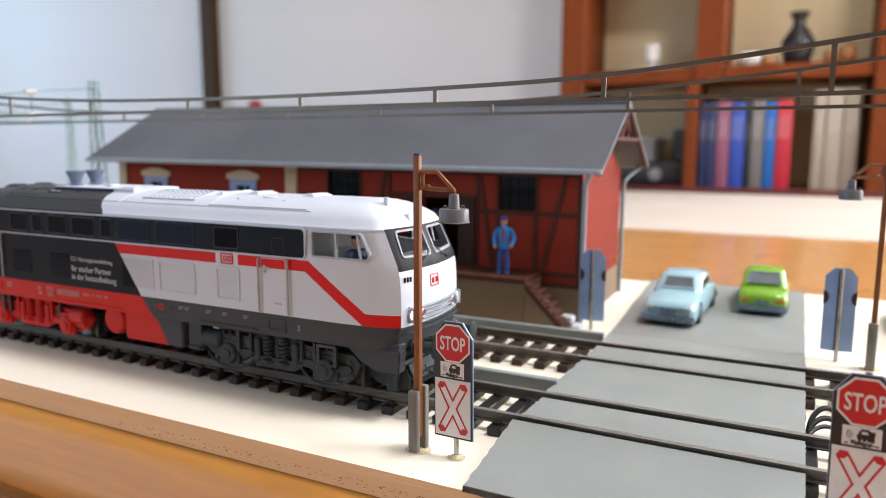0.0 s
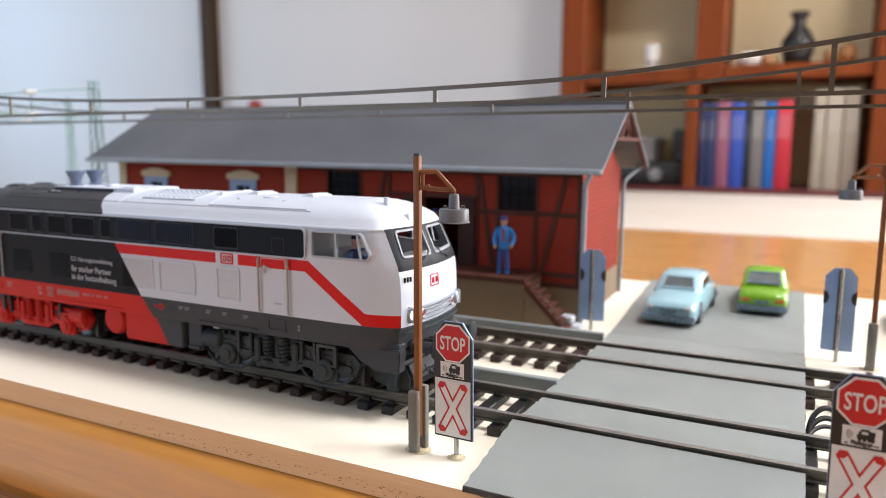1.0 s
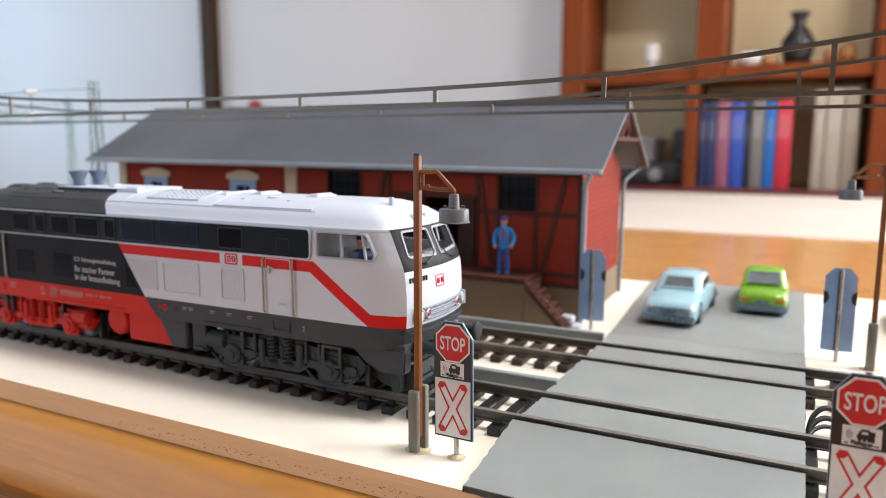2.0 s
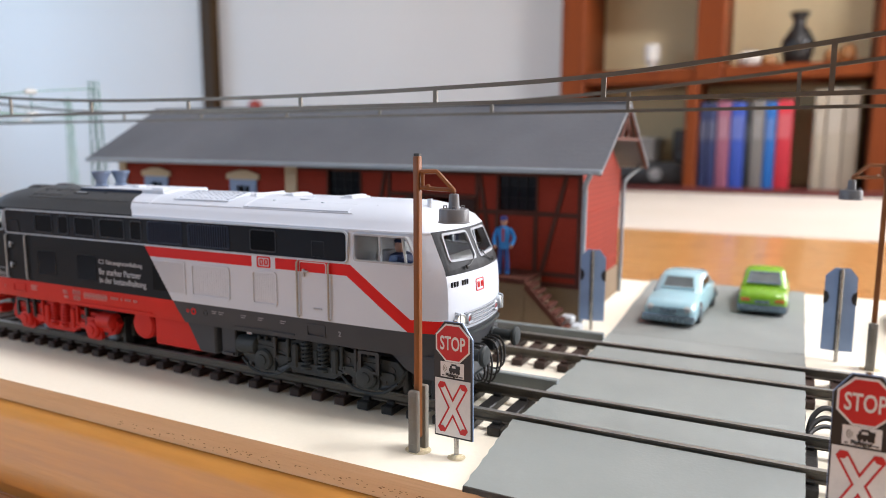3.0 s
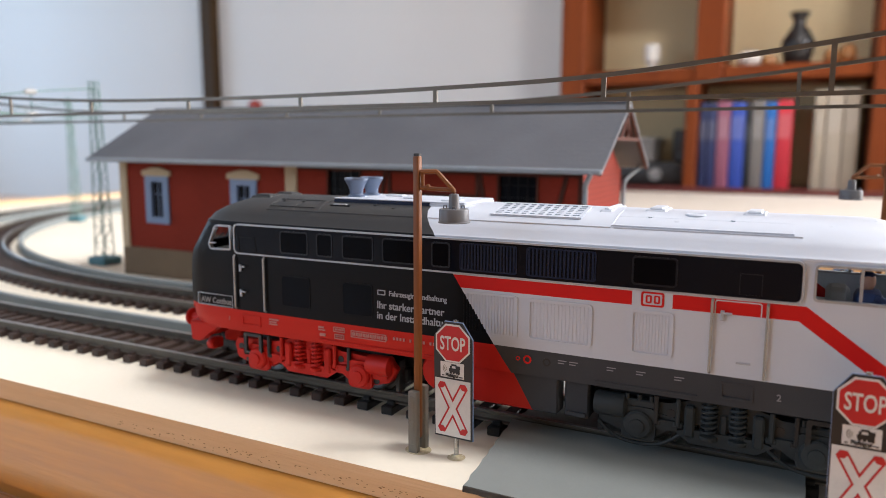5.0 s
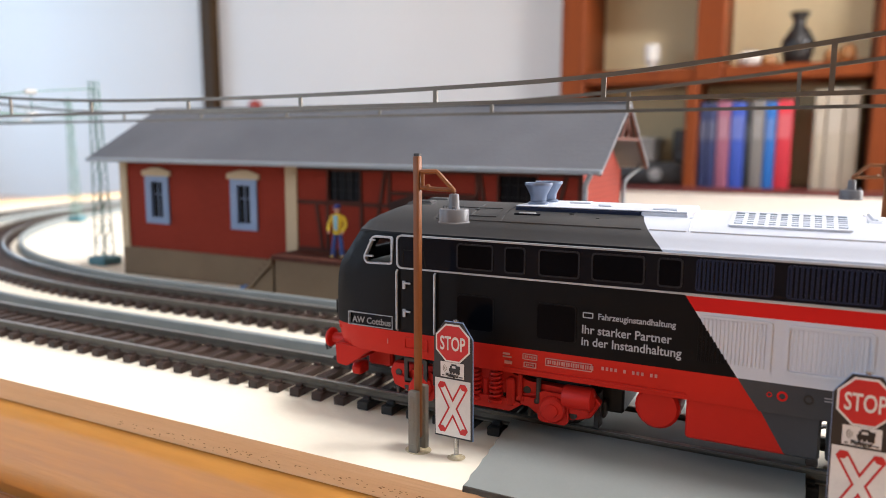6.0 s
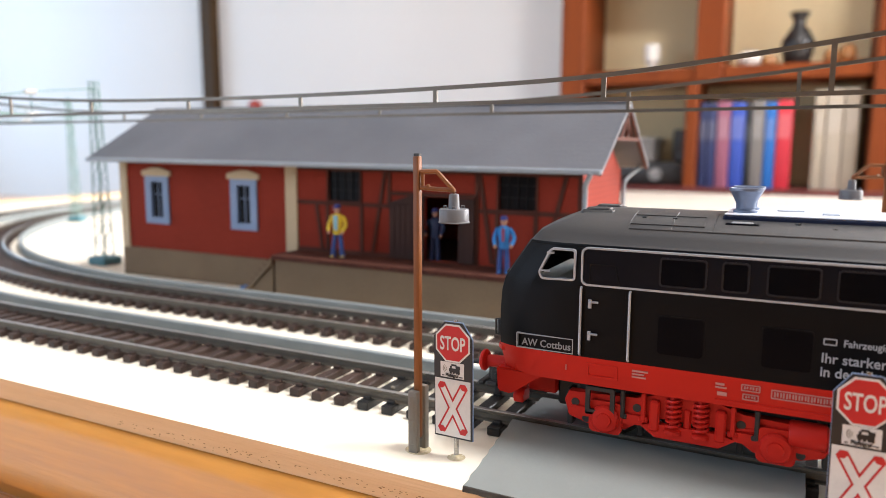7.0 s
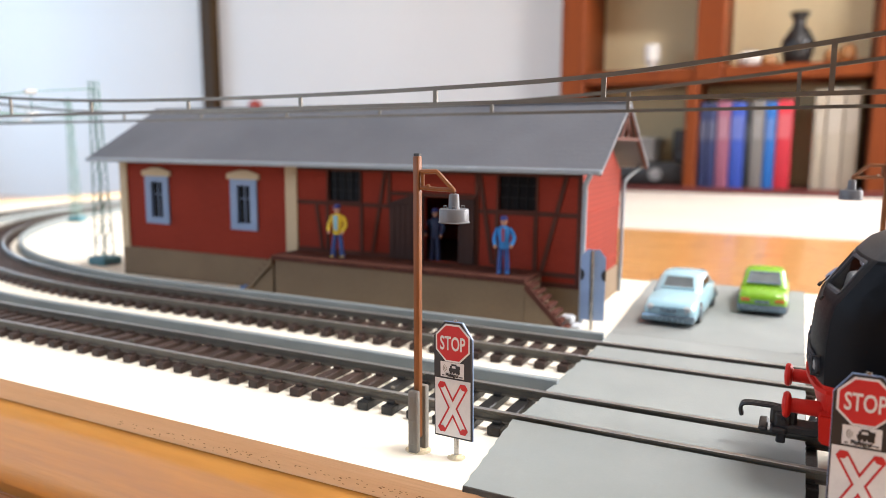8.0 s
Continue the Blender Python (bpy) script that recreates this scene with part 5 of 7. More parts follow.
    for s in (-1, 1):
        rod(bm, (8.8, mid + s * 12, 70), (8.8, mid, ridge - 5), 0.6, seg=4)
    part("gable_truss", bm, M_BEAM, shed, "dark open gable truss")
    bm = bmesh.new()
    plate(bm, [(10, 57.5), (D - 10, 57.5), (mid, 79)], -1.9, 0.4, "x")
    part("gable_boards", bm, M_BRICK, shed)
    # pilasters
    for x in (L - 0.3, -139.1):
        bm = bmesh.new()
        box(bm, x, x + (5.0 if x < -200 else 6.6), -0.9, 0.2, 12.6, 57.3, 0.2)
        part("pilaster", bm, M_CREAM, shed, "cream pilaster")
    bm = bmesh.new()
    box(bm, L - 0.8, L, -0.6, 4, 12.6, 57.3, 0.2)
    part("pilaster", bm, M_CREAM, shed, "cream pilaster")
    # windows of the office end
    for x0 in (-229.8, -172.8):
        x1 = x0 + 17.6
        a, b = x0 + 0.8, x1 - 0.8
        w = part("window", hoop(bmesh.new(), [(a, 26.2), (b, 26.2), (b, 50.4), (a, 50.4)], [(x0 + 4.9, 29.4), (x1 - 4.7, 29.4), (x1 - 4.7, 47.4), (x0 + 4.9, 47.4)], -1.0, 1.4), M_FRAMEBLUE, shed, "blue-grey framed shed window")
        part("pane", box(bmesh.new(), x0 + 4.7, x1 - 4.5, 0.6, 0.8, 29.2, 47.6), M_DARKPANE, w)
        part("glazing_bar", box(bmesh.new(), x0 + 8.7, x0 + 9.0, 0.1, 0.7, 29.4, 47.4), M_FRAMEBLUE, w)
        part("glazing_bar", box(bmesh.new(), x0 + 4.9, x1 - 4.7, 0.12, 0.72, 41.0, 41.3), M_FRAMEBLUE, w)
        arch = [(x0 - 1.0, 50.3), (x1 + 1.0, 50.3), (x1 + 1.0, 52.8)] + [(x0 + (x1 - x0) * t, 52.8 + 1.9 * math.sin(math.pi * t)) for t in (0.8, 0.6, 0.4, 0.2)] + [(x0 - 1.0, 52.8)]
        part("lintel", plate(bmesh.new(), arch, -1.2, 0.3), M_CREAM, w, "cream arched lintel")
    # goods end: barred upper windows, sliding door, timber frame
    for x0, x1, z0, z1 in upper:
        w = part("window", hoop(bmesh.new(), [(x0 - 0.8, z0 - 0.8), (x1 + 0.8, z0 - 0.8), (x1 + 0.8, z1 + 0.4), (x0 - 0.8, z1 + 0.4)], [(x0, z0), (x1, z0), (x1, z1), (x0, z1)], -0.7, 0.8), M_BEAM, shed, "dark barred upper window")
        part("pane", box(bmesh.new(), x0, x1, 0.9, 1.1, z0, z1), M_DARKPANE, w)
        bm = bmesh.new()
        for k in range(1, 4):
            x = x0 + (x1 - x0) * k / 4
            box(bm, x - 0.2, x + 0.2, 0.3, 0.8, z0, z1)
        for k in range(1, 3):
            z = z0 + (z1 - z0) * k / 3
            box(bm, x0, x1, 0.3, 0.8, z - 0.2, z + 0.2)
        part("glazing_bar", bm, M_SOOT, w)
    sd = part("sliding_door", plate(bmesh.new(), [(-83.0, 19.4), (-66.6, 19.4), (-66.6, 46.6), (-72.0, 46.6), (-83.0, 43.0)], -1.8, -0.7), M_DOORBROWN, shed, "grey-brown plank sliding door, slid open")
    for k in range(6):
        part("plank", box(bmesh.new(), -82.7 + k * 2.65, -80.3 + k * 2.65, -2.05, -1.7, 19.8, 42.6, 0.1), M_DOORBROWN, sd)
    part("door_leaf", box(bmesh.new(), -50.6, -43.6, -1.6, -0.5, 19.4, 45.8, 0.15), M_DOORBROWN, shed, "brown door leaf")
    part("door_lintel", box(bmesh.new(), -84, -43, -1.0, 0.2, 46.0, 47.6, 0.15), M_BEAM, shed)
    part("threshold_floor", box(bmesh.new(), -132, -1.7, 1.7, D - 1.8, 17.0, 19.0), M_DOORBROWN, shed)
    beams = [((-132.4, 41.2), (-84, 41.2)), ((-43, 41.2), (-0.6, 41.2)), ((-132.4, 19.9), (-83, 19.9)), ((-43, 18.0), (-0.6, 18.0)), ((-132.4, 56.4), (-0.6, 56.4)),
             ((-0.7, 13.2), (-0.7, 57)), ((-18.0, 13.5), (-18.0, 42)), ((-34.2, 19), (-34.2, 42)), ((-6.0, 56.5), (-15.2, 19)), ((-98.0, 19.5), (-98.0, 42)), ((-116, 19.5), (-116, 42)), ((-86, 56), (-92.5, 20)), ((-43.0, 19), (-43.0, 57)), ((-84, 41), (-84, 57)), ((-42, 56), (-36, 20)), ((-122, 41), (-119, 20)), ((-17.6, 14.0), (-0.6, 14.0))]
    for (xa, za), (xb, zb) in beams:
        bm = bmesh.new()
        d = Vector((xb - xa, zb - za)).normalized()
        n = Vector((-d.y, d.x)) * 0.85
        plate(bm, [(xa + n.x, za + n.y), (xb + n.x, zb + n.y), (xb - n.x, zb - n.y), (xa - n.x, za - n.y)], -0.55, 0.2)
        part("timber_beam", bm, M_BEAM, shed)
    bm = bmesh.new()
    for z in (41.2, 18.0):
        box(bm, -0.2, 0.5, 1, D - 1, z - 0.8, z + 0.8)
    part("timber_beam", bm, M_BRICK, shed)
    # loading platform with steps at both ends
    dock = part("platform", box(bmesh.new(), -131, -15, -19.0, -0.8, -4, 17.2, 0.2), M_PLINTH, shed, "tan loading platform with dark brown deck")
    n = 29
    for k in range(n):
        x = -132 + k * (117.5 / n)
        part("deck_board", box(bmesh.new(), x, x + 117.5 / n - 0.2, -20.2, -0.8, 17.25, 19.2, 0.12), M_BEAM, dock)
    for e in (0, 1):
        for k in range(7):
            x = (-14.6 + k * 2.3) if e else (-132.2 - k * 2.3)
            xb = x + (2.3 if e else -2.3)
            z = 17.2 - k * 2.35
            part("stair_step", box(bmesh.new(), min(x, xb), max(x, xb), -19.6, -9.5, z - 1.4, z, 0.1), M_BEAM, dock)
        bm = bmesh.new()
        xs = (-14.9, 1.6) if e else (-131.8, -148.4)
        plate(bm, [(xs[0], 18.4), (xs[1], 1.6), (xs[1], -0.8), (xs[0], 15.4)], -20.4, -19.6)
        part("stair_string", bm, M_BEAM if e else M_PLINTH, dock)
        bm = bmesh.new()
        plate(bm, [(xs[0], 15.0), (xs[1], -1.0), (xs[1], -4.0), (xs[0], -4.0)], -19.4, -9.0)
        part("stair_cheek", bm, M_PLINTH, dock)
    fit = Matrix.Diagonal((0.976, 1, 0.985, 1))
    for ob in shed.children_recursive:
        ob.data.transform(fit)


def small_blocks():
    bm = bmesh.new()
    box(bm, -5.5, 5.5, -3, 3, 0, 2.6, 0.5)
    box(bm, -2.2, 2.6, -2.4, 2.4, 2.5, 5.6, 0.6)
    rod(bm, (-3.6, 0, 2.6), (-3.6, 0, 4.6), 1.2)
    tagged(finish("stair_foot_block", bm, M_WHITEPL, at=pose(-0.073, 0.2415, 0)), "small white plastic block at the stair foot", "block")
    bm = bmesh.new()
    box(bm, -5.5, 5.5, -3, 3, 0, 3.2, 0.5)
    box(bm, -1.2, 5.0, -2.4, 2.4, 3.1, 4.4, 0.5)
    tagged(finish("stair_foot_block", bm, M_BLUEPL, at=pose(-0.2195, 0.2395, 0)), "small blue plastic block beside the platform", "block")


def doll(name, x, y, z, h, top, legs, hat, label, rz=0, front=None, stride=0.0, arms=(0.0, 0.0)):
    """A painted plastic figure as one plain mesh; stride: feet apart, arms: how far each elbow stands out."""
    bm = bmesh.new()
    k = h / 22.0
    for s, out in zip((-1, 1), arms):
        foot = s * (1.3 + stride)
        tube(bm, [(foot, -0.3, 0), (s * (1.25 + stride * 0.5), -0.2, 5), (s * 1.0, 0, 10.5)], 1.0, 8, mi=1)
        box(bm, foot - 0.8, foot + 0.8, -1.9, 0.9, 0, 1.0, 0.3, mi=1)
        hand = (s * (3.0 + out * 0.3), -1.9 - out * 0.4, 11.0 + out * 0.5)
        tube(bm, spline([(s * 2.2, 0, 17.4), (s * (3.1 + out * 0.5), 0.1, 15.4), (s * (3.4 + out), -0.5, 13.4), hand], 3), 0.8, 7, mi=0)
        lathe(bm, [(0.3, -0.7), (0.75, 0), (0.3, 0.7)], 8, Matrix.Translation((hand[0], hand[1], hand[2] - 0.5)), mi=2)
    lathe(bm, [(1.9, 9.6), (2.3, 10.4), (2.0, 12.5), (2.5, 15.5), (2.4, 17.2), (1.5, 18.2), (0.8, 18.6)], 14, Matrix.Diagonal((1.0, 0.68, 1, 1)), mi=0)
    lathe(bm, [(0.7, 18.2), (1.1, 19.0), (1.35, 20.0), (1.2, 21.0), (0.5, 21.6)], 12, mi=2)
    lathe(bm, [(1.5, 20.6), (1.5, 21.4), (1.1, 22.0), (0.3, 22.2)], 12, mi=3)
    box(bm, -0.9, 0.9, -2.1, -1.0, 20.5, 20.8, mi=3)
    if front:
        plate(bm, [(-0.7, 11.5), (0.7, 11.5), (1.0, 17.6), (-1.0, 17.6)] if stride > 0.5 else [(-0.35, 12.5), (0.35, 12.5), (0.5, 17.4), (-0.5, 17.4)], -1.95, -1.2, mi=4)
    bmesh.ops.scale(bm, vec=(k, k, k), verts=bm.verts)
    mats = [top, legs, M_SKIN, hat] + ([front] if front else [])
    tagged(finish(name, bm, mats, at=pose(x / 1000, y / 1000, z / 1000, 0, 0, rz)), label, "figurine", "figures at the shed")


def shed_figures():
    yellow = surf("yellow_paint", (0.70, 0.50, 0.02), None, 0.5, scale=200, fine=2500)
    aqua = surf("pale_blue_shirt", (0.25, 0.50, 0.62), None, 0.5, scale=200, fine=2500)
    jeans = surf("blue_trousers", (0.025, 0.08, 0.30), None, 0.6, scale=200, fine=2500)
    shirt = surf("bright_blue_shirt", (0.02, 0.22, 0.60), None, 0.5, scale=200, fine=2500)
    tie = surf("red_tie", (0.35, 0.03, 0.05), None, 0.5, scale=200, fine=2500)
    cap = surf("navy_cap", (0.03, 0.04, 0.22), None, 0.5, scale=200, fine=2500)
    doll("figurine", -171.5, 238.6, 20.0, 22.2, yellow, jeans, cap, "plastic figurine in yellow jacket and blue trousers", 8, aqua, 0.9, (0.4, 0.5))
    doll("figurine", -97.6, 240.0, 19.1, 21.6, shirt, jeans, cap, "plastic figurine in blue shirt with red tie", 12, tie, 0.2, (0.1, 0.6))
    doll("figurine", -134.0, 254.6, 19.4, 21.5, M_NAVY, M_NAVY, cap, "plastic figurine in dark uniform in the doorway", 10, None, 0.2, (1.2, 0.3))


goods_shed()
small_blocks()
shed_figures()

# ---- crossing furniture ----
M_LAMPPOST = surf("brown_moulded_plastic", (0.25, 0.095, 0.028), (0.17, 0.060, 0.020), 0.42, spec=0.25, scale=60, fine=1600, bump=0.15, stretch=(1, 1, 0.3))
M_CONCRETE = surf("grey_plastic_concrete", (0.155, 0.14, 0.115), (0.20, 0.185, 0.155), 0.5, scale=120, fine=1400, bump=0.4)
M_HOOD = surf("grey_lamp_plastic", (0.10, 0.103, 0.112), (0.14, 0.143, 0.152), 0.38, scale=150, fine=1800, bump=0.12)
M_GLUE = surf("dried_glue", (0.60, 0.52, 0.33), (0.66, 0.58, 0.40), 0.25, scale=200, fine=1500, bump=0.3)
M_SIGNBLACK = surf("black_card", (0.016, 0.016, 0.018), None, 0.45, scale=200, fine=2500, bump=0.03)
M_SIGNRED = surf("sign_red", (0.56, 0.014, 0.020), None, 0.4, scale=200, fine=2500, bump=0.03)
M_SIGNWHITE = surf("sign_white", (0.74, 0.73, 0.71), None, 0.4, scale=200, fine=2500, bump=0.03)
M_PIN = surf("bright_wire", (0.45, 0.44, 0.42), None, 0.25, metal=0.9, scale=200, fine=2500)
M_FOIL = surf("blue_grey_metal_sheet", (0.31, 0.43, 0.66), (0.22, 0.32, 0.52), 0.35, metal=0.2, scale=90, fine=1200, bump=0.25)
M_WIRE = surf("catenary_metal", (0.125, 0.108, 0.088), (0.18, 0.16, 0.13), 0.42, metal=0.7, scale=60, fine=1500, bump=0.1)
M_MAST = surf("green_mast_paint", (0.13, 0.25, 0.21), (0.17, 0.29, 0.25), 0.5, scale=80, fine=1500)
M_INSUL = surf("white_insulator", (0.75, 0.75, 0.72), None, 0.2, scale=100, fine=1500)


def street_lamp(x, y, turn, label):
    lamp = thing("street_lamp", pose(x / 1000, y / 1000, 0, 0, 0, turn), label, "street lamp", "lamps at the crossing")
    bm = bmesh.new()
    box(bm, -0.74, 0.74, -0.74, 0.74, 3.0, 65.2, 0.3, seg=2)
    post = part("post", bm, M_LAMPPOST, lamp, "brown moulded post")
    bm = bmesh.new()
    box(bm, -0.66, 0.66, -0.66, 0.66, 65.1, 65.8, 0.15)
    part("post_cap", bm, M_SIGNBLACK, post, "black scorched post tip")
    for y0, y1, x0, x1, h in ((-2.3, -0.76, -1.25, 1.05, 14.2), (0.76, 2.3, -1.0, 1.4, 14.8)):
        bm = bmesh.new()
        box(bm, x0, x1, y0, y1, -0.1, h, 0.35, seg=2)
        box(bm, x0 + 0.5, x1 - 0.5, y0 - 0.12, y1 + 0.12, 2.0, h - 1.0, 0.2)
        box(bm, x0 + 0.55, x1 - 0.55, y0 - 0.2, y0 + 0.1, 7.2, 7.6)
        part("footing_clamp", bm, M_CONCRETE, lamp, "grey-brown footing clamp")
    bm = bmesh.new()
    tube(bm, [(0.8, 0, 61.9), (4.7, 0, 62.0), (5.0, 0, 61.8), (8.6, 0, 58.4), (8.8, 0, 57.9)], 0.5, 8)
    tube(bm, [(0.8, 0, 58.6), (4.0, 0, 58.4), (8.3, 0, 58.3)], 0.48, 8)
    tube(bm, [(1.25, 0, 62.3), (1.25, 0, 58.2)], 0.42, 8)
    lathe(bm, [(0.35, 58.5), (0.55, 58.9), (0.3, 59.3)], 8, Matrix.Translation((2.6, 0, 0)))
    tube(bm, [(8.75, 0, 58.2), (8.8, 0, 56.8)], 0.33, 8)
    part("bracket_arm", bm, M_LAMPPOST, lamp, "brown triangular bracket arm")
    bm = bmesh.new()
    lathe(bm, [(0.5, 57.6), (0.9, 57.5), (1.05, 57.0), (1.15, 54.8), (1.3, 54.4), (1.1, 54.3)], 18, Matrix.Translation((8.8, 0, 0)))
    part("lamp_neck", bm, M_HOOD, lamp, "grey cylindrical lamp neck")
    bm = bmesh.new()
    lathe(bm, [(1.1, 54.5), (2.9, 54.45), (3.05, 54.2), (3.1, 51.9), (3.3, 51.75), (3.25, 51.6), (2.9, 51.6), (2.8, 54.4), (1.0, 54.0)], 26, Matrix.Translation((8.8, 0, 0)))
    for a in (60, 180, 300):
        hx, hy = 8.8 + 2.1 * math.cos(radians(a)), 2.1 * math.sin(radians(a))
        tube(bm, [(hx - 0.4, hy, 54.4), (hx - 0.3, hy, 55.0), (hx + 0.3, hy, 55.0), (hx + 0.4, hy, 54.4)], 0.16, 5)
    part("lamp_hood", bm, M_HOOD, lamp, "round grey lamp hood")
    bm = bmesh.new()
    lathe(bm, [(3.0, 0.02), (2.7, 0.12), (2.2, 0.22), (1.0, 0.3)], 18, Matrix.Diagonal((1.0, 0.9, 1, 1)))
    part("glue_blob", bm, M_GLUE, lamp, "yellowish dried glue at the foot")
    fit = Matrix.Diagonal((1, 1, 0.984, 1))
    for ob in lamp.children_recursive:
        ob.data.transform(fit)


def octagon(r):
    return [(r * math.cos(radians(22.5 + 45 * k)), r * math.sin(radians(22.5 + 45 * k))) for k in range(8)]


def warning_sign(x, y, label, rz=-3.0):
    sign = thing("stop_sign", pose(x / 1000, y / 1000, 0, 0, -0.6, rz), label, "road sign", "signs before the crossing")
    part("board", plate(bmesh.new(), [(-4.6, 4.6), (4.4, 4.6), (4.4, 26.5), (2.1, 29.8), (-2.1, 29.8), (-4.6, 26.5)], -0.12, 0.45), M_SIGNBLACK, sign, "black board with cut corners")
    part("board_rim", hoop(bmesh.new(), [(-4.7, 4.5), (4.5, 4.5), (4.5, 26.55), (2.15, 29.9), (-2.15, 29.9), (-4.7, 26.55)], [(-4.45, 4.75), (4.25, 4.75), (4.25, 26.4), (2.05, 29.65), (-2.05, 29.65), (-4.45, 26.4)], 0.2, 0.5), M_FOIL, sign)
    bm = bmesh.new()
    tube(bm, [(0.2, 0.75, 0), (0.2, 0.75, 30.2)], 0.55, 10)
    part("post", bm, M_PIN, sign, "bright wire post")
    bm = bmesh.new()
    lathe(bm, [(2.0, 0.02), (1.4, 0.14), (0.7, 0.5), (0.6, 0.7)], 14, Matrix.Translation((0.2, 0.7, 0)))
    part("glue_blob", bm, M_GLUE, sign, "yellowish dried glue at the foot")
    c = Vector((-0.05, 25.35))
    shift = lambda poly: [(c.x + a, c.y + b) for a, b in poly]
    face = part("stop_plate", plate(bmesh.new(), shift(octagon(4.4)), -0.22, -0.1), M_SIGNWHITE, sign, "white rimmed octagon")
    part("red_field", plate(bmesh.new(), shift(octagon(4.0)), -0.27, -0.2), M_SIGNRED, face, "red octagon field")
    words("STOP", 0.0042, Matrix.Translation(((c.x) / 1000, -0.00029, (c.y - 1.48) / 1000)) @ FLAT, M_SIGNWHITE, face, align="CENTER", wide=0.60, bold=0.015)
    pic = part("picture_plate", plate(bmesh.new(), [(-3.0, 17.9), (2.6, 17.9), (2.6, 21.2), (-3.0, 21.2)], -0.22, -0.1), M_SIGNWHITE, sign, "small white plate with an engine picture")
    bm = bmesh.new()
    f0, f1 = -0.28, -0.2
    plate(bm, rounded(-0.9, 1.6, 19.2, 20.0, 0.2, 2), f0, f1)
    plate(bm, [(0.7, 19.9), (1.7, 19.9), (1.7, 20.6), (0.6, 20.6)], f0, f1)
    plate(bm, [(-0.6, 19.9), (-0.3, 19.9), (-0.2, 20.5), (-0.7, 20.5)], f0, f1)
    plate(bm, rounded(-0.4, 0.9, 20.5, 20.9, 0.18, 2), f0, f1)
    for u in (-0.5, 0.2, 0.9, 1.4):
        plate(bm, [(u + 0.3 * math.cos(t), 19.1 + 0.3 * math.sin(t)) for t in np.linspace(0, 2 * math.pi, 8, endpoint=False)], f0, f1)
    part("engine_drawing", bm, M_SIGNBLACK, pic, "black steam engine drawing")
    bm = bmesh.new()
    for r in (0.5, 0.85, 1.2):
        arc = [(-1.2 - r * math.cos(t), 19.8 + r * 0.9 * math.sin(t)) for t in np.linspace(-0.8, 0.8, 6)]
        plate(bm, arc + [(u + 0.13, v) for u, v in reversed(arc)], f0, f1)
    part("sound_waves", bm, M_CONCRETE, pic)
    bm = bmesh.new()
    words("Pfeifsignal", 0.00105, Matrix.Translation((-0.0002, -0.00029, 0.0181)) @ FLAT, M_SIGNBLACK, pic, align="CENTER", wide=0.75, bold=0.02)
    box(bm, -2.6, -2.1, f0, f1, 18.15, 18.35)
    box(bm, 1.5, 2.3, f0, f1, 18.15, 18.35)
    part("caption_bar", bm, M_SIGNBLACK, pic)
    low = part("cross_plate", plate(bmesh.new(), [(-4.35, 5.0), (4.1, 5.0), (4.1, 17.5), (-4.35, 17.5)], -0.22, -0.1), M_SIGNWHITE, sign, "white plate with a red outlined cross")
    for s in (-1, 1):
        a, b = Vector((-0.1 - s * 2.75, 16.3)), Vector((-0.1 + s * 2.75, 6.2))
        d = (b - a).normalized()
        n = Vector((-d.y, d.x))
        mid = (a + b) / 2
        for p, k in ((a, 1), (b, -1)):
            # half an arm: an open-ended outline with a pointed red tip
            tip = p - d * k * 0.55
            side, thin = 0.98, 0.62
            for w in (-1, 1):
                bm = bmesh.new()
                o, i = n * (w * side), n * (w * thin)
                up = o.y * (p.y - mid.y) > 0
                lo, li = (side * 1.837, thin * 1.837) if up else (side * 0.544, thin * 0.544)
                plate(bm, [tuple(p + o), tuple(mid - d * k * lo + o), tuple(mid - d * k * li + i), tuple(p + i)], f0, f1)
                part("cross_edge", bm, M_SIGNRED, low)
            bm = bmesh.new()
            plate(bm, [tuple(p + n * side), tuple(tip), tuple(p - n * side), tuple(p + d * k * 0.55 - n * side), tuple(p + d * k * 0.95), tuple(p + d * k * 0.55 + n * side)], f0 - 0.02, f1)
            part("cross_tip", bm, M_SIGNRED, low, "pointed red cross tip")
    return sign


def sign_back(x, y, label, rz):
    sign = thing("turned_sign", pose(x / 1000, y / 1000, 0, 0, 0, rz), label, "road sign", "signs seen from behind")
    for k, poly in ((-1, [(-4.6, 3.2), (0.0, 3.2), (0.0, 29.4), (-2.2, 29.4), (-4.6, 26.8)]), (1, [(0.0, 3.2), (4.6, 3.2), (4.6, 26.6), (2.4, 29.4), (0.0, 29.4)])):
        turn = Matrix.Rotation(radians(k * 13), 3, "Z")
        bm = plate(bmesh.new(), poly, 0.25, 0.6)
        bmesh.ops.rotate(bm, cent=(0, 0, 0), matrix=turn, verts=bm.verts)
        half = part("board", bm, M_FOIL, sign, "blue-grey metal board, bent along the middle")
        edge = [(k * 4.7, 17.8), (k * 3.6, 18.4), (k * 3.1, 20.0), (k * 3.6, 21.6), (k * 4.7, 22.2)]
        bm = plate(bmesh.new(), edge, 0.05, 0.3)
        bmesh.ops.rotate(bm, cent=(0, 0, 0), matrix=turn, verts=bm.verts)
        part("edge_tab", bm, M_SIGNBLACK, half, "black tab")
    bm = bmesh.new()
    tube(bm, [(0, -0.2, 0), (0, -0.2, 29.2)], 0.62, 10)
    part("post", bm, M_PIN, sign, "bright wire post")
    part("dark_seam", box(bmesh.new(), -0.9, 0.1, -0.25, 0.35, 3.4, 28.8, 0.1), M_SIGNBLACK, sign, "dark seam beside the post")


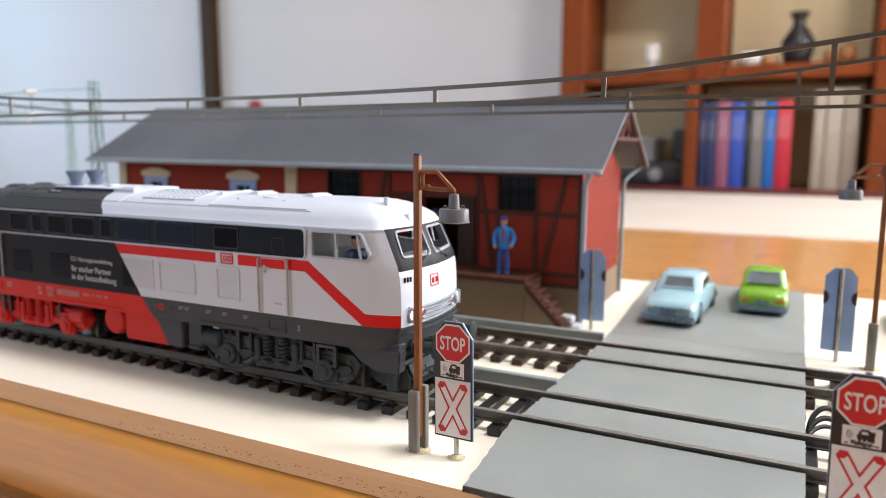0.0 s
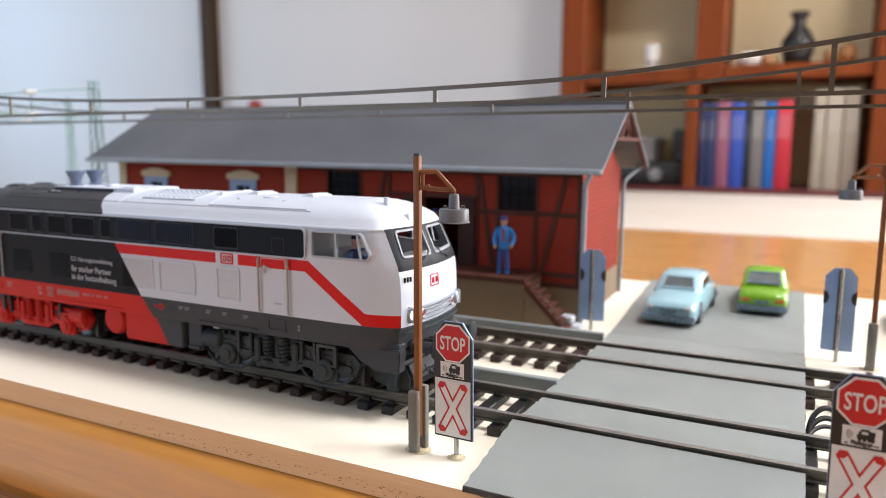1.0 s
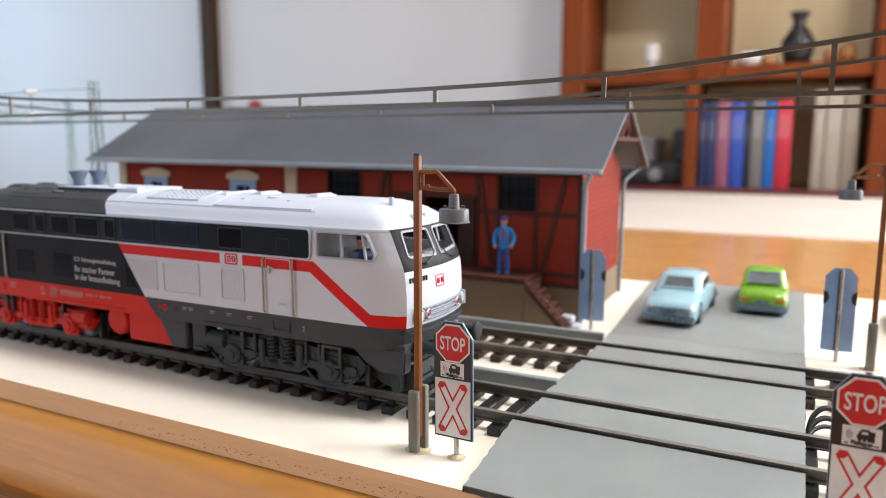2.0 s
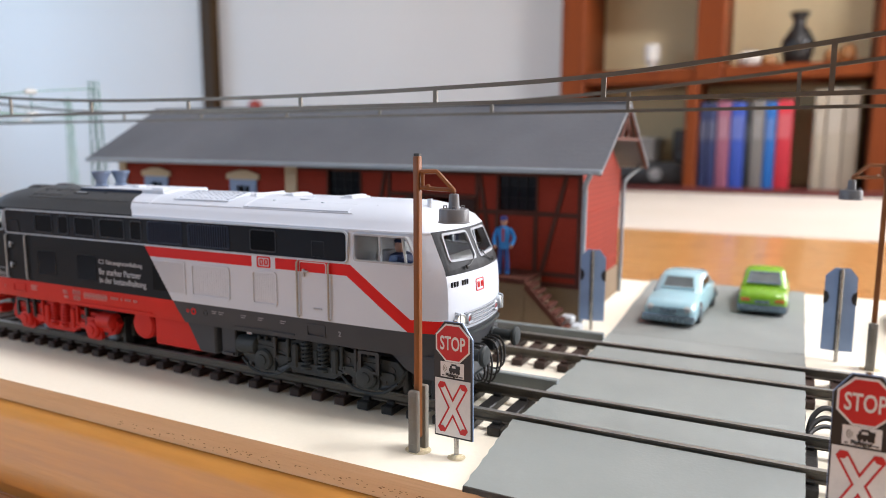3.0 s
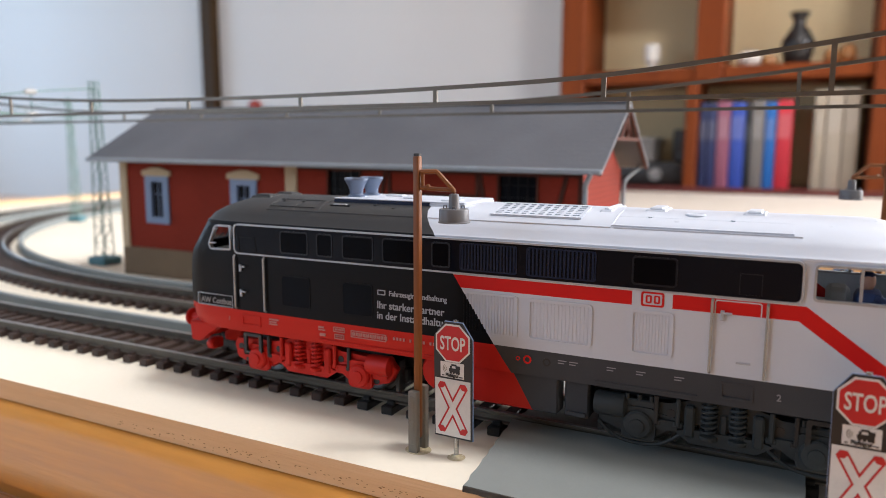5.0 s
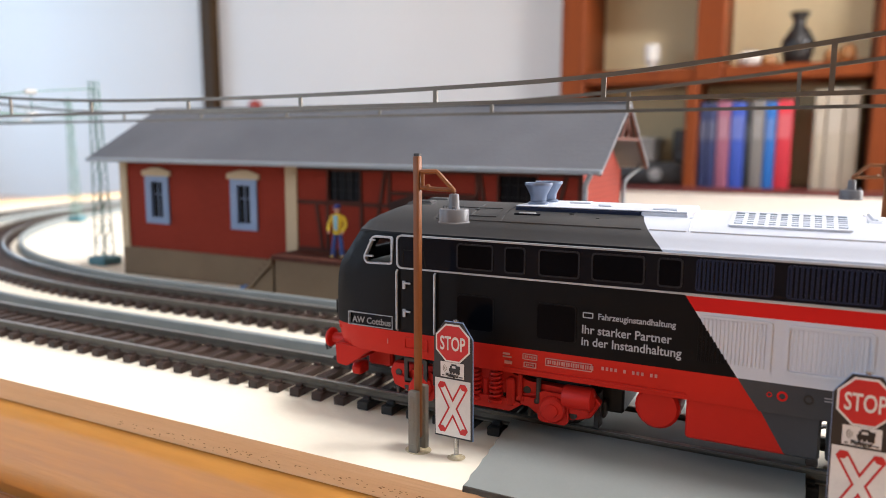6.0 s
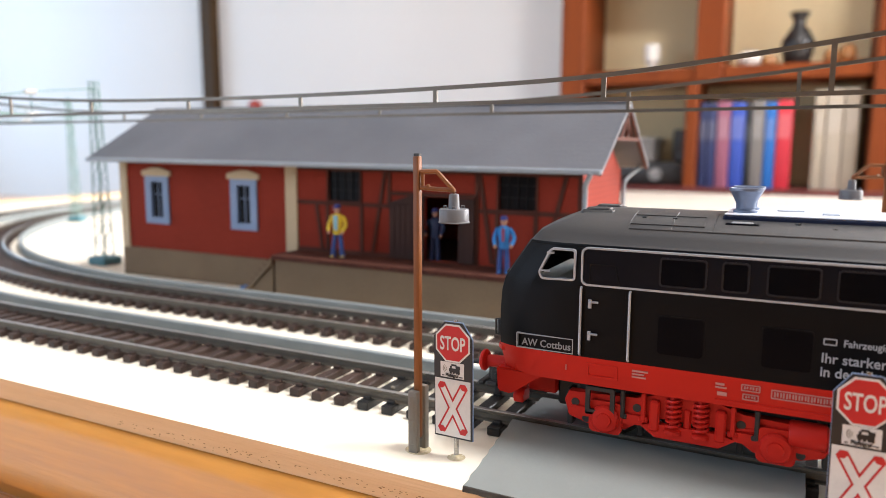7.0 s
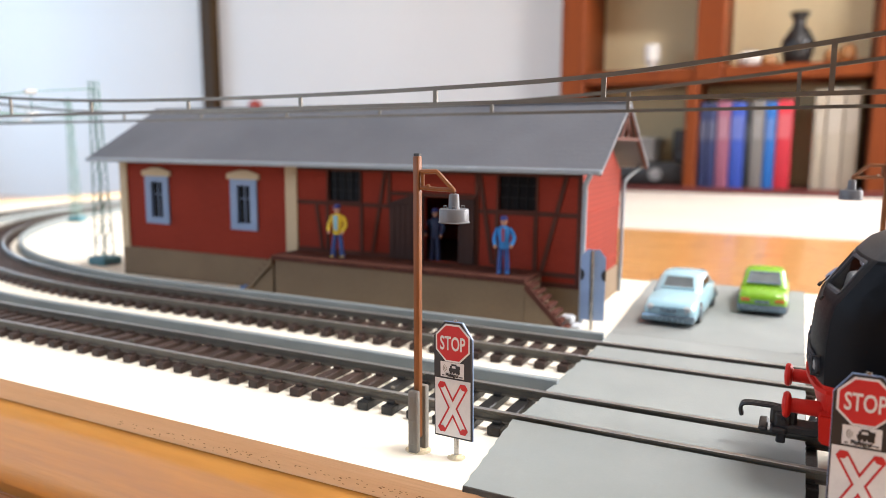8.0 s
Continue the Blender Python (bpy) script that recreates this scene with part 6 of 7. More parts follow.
def catenary(y, carry, hangers, label):
    """A stamped contact wire and carrying wire with hangers."""
    cat = thing("catenary", pose(0, 0, 0), label, "overhead wire", "overhead wires")
    carry = [(a * 0.985, b - 0.9) for a, b in carry]
    hangers = [x * 0.985 for x in hangers]
    x0, x1 = -347, carry[-1][0]

    def bar(bm, pts, w, h):
        rings = []
        for p in pts:
            rings.append([bm.verts.new((p[0], y + a, p[1] + b)) for a, b in ((-w, -h), (w, -h), (w, h), (-w, h))])
        for a, b in zip(rings, rings[1:]):
            for k in range(4):
                bm.faces.new((a[k], a[(k + 1) % 4], b[(k + 1) % 4], b[k]))
        bm.faces.new(rings[0])
        bm.faces.new(rings[-1])
        return bm
    bmw = bar(bmesh.new(), [(x0, 76.4), (x1, 76.3)], 0.34, 0.46)
    part("contact_wire", bmw, M_WIRE, cat)
    smooth = spline([(a, 0, b) for a, b in carry], 6)
    part("carrying_wire", bar(bmesh.new(), [(p.x, p.z) for p in smooth], 0.34, 0.48), M_WIRE, cat)
    for x in hangers:
        z = float(np.interp(x, [p.x for p in smooth], [p.z for p in smooth]))
        part("hanger", box(bmesh.new(), x - 0.5, x + 0.5, y - 0.3, y + 0.3, 76.6, z), M_WIRE, cat)


def lattice_mast(x, y, h, heading, reach, label):
    mast = thing("catenary_mast", pose(x / 1000, y / 1000, 0, 0, 0, heading), label, "mast", "catenary masts")
    part("foot", box(bmesh.new(), -7, 7, -6, 6, 0, 4.5, 0.8), surf("teal_foot", (0.09, 0.24, 0.29), None, 0.5, scale=100, fine=1200), mast, "teal plastic foot")
    w0, w1 = 4.2, 2.0
    for sx in (-1, 1):
        for sy in (-1, 1):
            part("corner_leg", tube(bmesh.new(), [(sx * w0, sy * w0 * 0.7, 3), (sx * w1, sy * w1 * 0.7, h)], 0.38, 5), M_MAST, mast)
    n = 11
    for k in range(n):
        a, b = 4 + (h - 5) * k / n, 4 + (h - 5) * (k + 1) / n
        wa, wb = (w0 + (w1 - w0) * a / h), (w0 + (w1 - w0) * b / h)
        s = 1 if k % 2 else -1
        rods = []
        for sy in (-1, 1):
            rods.append(((-s * wa, sy * wa * 0.7, a), (s * wb, sy * wb * 0.7, b)))
            rods.append(((-wb, sy * wb * 0.7, b), (wb, sy * wb * 0.7, b)))
        for sx in (-1, 1):
            rods.append(((sx * wa, -s * wa * 0.7, a), (sx * wb, s * wb * 0.7, b)))
        for p, q in rods:
            part("brace", tube(bmesh.new(), [p, q], 0.26, 4), M_MAST, mast)
    bm = bmesh.new()
    tube(bm, [(0, 0, h - 4), (0, -36, h - 8), (0, -reach, h - 20)], 0.4, 6)
    tube(bm, [(0, 0, h - 20), (0, -36, h - 19.2), (0, -reach, h - 19.8)], 0.4, 6)
    tube(bm, [(0, -36, h - 8), (0, -36, h - 19.2)], 0.35, 6)
    tube(bm, [(0, -36, h - 19), (0, -reach, h - 25)], 0.35, 6)
    part("bracket", bm, M_MAST, mast, "green bracket arm")
    for z in (h - 8.0, h - 19.2):
        bm = bmesh.new()
        for k in range(4):
            lathe(bm, [(0.6, -0.7), (1.5, -0.4), (1.5, 0.3), (0.6, 0.6)], 12, Matrix.Translation((0, -34.0 - k * 1.5, z - k * 0.1)) @ Matrix.Rotation(radians(90), 4, "X"))
        part("insulator", bm, M_INSUL, mast, "white ribbed insulator")


street_lamp(-71.5, 126.6, -4, "brown plastic lamp post with grey hood, beside the stop sign")
street_lamp(21.9, 238.2, 176, "brown plastic lamp post beside the turned sign")
warning_sign(-62.6, 126.2, "red stop sign over a red saltire, glued beside the lamp post")
warning_sign(11.8, 125.6, "red stop sign over a red saltire beside the road")
sign_back(-65.4, 246.0, "back of a blue-grey sign board before the shed", 4)
sign_back(12.9, 242.8, "back of a blue-grey sign board beside a lamp post", 2)
catenary(153.2, [(-352, 92), (-300, 87), (-252, 83.4), (-209.5, 81.4), (-166, 80.6), (-124, 80.5), (-82.4, 81.0), (-40.5, 82.4), (3.8, 86.8), (40, 91.7), (80, 97.5)], (-252, -209.5, -166, -124, -82.4, -40.5, 3.8, 46), "thin brown metal overhead wire above the front track")
catenary(205.2, [(-352, 87), (-300, 82.6), (-259, 80.8), (-215, 79.8), (-172, 79.4), (-131.5, 79.6), (-89.7, 80.6), (-46.7, 83.0), (-2.5, 86.8), (40, 91.5), (80, 97)], (-259, -215, -172, -131.5, -89.7, -46.7, -2.5, 42), "thin brown metal overhead wire above the rear track")
lattice_mast(-348, 262.5, 101, 0, 104, "green lattice mast with bracket beside the shed")
lattice_mast(-570, 406, 107, -60, 96, "green lattice mast with bracket inside the curve")


def loose_cables():
    cable = thing("cable", pose(0, 0, 0), "loose black cable loops lying between the two tracks", "cable")
    for dy, h, r in ((0.0, 4.6, 0.62), (1.8, 6.4, 0.62), (-1.6, 3.2, 0.5)):
        pts = [(4.9, 171.0 + dy, 0.7), (5.8, 173.2 + dy, h * 0.7), (8.2, 175.0 + dy, h), (11.5, 175.6 + dy, h * 0.8), (15.5, 176.4 + dy, 0.9), (24.0, 178.0 + dy, 0.7)]
        part("strand", tube(bmesh.new(), spline(pts, 5), r, 8), M_RUBBERSHADE, cable)
    part("cable_clip", box(bmesh.new(), 15.0, 18.0, 173.0, 180.0, 0.0, 2.6, 0.4), M_SLEEPERBLACK, cable, "black plastic cable clip")


loose_cables()


# ---- the toy cars ----
M_CARGLASS = surf("grey_car_glass", (0.10, 0.125, 0.13), (0.16, 0.19, 0.20), 0.15, scale=120, fine=1500, bump=0.0)
M_CARCHROME = surf("blue_grey_chrome", (0.22, 0.30, 0.36), (0.15, 0.21, 0.26), 0.25, metal=0.6, scale=120, fine=1500, bump=0.0)


def toy_car(name, x, y, rz, paint, label, tail, size):
    def part(name, bm, mats, parent, label="", smooth=35.0):
        return finish(name, bm, mats, parent, label, 0.001 * size, smooth)
    car = thing(name, pose(x / 1000, y / 1000, 0.0013, 0, 0, rz), label, "car", "cars on the road")
    trim, dark, tyre = M_CARCHROME, M_DARKPANE, M_RUBBERSHADE

    def loft(sections, mi=0):
        """Sections (s along, half width, bottom, top, crown) with rounded shoulders; front is at -y."""
        bm = bmesh.new()
        rings = []
        for s, w, z0, z1, crown in sections:
            pts = [(-w * 0.92, z0), (-w, z0 + (z1 - z0) * 0.35), (-w * 0.98, z0 + (z1 - z0) * 0.7), (-w * 0.88, z1 - 0.12), (-w * 0.55, z1 + crown * 0.8), (0, z1 + crown), (w * 0.55, z1 + crown * 0.8), (w * 0.88, z1 - 0.12), (w * 0.98, z0 + (z1 - z0) * 0.7), (w, z0 + (z1 - z0) * 0.35), (w * 0.92, z0)]
            rings.append([bm.verts.new((a, s, b)) for a, b in pts])
        for a, b in zip(rings, rings[1:]):
            for k in range(len(a)):
                bm.faces.new((a[k], a[(k + 1) % len(a)], b[(k + 1) % len(a)], b[k]))
        bm.faces.new(rings[0])
        bm.faces.new(rings[-1])
        return bm
    part("body", loft([(-24.4, 6.6, 2.6, 5.6, 0.2), (-23.6, 7.8, 2.0, 7.0, 0.4), (-20, 8.4, 1.6, 7.8, 0.6), (-10, 8.7, 1.6, 8.6, 0.6), (0, 8.8, 1.6, 8.8, 0.3), (11, 8.7, 1.6, 8.8, 0.4), (19, 8.4, 1.6, 8.4, 0.5), (23.4, 7.9, 2.0, 7.6, 0.4), (24.4, 6.9, 2.8, 6.4, 0.2)]), paint, car, smooth=50)
    cabin = part("cabin", loft([(-10.6, 7.9, 8.2, 8.9, 0.1), (-4.6, 7.2, 8.4, 13.6, 0.4), (1, 7.2, 8.4, 14.2, 0.5), (8, 7.1, 8.4, 13.8, 0.4), (14.6, 7.8, 8.2, 9.0, 0.1)]), paint, car, smooth=50)
    bm = bmesh.new()
    plate(bm, [(-5.0, 0.4), (5.0, 0.4), (4.3, 4.9), (-4.3, 4.9)], -0.12, 0.12)
    bmesh.ops.rotate(bm, cent=(0, 0, 0), matrix=Matrix.Rotation(radians(-47), 3, "X"), verts=bm.verts)
    bmesh.ops.translate(bm, vec=(0, -9.6, 9.85), verts=bm.verts)
    part("windscreen", bm, M_CARGLASS, cabin, "grey glossy windscreen")
    for bm, turn, at in ((hoop(bmesh.new(), [(-5.5, 0.0), (5.5, 0.0), (4.7, 5.3), (-4.7, 5.3)], [(-4.9, 0.5), (4.9, 0.5), (4.2, 4.8), (-4.2, 4.8)], -0.3, 0.2), -47, (0, -9.65, 9.85)), (hoop(bmesh.new(), [(-5.9, -0.3), (5.9, -0.3), (5.1, 5.7), (-5.1, 5.7)], [(-5.2, 0.3), (5.2, 0.3), (4.5, 5.1), (-4.5, 5.1)], -0.2, 0.3), 52, (0, 14.05, 10.1))):
        bmesh.ops.rotate(bm, cent=(0, 0, 0), matrix=Matrix.Rotation(radians(turn), 3, "X"), verts=bm.verts)
        bmesh.ops.translate(bm, vec=at, verts=bm.verts)
        part("window_surround", bm, trim if turn > 0 else paint, cabin)
    bm = bmesh.new()
    plate(bm, [(-5.4, 0), (5.4, 0), (4.7, 5.4), (-4.7, 5.4)], -0.12, 0.12)
    bmesh.ops.rotate(bm, cent=(0, 0, 0), matrix=Matrix.Rotation(radians(52), 3, "X"), verts=bm.verts)
    bmesh.ops.translate(bm, vec=(0, 14.0, 10.1), verts=bm.verts)
    part("rear_window", bm, M_CARGLASS if tail else dark, cabin)
    for s in (-1, 1):
        part("side_window", plate(bmesh.new(), [(-5.4, 9.8), (-3.4, 12.4), (6.6, 12.4), (9.6, 9.8)], s * 6.6, s * 7.3, "x"), dark, cabin)
    bm = bmesh.new()
    box(bm, -7.6, 7.6, -23.0, 23.0, 0.7, 2.4, 0.3)
    part("underside", bm, tyre, car, "black underside")
    for yy in (-24.6, 24.6):
        bm = bmesh.new()
        box(bm, -8.2, 8.2, yy - 0.8, yy + 0.8, 1.6, 4.0, 0.6, seg=2)
        part("bumper", bm, trim, car, "silver bumper")
    for s in (-1, 1):
        bm = bmesh.new()
        lathe(bm, [(1.3, 0), (1.25, 0.5), (0.5, 0.9)], 12, Matrix.Translation((s * 5.6, -23.6, 5.6)) @ Matrix.Rotation(radians(90), 4, "X"))
        part("headlamp", bm, M_INSUL, car, "round clear headlamp")
        bm = bmesh.new()
        box(bm, s * 5.6 - 1.5, s * 5.6 + 1.5, 23.6, 24.6, 5.0, 6.2, 0.2)
        part("tail_lamp", bm, surf("orange_lens", (0.62, 0.12, 0.02), None, 0.3, scale=200, fine=2000), car, "orange tail lamp")
        for yy in (-14.5, 14.0):
            bm = bmesh.new()
            lathe(bm, [(1.6, -1.2), (3.3, -1.2), (3.55, -0.9), (3.55, 0.9), (3.3, 1.2), (1.6, 1.2)], 18, Matrix.Translation((s * 7.4, yy, 3.5)) @ Matrix.Rotation(radians(90), 4, "Y"))
            wheel = part("wheel", bm, tyre, car, "black tyre")
            part("hubcap", lathe(bmesh.new(), [(1.9, 0), (1.6, 0.4), (0.5, 0.6)], 12, Matrix.Translation((s * 8.4, yy, 3.5)) @ Matrix.Rotation(radians(90 * s), 4, "Y")), trim, wheel)
    bm = bmesh.new()
    for k in range(5):
        box(bm, -6.4, 6.4, -24.55, -24.2, 4.3 + k * 0.42, 4.5 + k * 0.42)
    part("front_grille", bm, trim, car, "silver front grille")
    bm = bmesh.new()
    box(bm, -2.4, 2.4, 24.3 if tail else -24.9, 24.9 if tail else -24.3, 4.6, 5.6)
    part("plate_bar", bm, M_CARCHROME, car)


toy_car("toy_car", -39.4, 286.0, -2, surf("pale_blue_enamel", (0.38, 0.62, 0.71), (0.35, 0.58, 0.66), 0.22, scale=60, fine=1500, bump=0.03, coat=0.5), "pale blue toy saloon car parked on the road", False, 1.14)
toy_car("toy_car", -11.2, 318.5, 181, surf("lime_green_enamel", (0.19, 0.43, 0.010), (0.17, 0.39, 0.008), 0.25, scale=60, fine=1500, bump=0.03, coat=0.4), "lime green toy car parked beside the blue one", True, 1.08)
toy_car("toy_car", 43.3, 296.0, 0, surf("black_enamel", (0.012, 0.012, 0.014), (0.02, 0.02, 0.022), 0.3, scale=60, fine=1500, bump=0.03, coat=0.3), "black toy car standing on the bare board", False, 1.1)

# ---- the far side of the room (metres) ----
def daybed():
    bed = thing("daybed", pose(0, 0, 0), "low daybed with a cream-white cover before the bookcase", "bed")
    bm = bmesh.new()
    box(bm, -1.55, 1.55, 0.93, 1.96, -0.30, -0.050, 0.05, seg=4)
    part("cover", bm, M_SHEET, bed, "cream-white cloth cover", unit=1)
    bm = bmesh.new()
    box(bm, -1.5, 1.5, 0.97, 1.94, -0.60, -0.30, 0.01)
    part("frame", bm, M_CHERRY, bed, unit=1)
    for x in (-1.42, 1.42):
        for y in (1.02, 1.88):
            bm = bmesh.new()
            box(bm, x - 0.04, x + 0.04, y - 0.04, y + 0.04, -0.78, -0.60, 0.005)
            part("leg", bm, M_CHERRY, bed, unit=1)


def bookcase():
    case = thing("bookcase", pose(0, 0, 0), "reddish cherry-wood bookcase with open shelves", "bookcase")
    y0, y1 = 2.24, 2.50
    for x0, x1, z0, z1 in ((-0.715, -0.640, -0.78, 1.5), (-0.325, -0.292, -0.78, 0.258), (-0.305, -0.228, 0.258, 1.5), (0.154, 0.215, -0.78, 1.5), (0.60, 0.68, -0.78, 1.5)):
        part("upright", box(bmesh.new(), x0, x1, y0, y1, z0, z1, 0.004), M_CHERRY, case, unit=1)
    for z0, z1, x0, x1 in ((-0.10, -0.055, -0.585, 0.60), (0.258, 0.300, -0.585, 0.60), (0.60, 0.64, -0.585, 0.60), (1.0, 1.04, -0.585, 0.60)):
        low = z0 < 0
        xs = [(-0.640, -0.325 if low else -0.305), (-0.292 if low else -0.228, 0.154), (0.215, 0.60)]
        for a, b in xs:
            if z0 == 0.60 and a > -0.3:
                continue
            part("shelf", box(bmesh.new(), a + 0.001, b - 0.001, y0 + 0.01, y1 - 0.02, z0, z1, 0.003), M_CHERRY if z0 > -0.05 else M_MAROON, case, unit=1)
    part("case_back", box(bmesh.new(), -0.715, 0.68, y1, y1 + 0.015, -0.78, 1.5), M_CASEBACK, case, "pale beige back panel", unit=1)
    part("base_board", box(bmesh.new(), -0.72, 0.70, y0 - 0.03, y0 - 0.002, -0.10, -0.052, 0.004), M_MAROON, case, "maroon base board", unit=1)


def book(x, w, z, h, tone, label, d=0.19, y=2.285):
    m = surf("book_cover", tone, tuple(0.8 * v for v in tone), 0.5, scale=6, fine=90, bump=0.1)
    b = thing("book", pose(x, y, z), label, "book", "books on the shelf")
    bm = bmesh.new()
    box(bm, 0.001, 0.004, 0.0, d, 0, h, 0.001)
    box(bm, w - 0.004, w - 0.001, 0.0, d, 0, h, 0.001)
    part("cover_board", bm, m, b, unit=1)
    part("spine", box(bmesh.new(), 0.001, w - 0.001, -0.006, 0.002, 0, h, 0.0025, seg=2), m, b, unit=1)
    part("pages", box(bmesh.new(), 0.004, w - 0.004, 0.004, d - 0.004, 0.004, h - 0.005), M_SHEET, b, unit=1)
    part("title_band", box(bmesh.new(), 0.004, w - 0.004, -0.008, -0.005, h * (0.55 + 0.5 * w), h * (0.72 + 3.0 * w)), surf("title_tone", tuple(min(1, 0.10 + 0.85 * v) for v in tone), None, 0.5, scale=10, fine=100), b, unit=1)


def shelf_things():
    z = -0.0545
    rows = ((0.0235, 0.252, (0.03, 0.045, 0.13), "dark navy bound book"), (0.0255, 0.250, (0.035, 0.05, 0.15), "dark blue bound book"), (0.037, 0.255, (0.38, 0.13, 0.20), "dusky pink bound book"), (0.041, 0.250, (0.045, 0.10, 0.50), "bright blue bound book"), (0.0155, 0.245, (0.02, 0.025, 0.03), "black bound book"), (0.035, 0.255, (0.24, 0.22, 0.20), "grey bound book"), (0.031, 0.250, (0.02, 0.16, 0.52), "sky blue bound book"), (0.0415, 0.255, (0.66, 0.03, 0.05), "red bound book"))
    x = -0.2885
    scale = 0.254 / sum(r[0] for r in rows)
    for w, h, tone, label in rows:
        book(x, w * scale * 0.985, z, h, tone, label + " standing on the shelf")
        x += w * scale
    for w, h, tone, label in ((0.030, 0.28, (0.50, 0.42, 0.31), "tall cream box file"), (0.042, 0.29, (0.55, 0.47, 0.36), "tall beige box file"), (0.038, 0.285, (0.48, 0.40, 0.30), "tall cream ring binder")):
        book(x + 0.052, w, z, min(h, 0.283), tone, label + " standing on the shelf")
        x += w + 0.001
    # vase, cups, bowl, and dark things in the left bay
    dark = surf("black_vase_glaze", (0.013, 0.012, 0.012), (0.022, 0.02, 0.02), 0.3, scale=20, fine=200)
    bm = bmesh.new()
    lathe(bm, [(0.028, 0), (0.034, 0.006), (0.044, 0.05), (0.043, 0.066), (0.030, 0.090), (0.017, 0.108), (0.016, 0.124), (0.027, 0.144), (0.025, 0.146), (0.014, 0.128)], 28)
    tagged(finish("vase", bm, dark, unit=1, at=pose(-0.037, 2.32, 0.3005)), "black waisted vase on the shelf", "vase")
    china = surf("white_china", (0.78, 0.76, 0.71), (0.74, 0.71, 0.66), 0.2, scale=20, fine=200, bump=0.02)
    bm = bmesh.new()
    lathe(bm, [(0.014, 0), (0.016, 0.02), (0.025, 0.03), (0.026, 0.078), (0.024, 0.079), (0.022, 0.034)], 24)
    tagged(finish("cup", bm, china, unit=1, at=pose(-0.442, 2.31, 0.3005)), "tall white china cup on the shelf", "cup")
    bm = bmesh.new()
    lathe(bm, [(0.02, 0), (0.03, 0.008), (0.036, 0.022), (0.030, 0.036), (0.012, 0.044)], 24)
    tagged(finish("bowl", bm, china, unit=1, at=pose(-0.163, 2.30, 0.3005)), "small white china bowl on the shelf", "bowl")
    amber = surf("amber_ceramic", (0.42, 0.18, 0.05), (0.34, 0.14, 0.04), 0.35, scale=30, fine=200)
    for x, h in ((0.05, 0.040), (0.09, 0.05), (-0.11, 0.03)):
        bm = bmesh.new()
        lathe(bm, [(0.014, 0), (0.022, h * 0.3), (0.018, h * 0.8), (0.006, h)], 18)
        tagged(finish("ornament", bm, amber, unit=1, at=pose(x, 2.31, 0.3005)), "small amber ceramic ornament on the shelf", "ornament", "ornaments on the shelf")
    black = surf("black_device", (0.016, 0.014, 0.014), (0.03, 0.026, 0.024), 0.4, scale=20, fine=200)
    grey = surf("grey_device", (0.30, 0.29, 0.28), (0.25, 0.24, 0.23), 0.5, scale=20, fine=200)
    dev = thing("projector", pose(-0.47, 2.30, -0.0545), "black table projector on the low shelf", "device")
    part("case", box(bmesh.new(), -0.10, 0.165, 0, 0.2, 0.0, 0.075, 0.012, seg=2), black, dev, unit=1)
    part("lens", lathe(bmesh.new(), [(0.020, 0), (0.020, 0.012), (0.012, 0.014)], 20, Matrix.Translation((0.055, 0.0, 0.035)) @ Matrix.Rotation(radians(90), 4, "X")), grey, dev, "round grey lens", unit=1)
    box2 = thing("box", pose(-0.47, 2.32, 0.0208), "grey box lying on the projector", "box")
    part("lid", box(bmesh.new(), -0.09, 0.045, 0, 0.17, 0.055, 0.075, 0.003), grey, box2, unit=1)
    part("tray", box(bmesh.new(), -0.085, 0.04, 0.004, 0.166, 0.0, 0.055, 0.003), grey, box2, unit=1)
    bk = thing("speaker", pose(-0.337, 2.33, 0.0208), "small black loudspeaker on the projector", "speaker")
    part("case", box(bmesh.new(), -0.034, 0.03, 0, 0.1, 0, 0.10, 0.006), black, bk, unit=1)
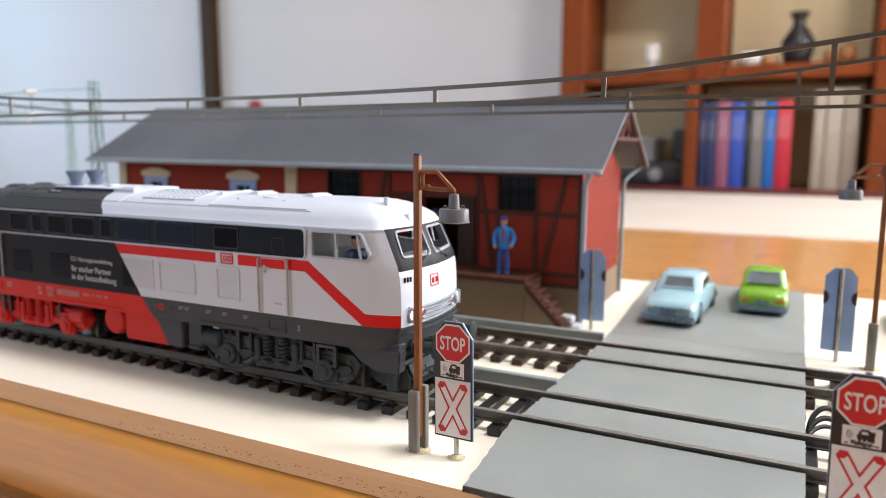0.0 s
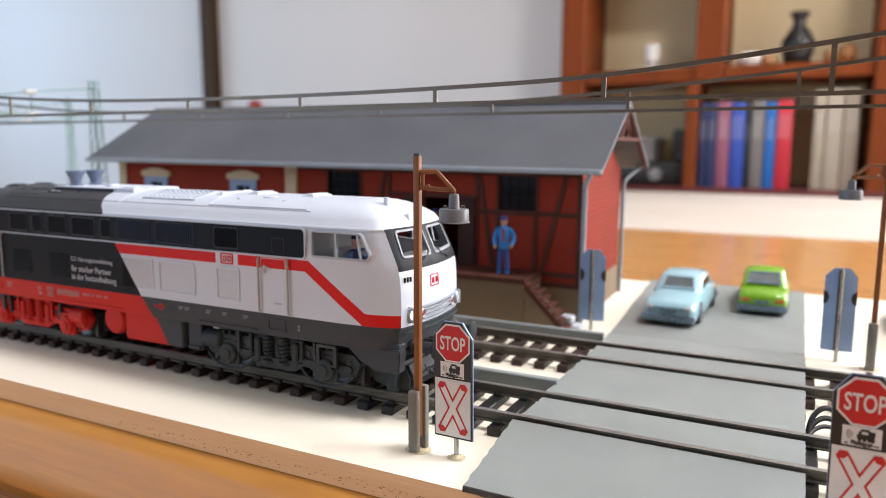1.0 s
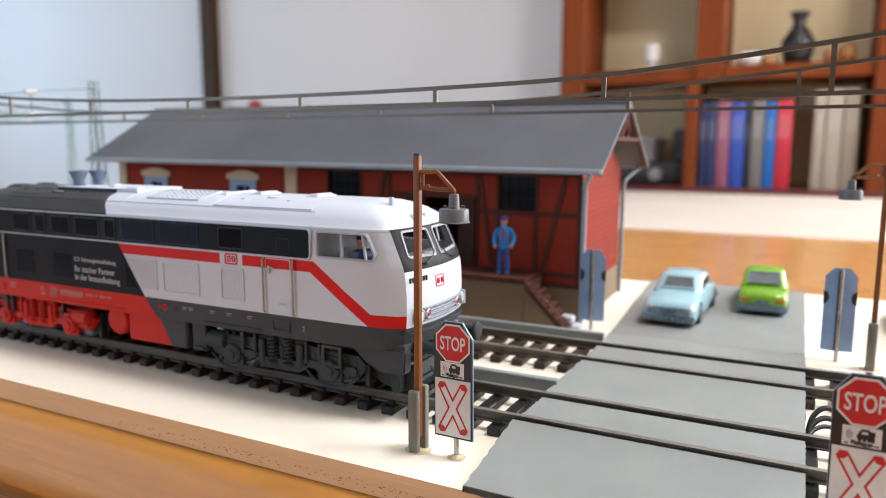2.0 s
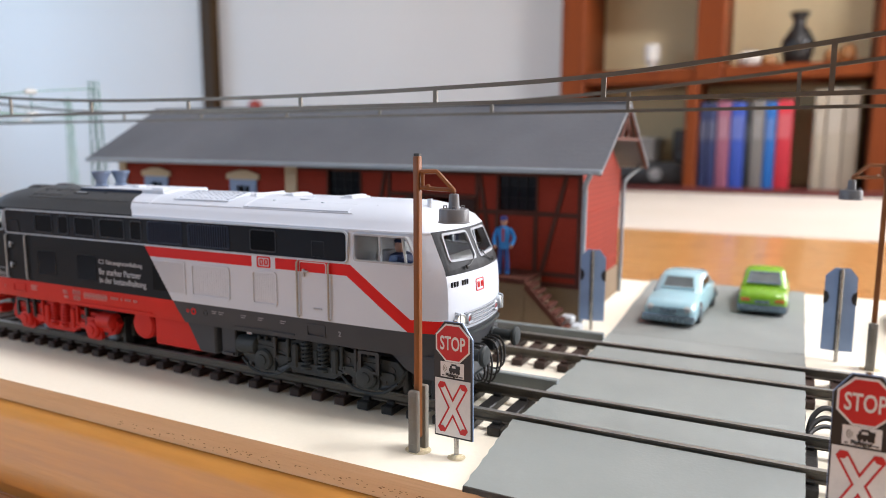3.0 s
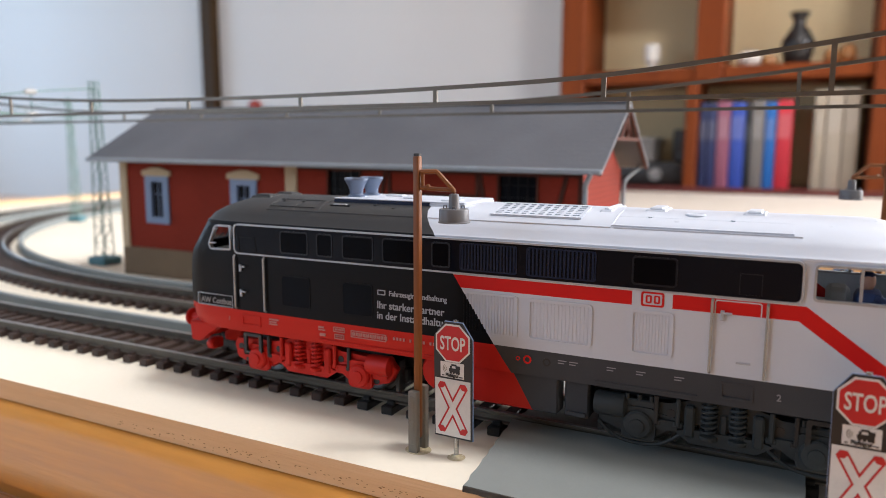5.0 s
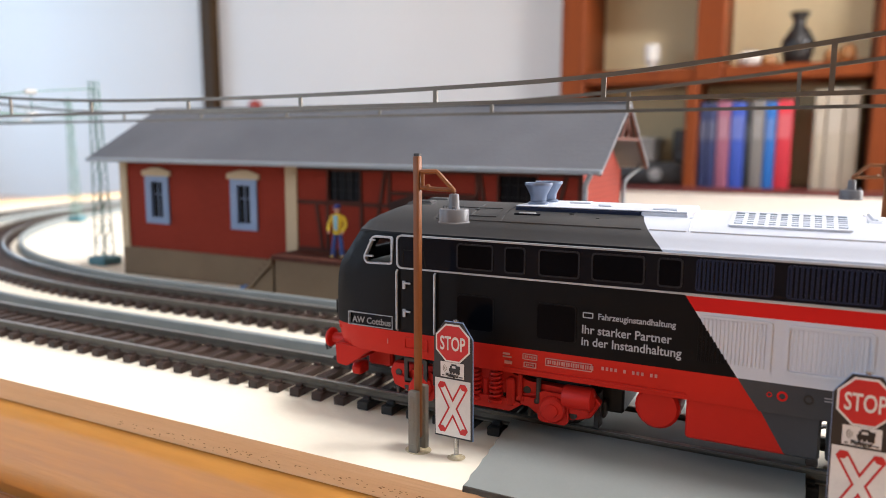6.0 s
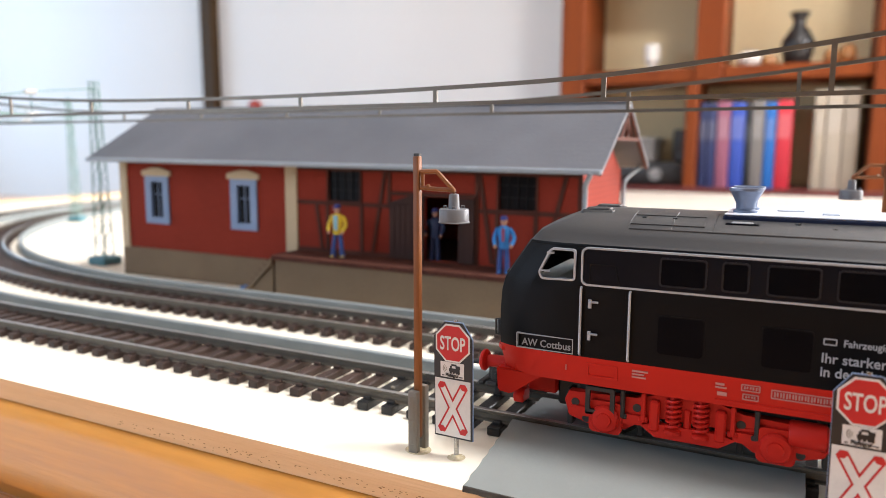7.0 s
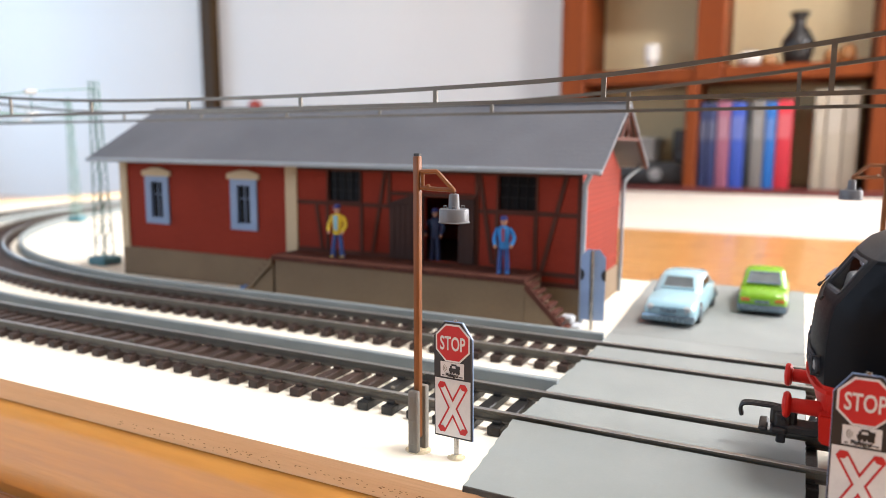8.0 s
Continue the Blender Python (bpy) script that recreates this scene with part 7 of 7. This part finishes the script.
    part("cone", lathe(bmesh.new(), [(0.022, 0), (0.022, 0.003), (0.010, 0.001)], 18, Matrix.Translation((0, 0.0, 0.04)) @ Matrix.Rotation(radians(90), 4, "X")), black, bk, unit=1)
    red = surf("red_plastic_light", (0.45, 0.05, 0.03), None, 0.4, scale=10, fine=100)
    bm = bmesh.new()
    lathe(bm, [(0.036, -0.002), (0.036, 0.014), (0.026, 0.024), (0.008, 0.028)], 20, Matrix.Translation((-2.29, 2.59, 0.243)) @ Matrix.Rotation(radians(90), 4, "X"))
    tagged(finish("wall_button", bm, red, unit=1), "small round red fitting on the wall", "fitting")


daybed()
bookcase()
shelf_things()


# ---- what moves: the locomotive runs past, its wheels turn ----
def motions():
    keyed = [(0.0, -167.7), (1.0, -167.7), (1.5, -167.7), (1.7, -167.2), (2.0, -166.2), (2.4, -163.9), (2.8, -160.0), (3.0, -155.3), (3.5, -136.4), (4.0, -111.7), (4.5, -83.8), (5.0, -58.4), (5.5, -33.6), (6.0, -9.3), (6.5, 11.5), (7.0, 33.9), (7.2, 44.6), (7.5, 64.0), (7.8, 83.9), (8.0, 96.8)]
    ts, xs = [k[0] for k in keyed], [k[1] for k in keyed]
    slope = []
    for i in range(len(ts)):
        a, b = max(i - 1, 0), min(i + 1, len(ts) - 1)
        slope.append((xs[b] - xs[a]) / (ts[b] - ts[a]))

    def place(t):
        i = min(max(sum(1 for v in ts if v <= t) - 1, 0), len(ts) - 2)
        h = ts[i + 1] - ts[i]
        k = (t - ts[i]) / h
        return ((2 * k ** 3 - 3 * k * k + 1) * xs[i] + (k ** 3 - 2 * k * k + k) * h * slope[i] + (3 * k * k - 2 * k ** 3) * xs[i + 1] + (k ** 3 - k * k) * h * slope[i + 1])
    times = [round(0.1 * k, 1) for k in range(81)]
    walk(loco, [(t, pose(place(t) / 1000, YN / 1000, Z0 / 1000)) for t in times])
    for ws, x in wheelsets:
        rows = []
        for t in times:
            turn = (place(t) - place(0)) / 5.75
            rows.append((t, Matrix.Translation((x / 1000, 0, 5.75 / 1000)) @ Matrix.Rotation(turn, 4, "Y")))
        walk(ws, rows)


motions()
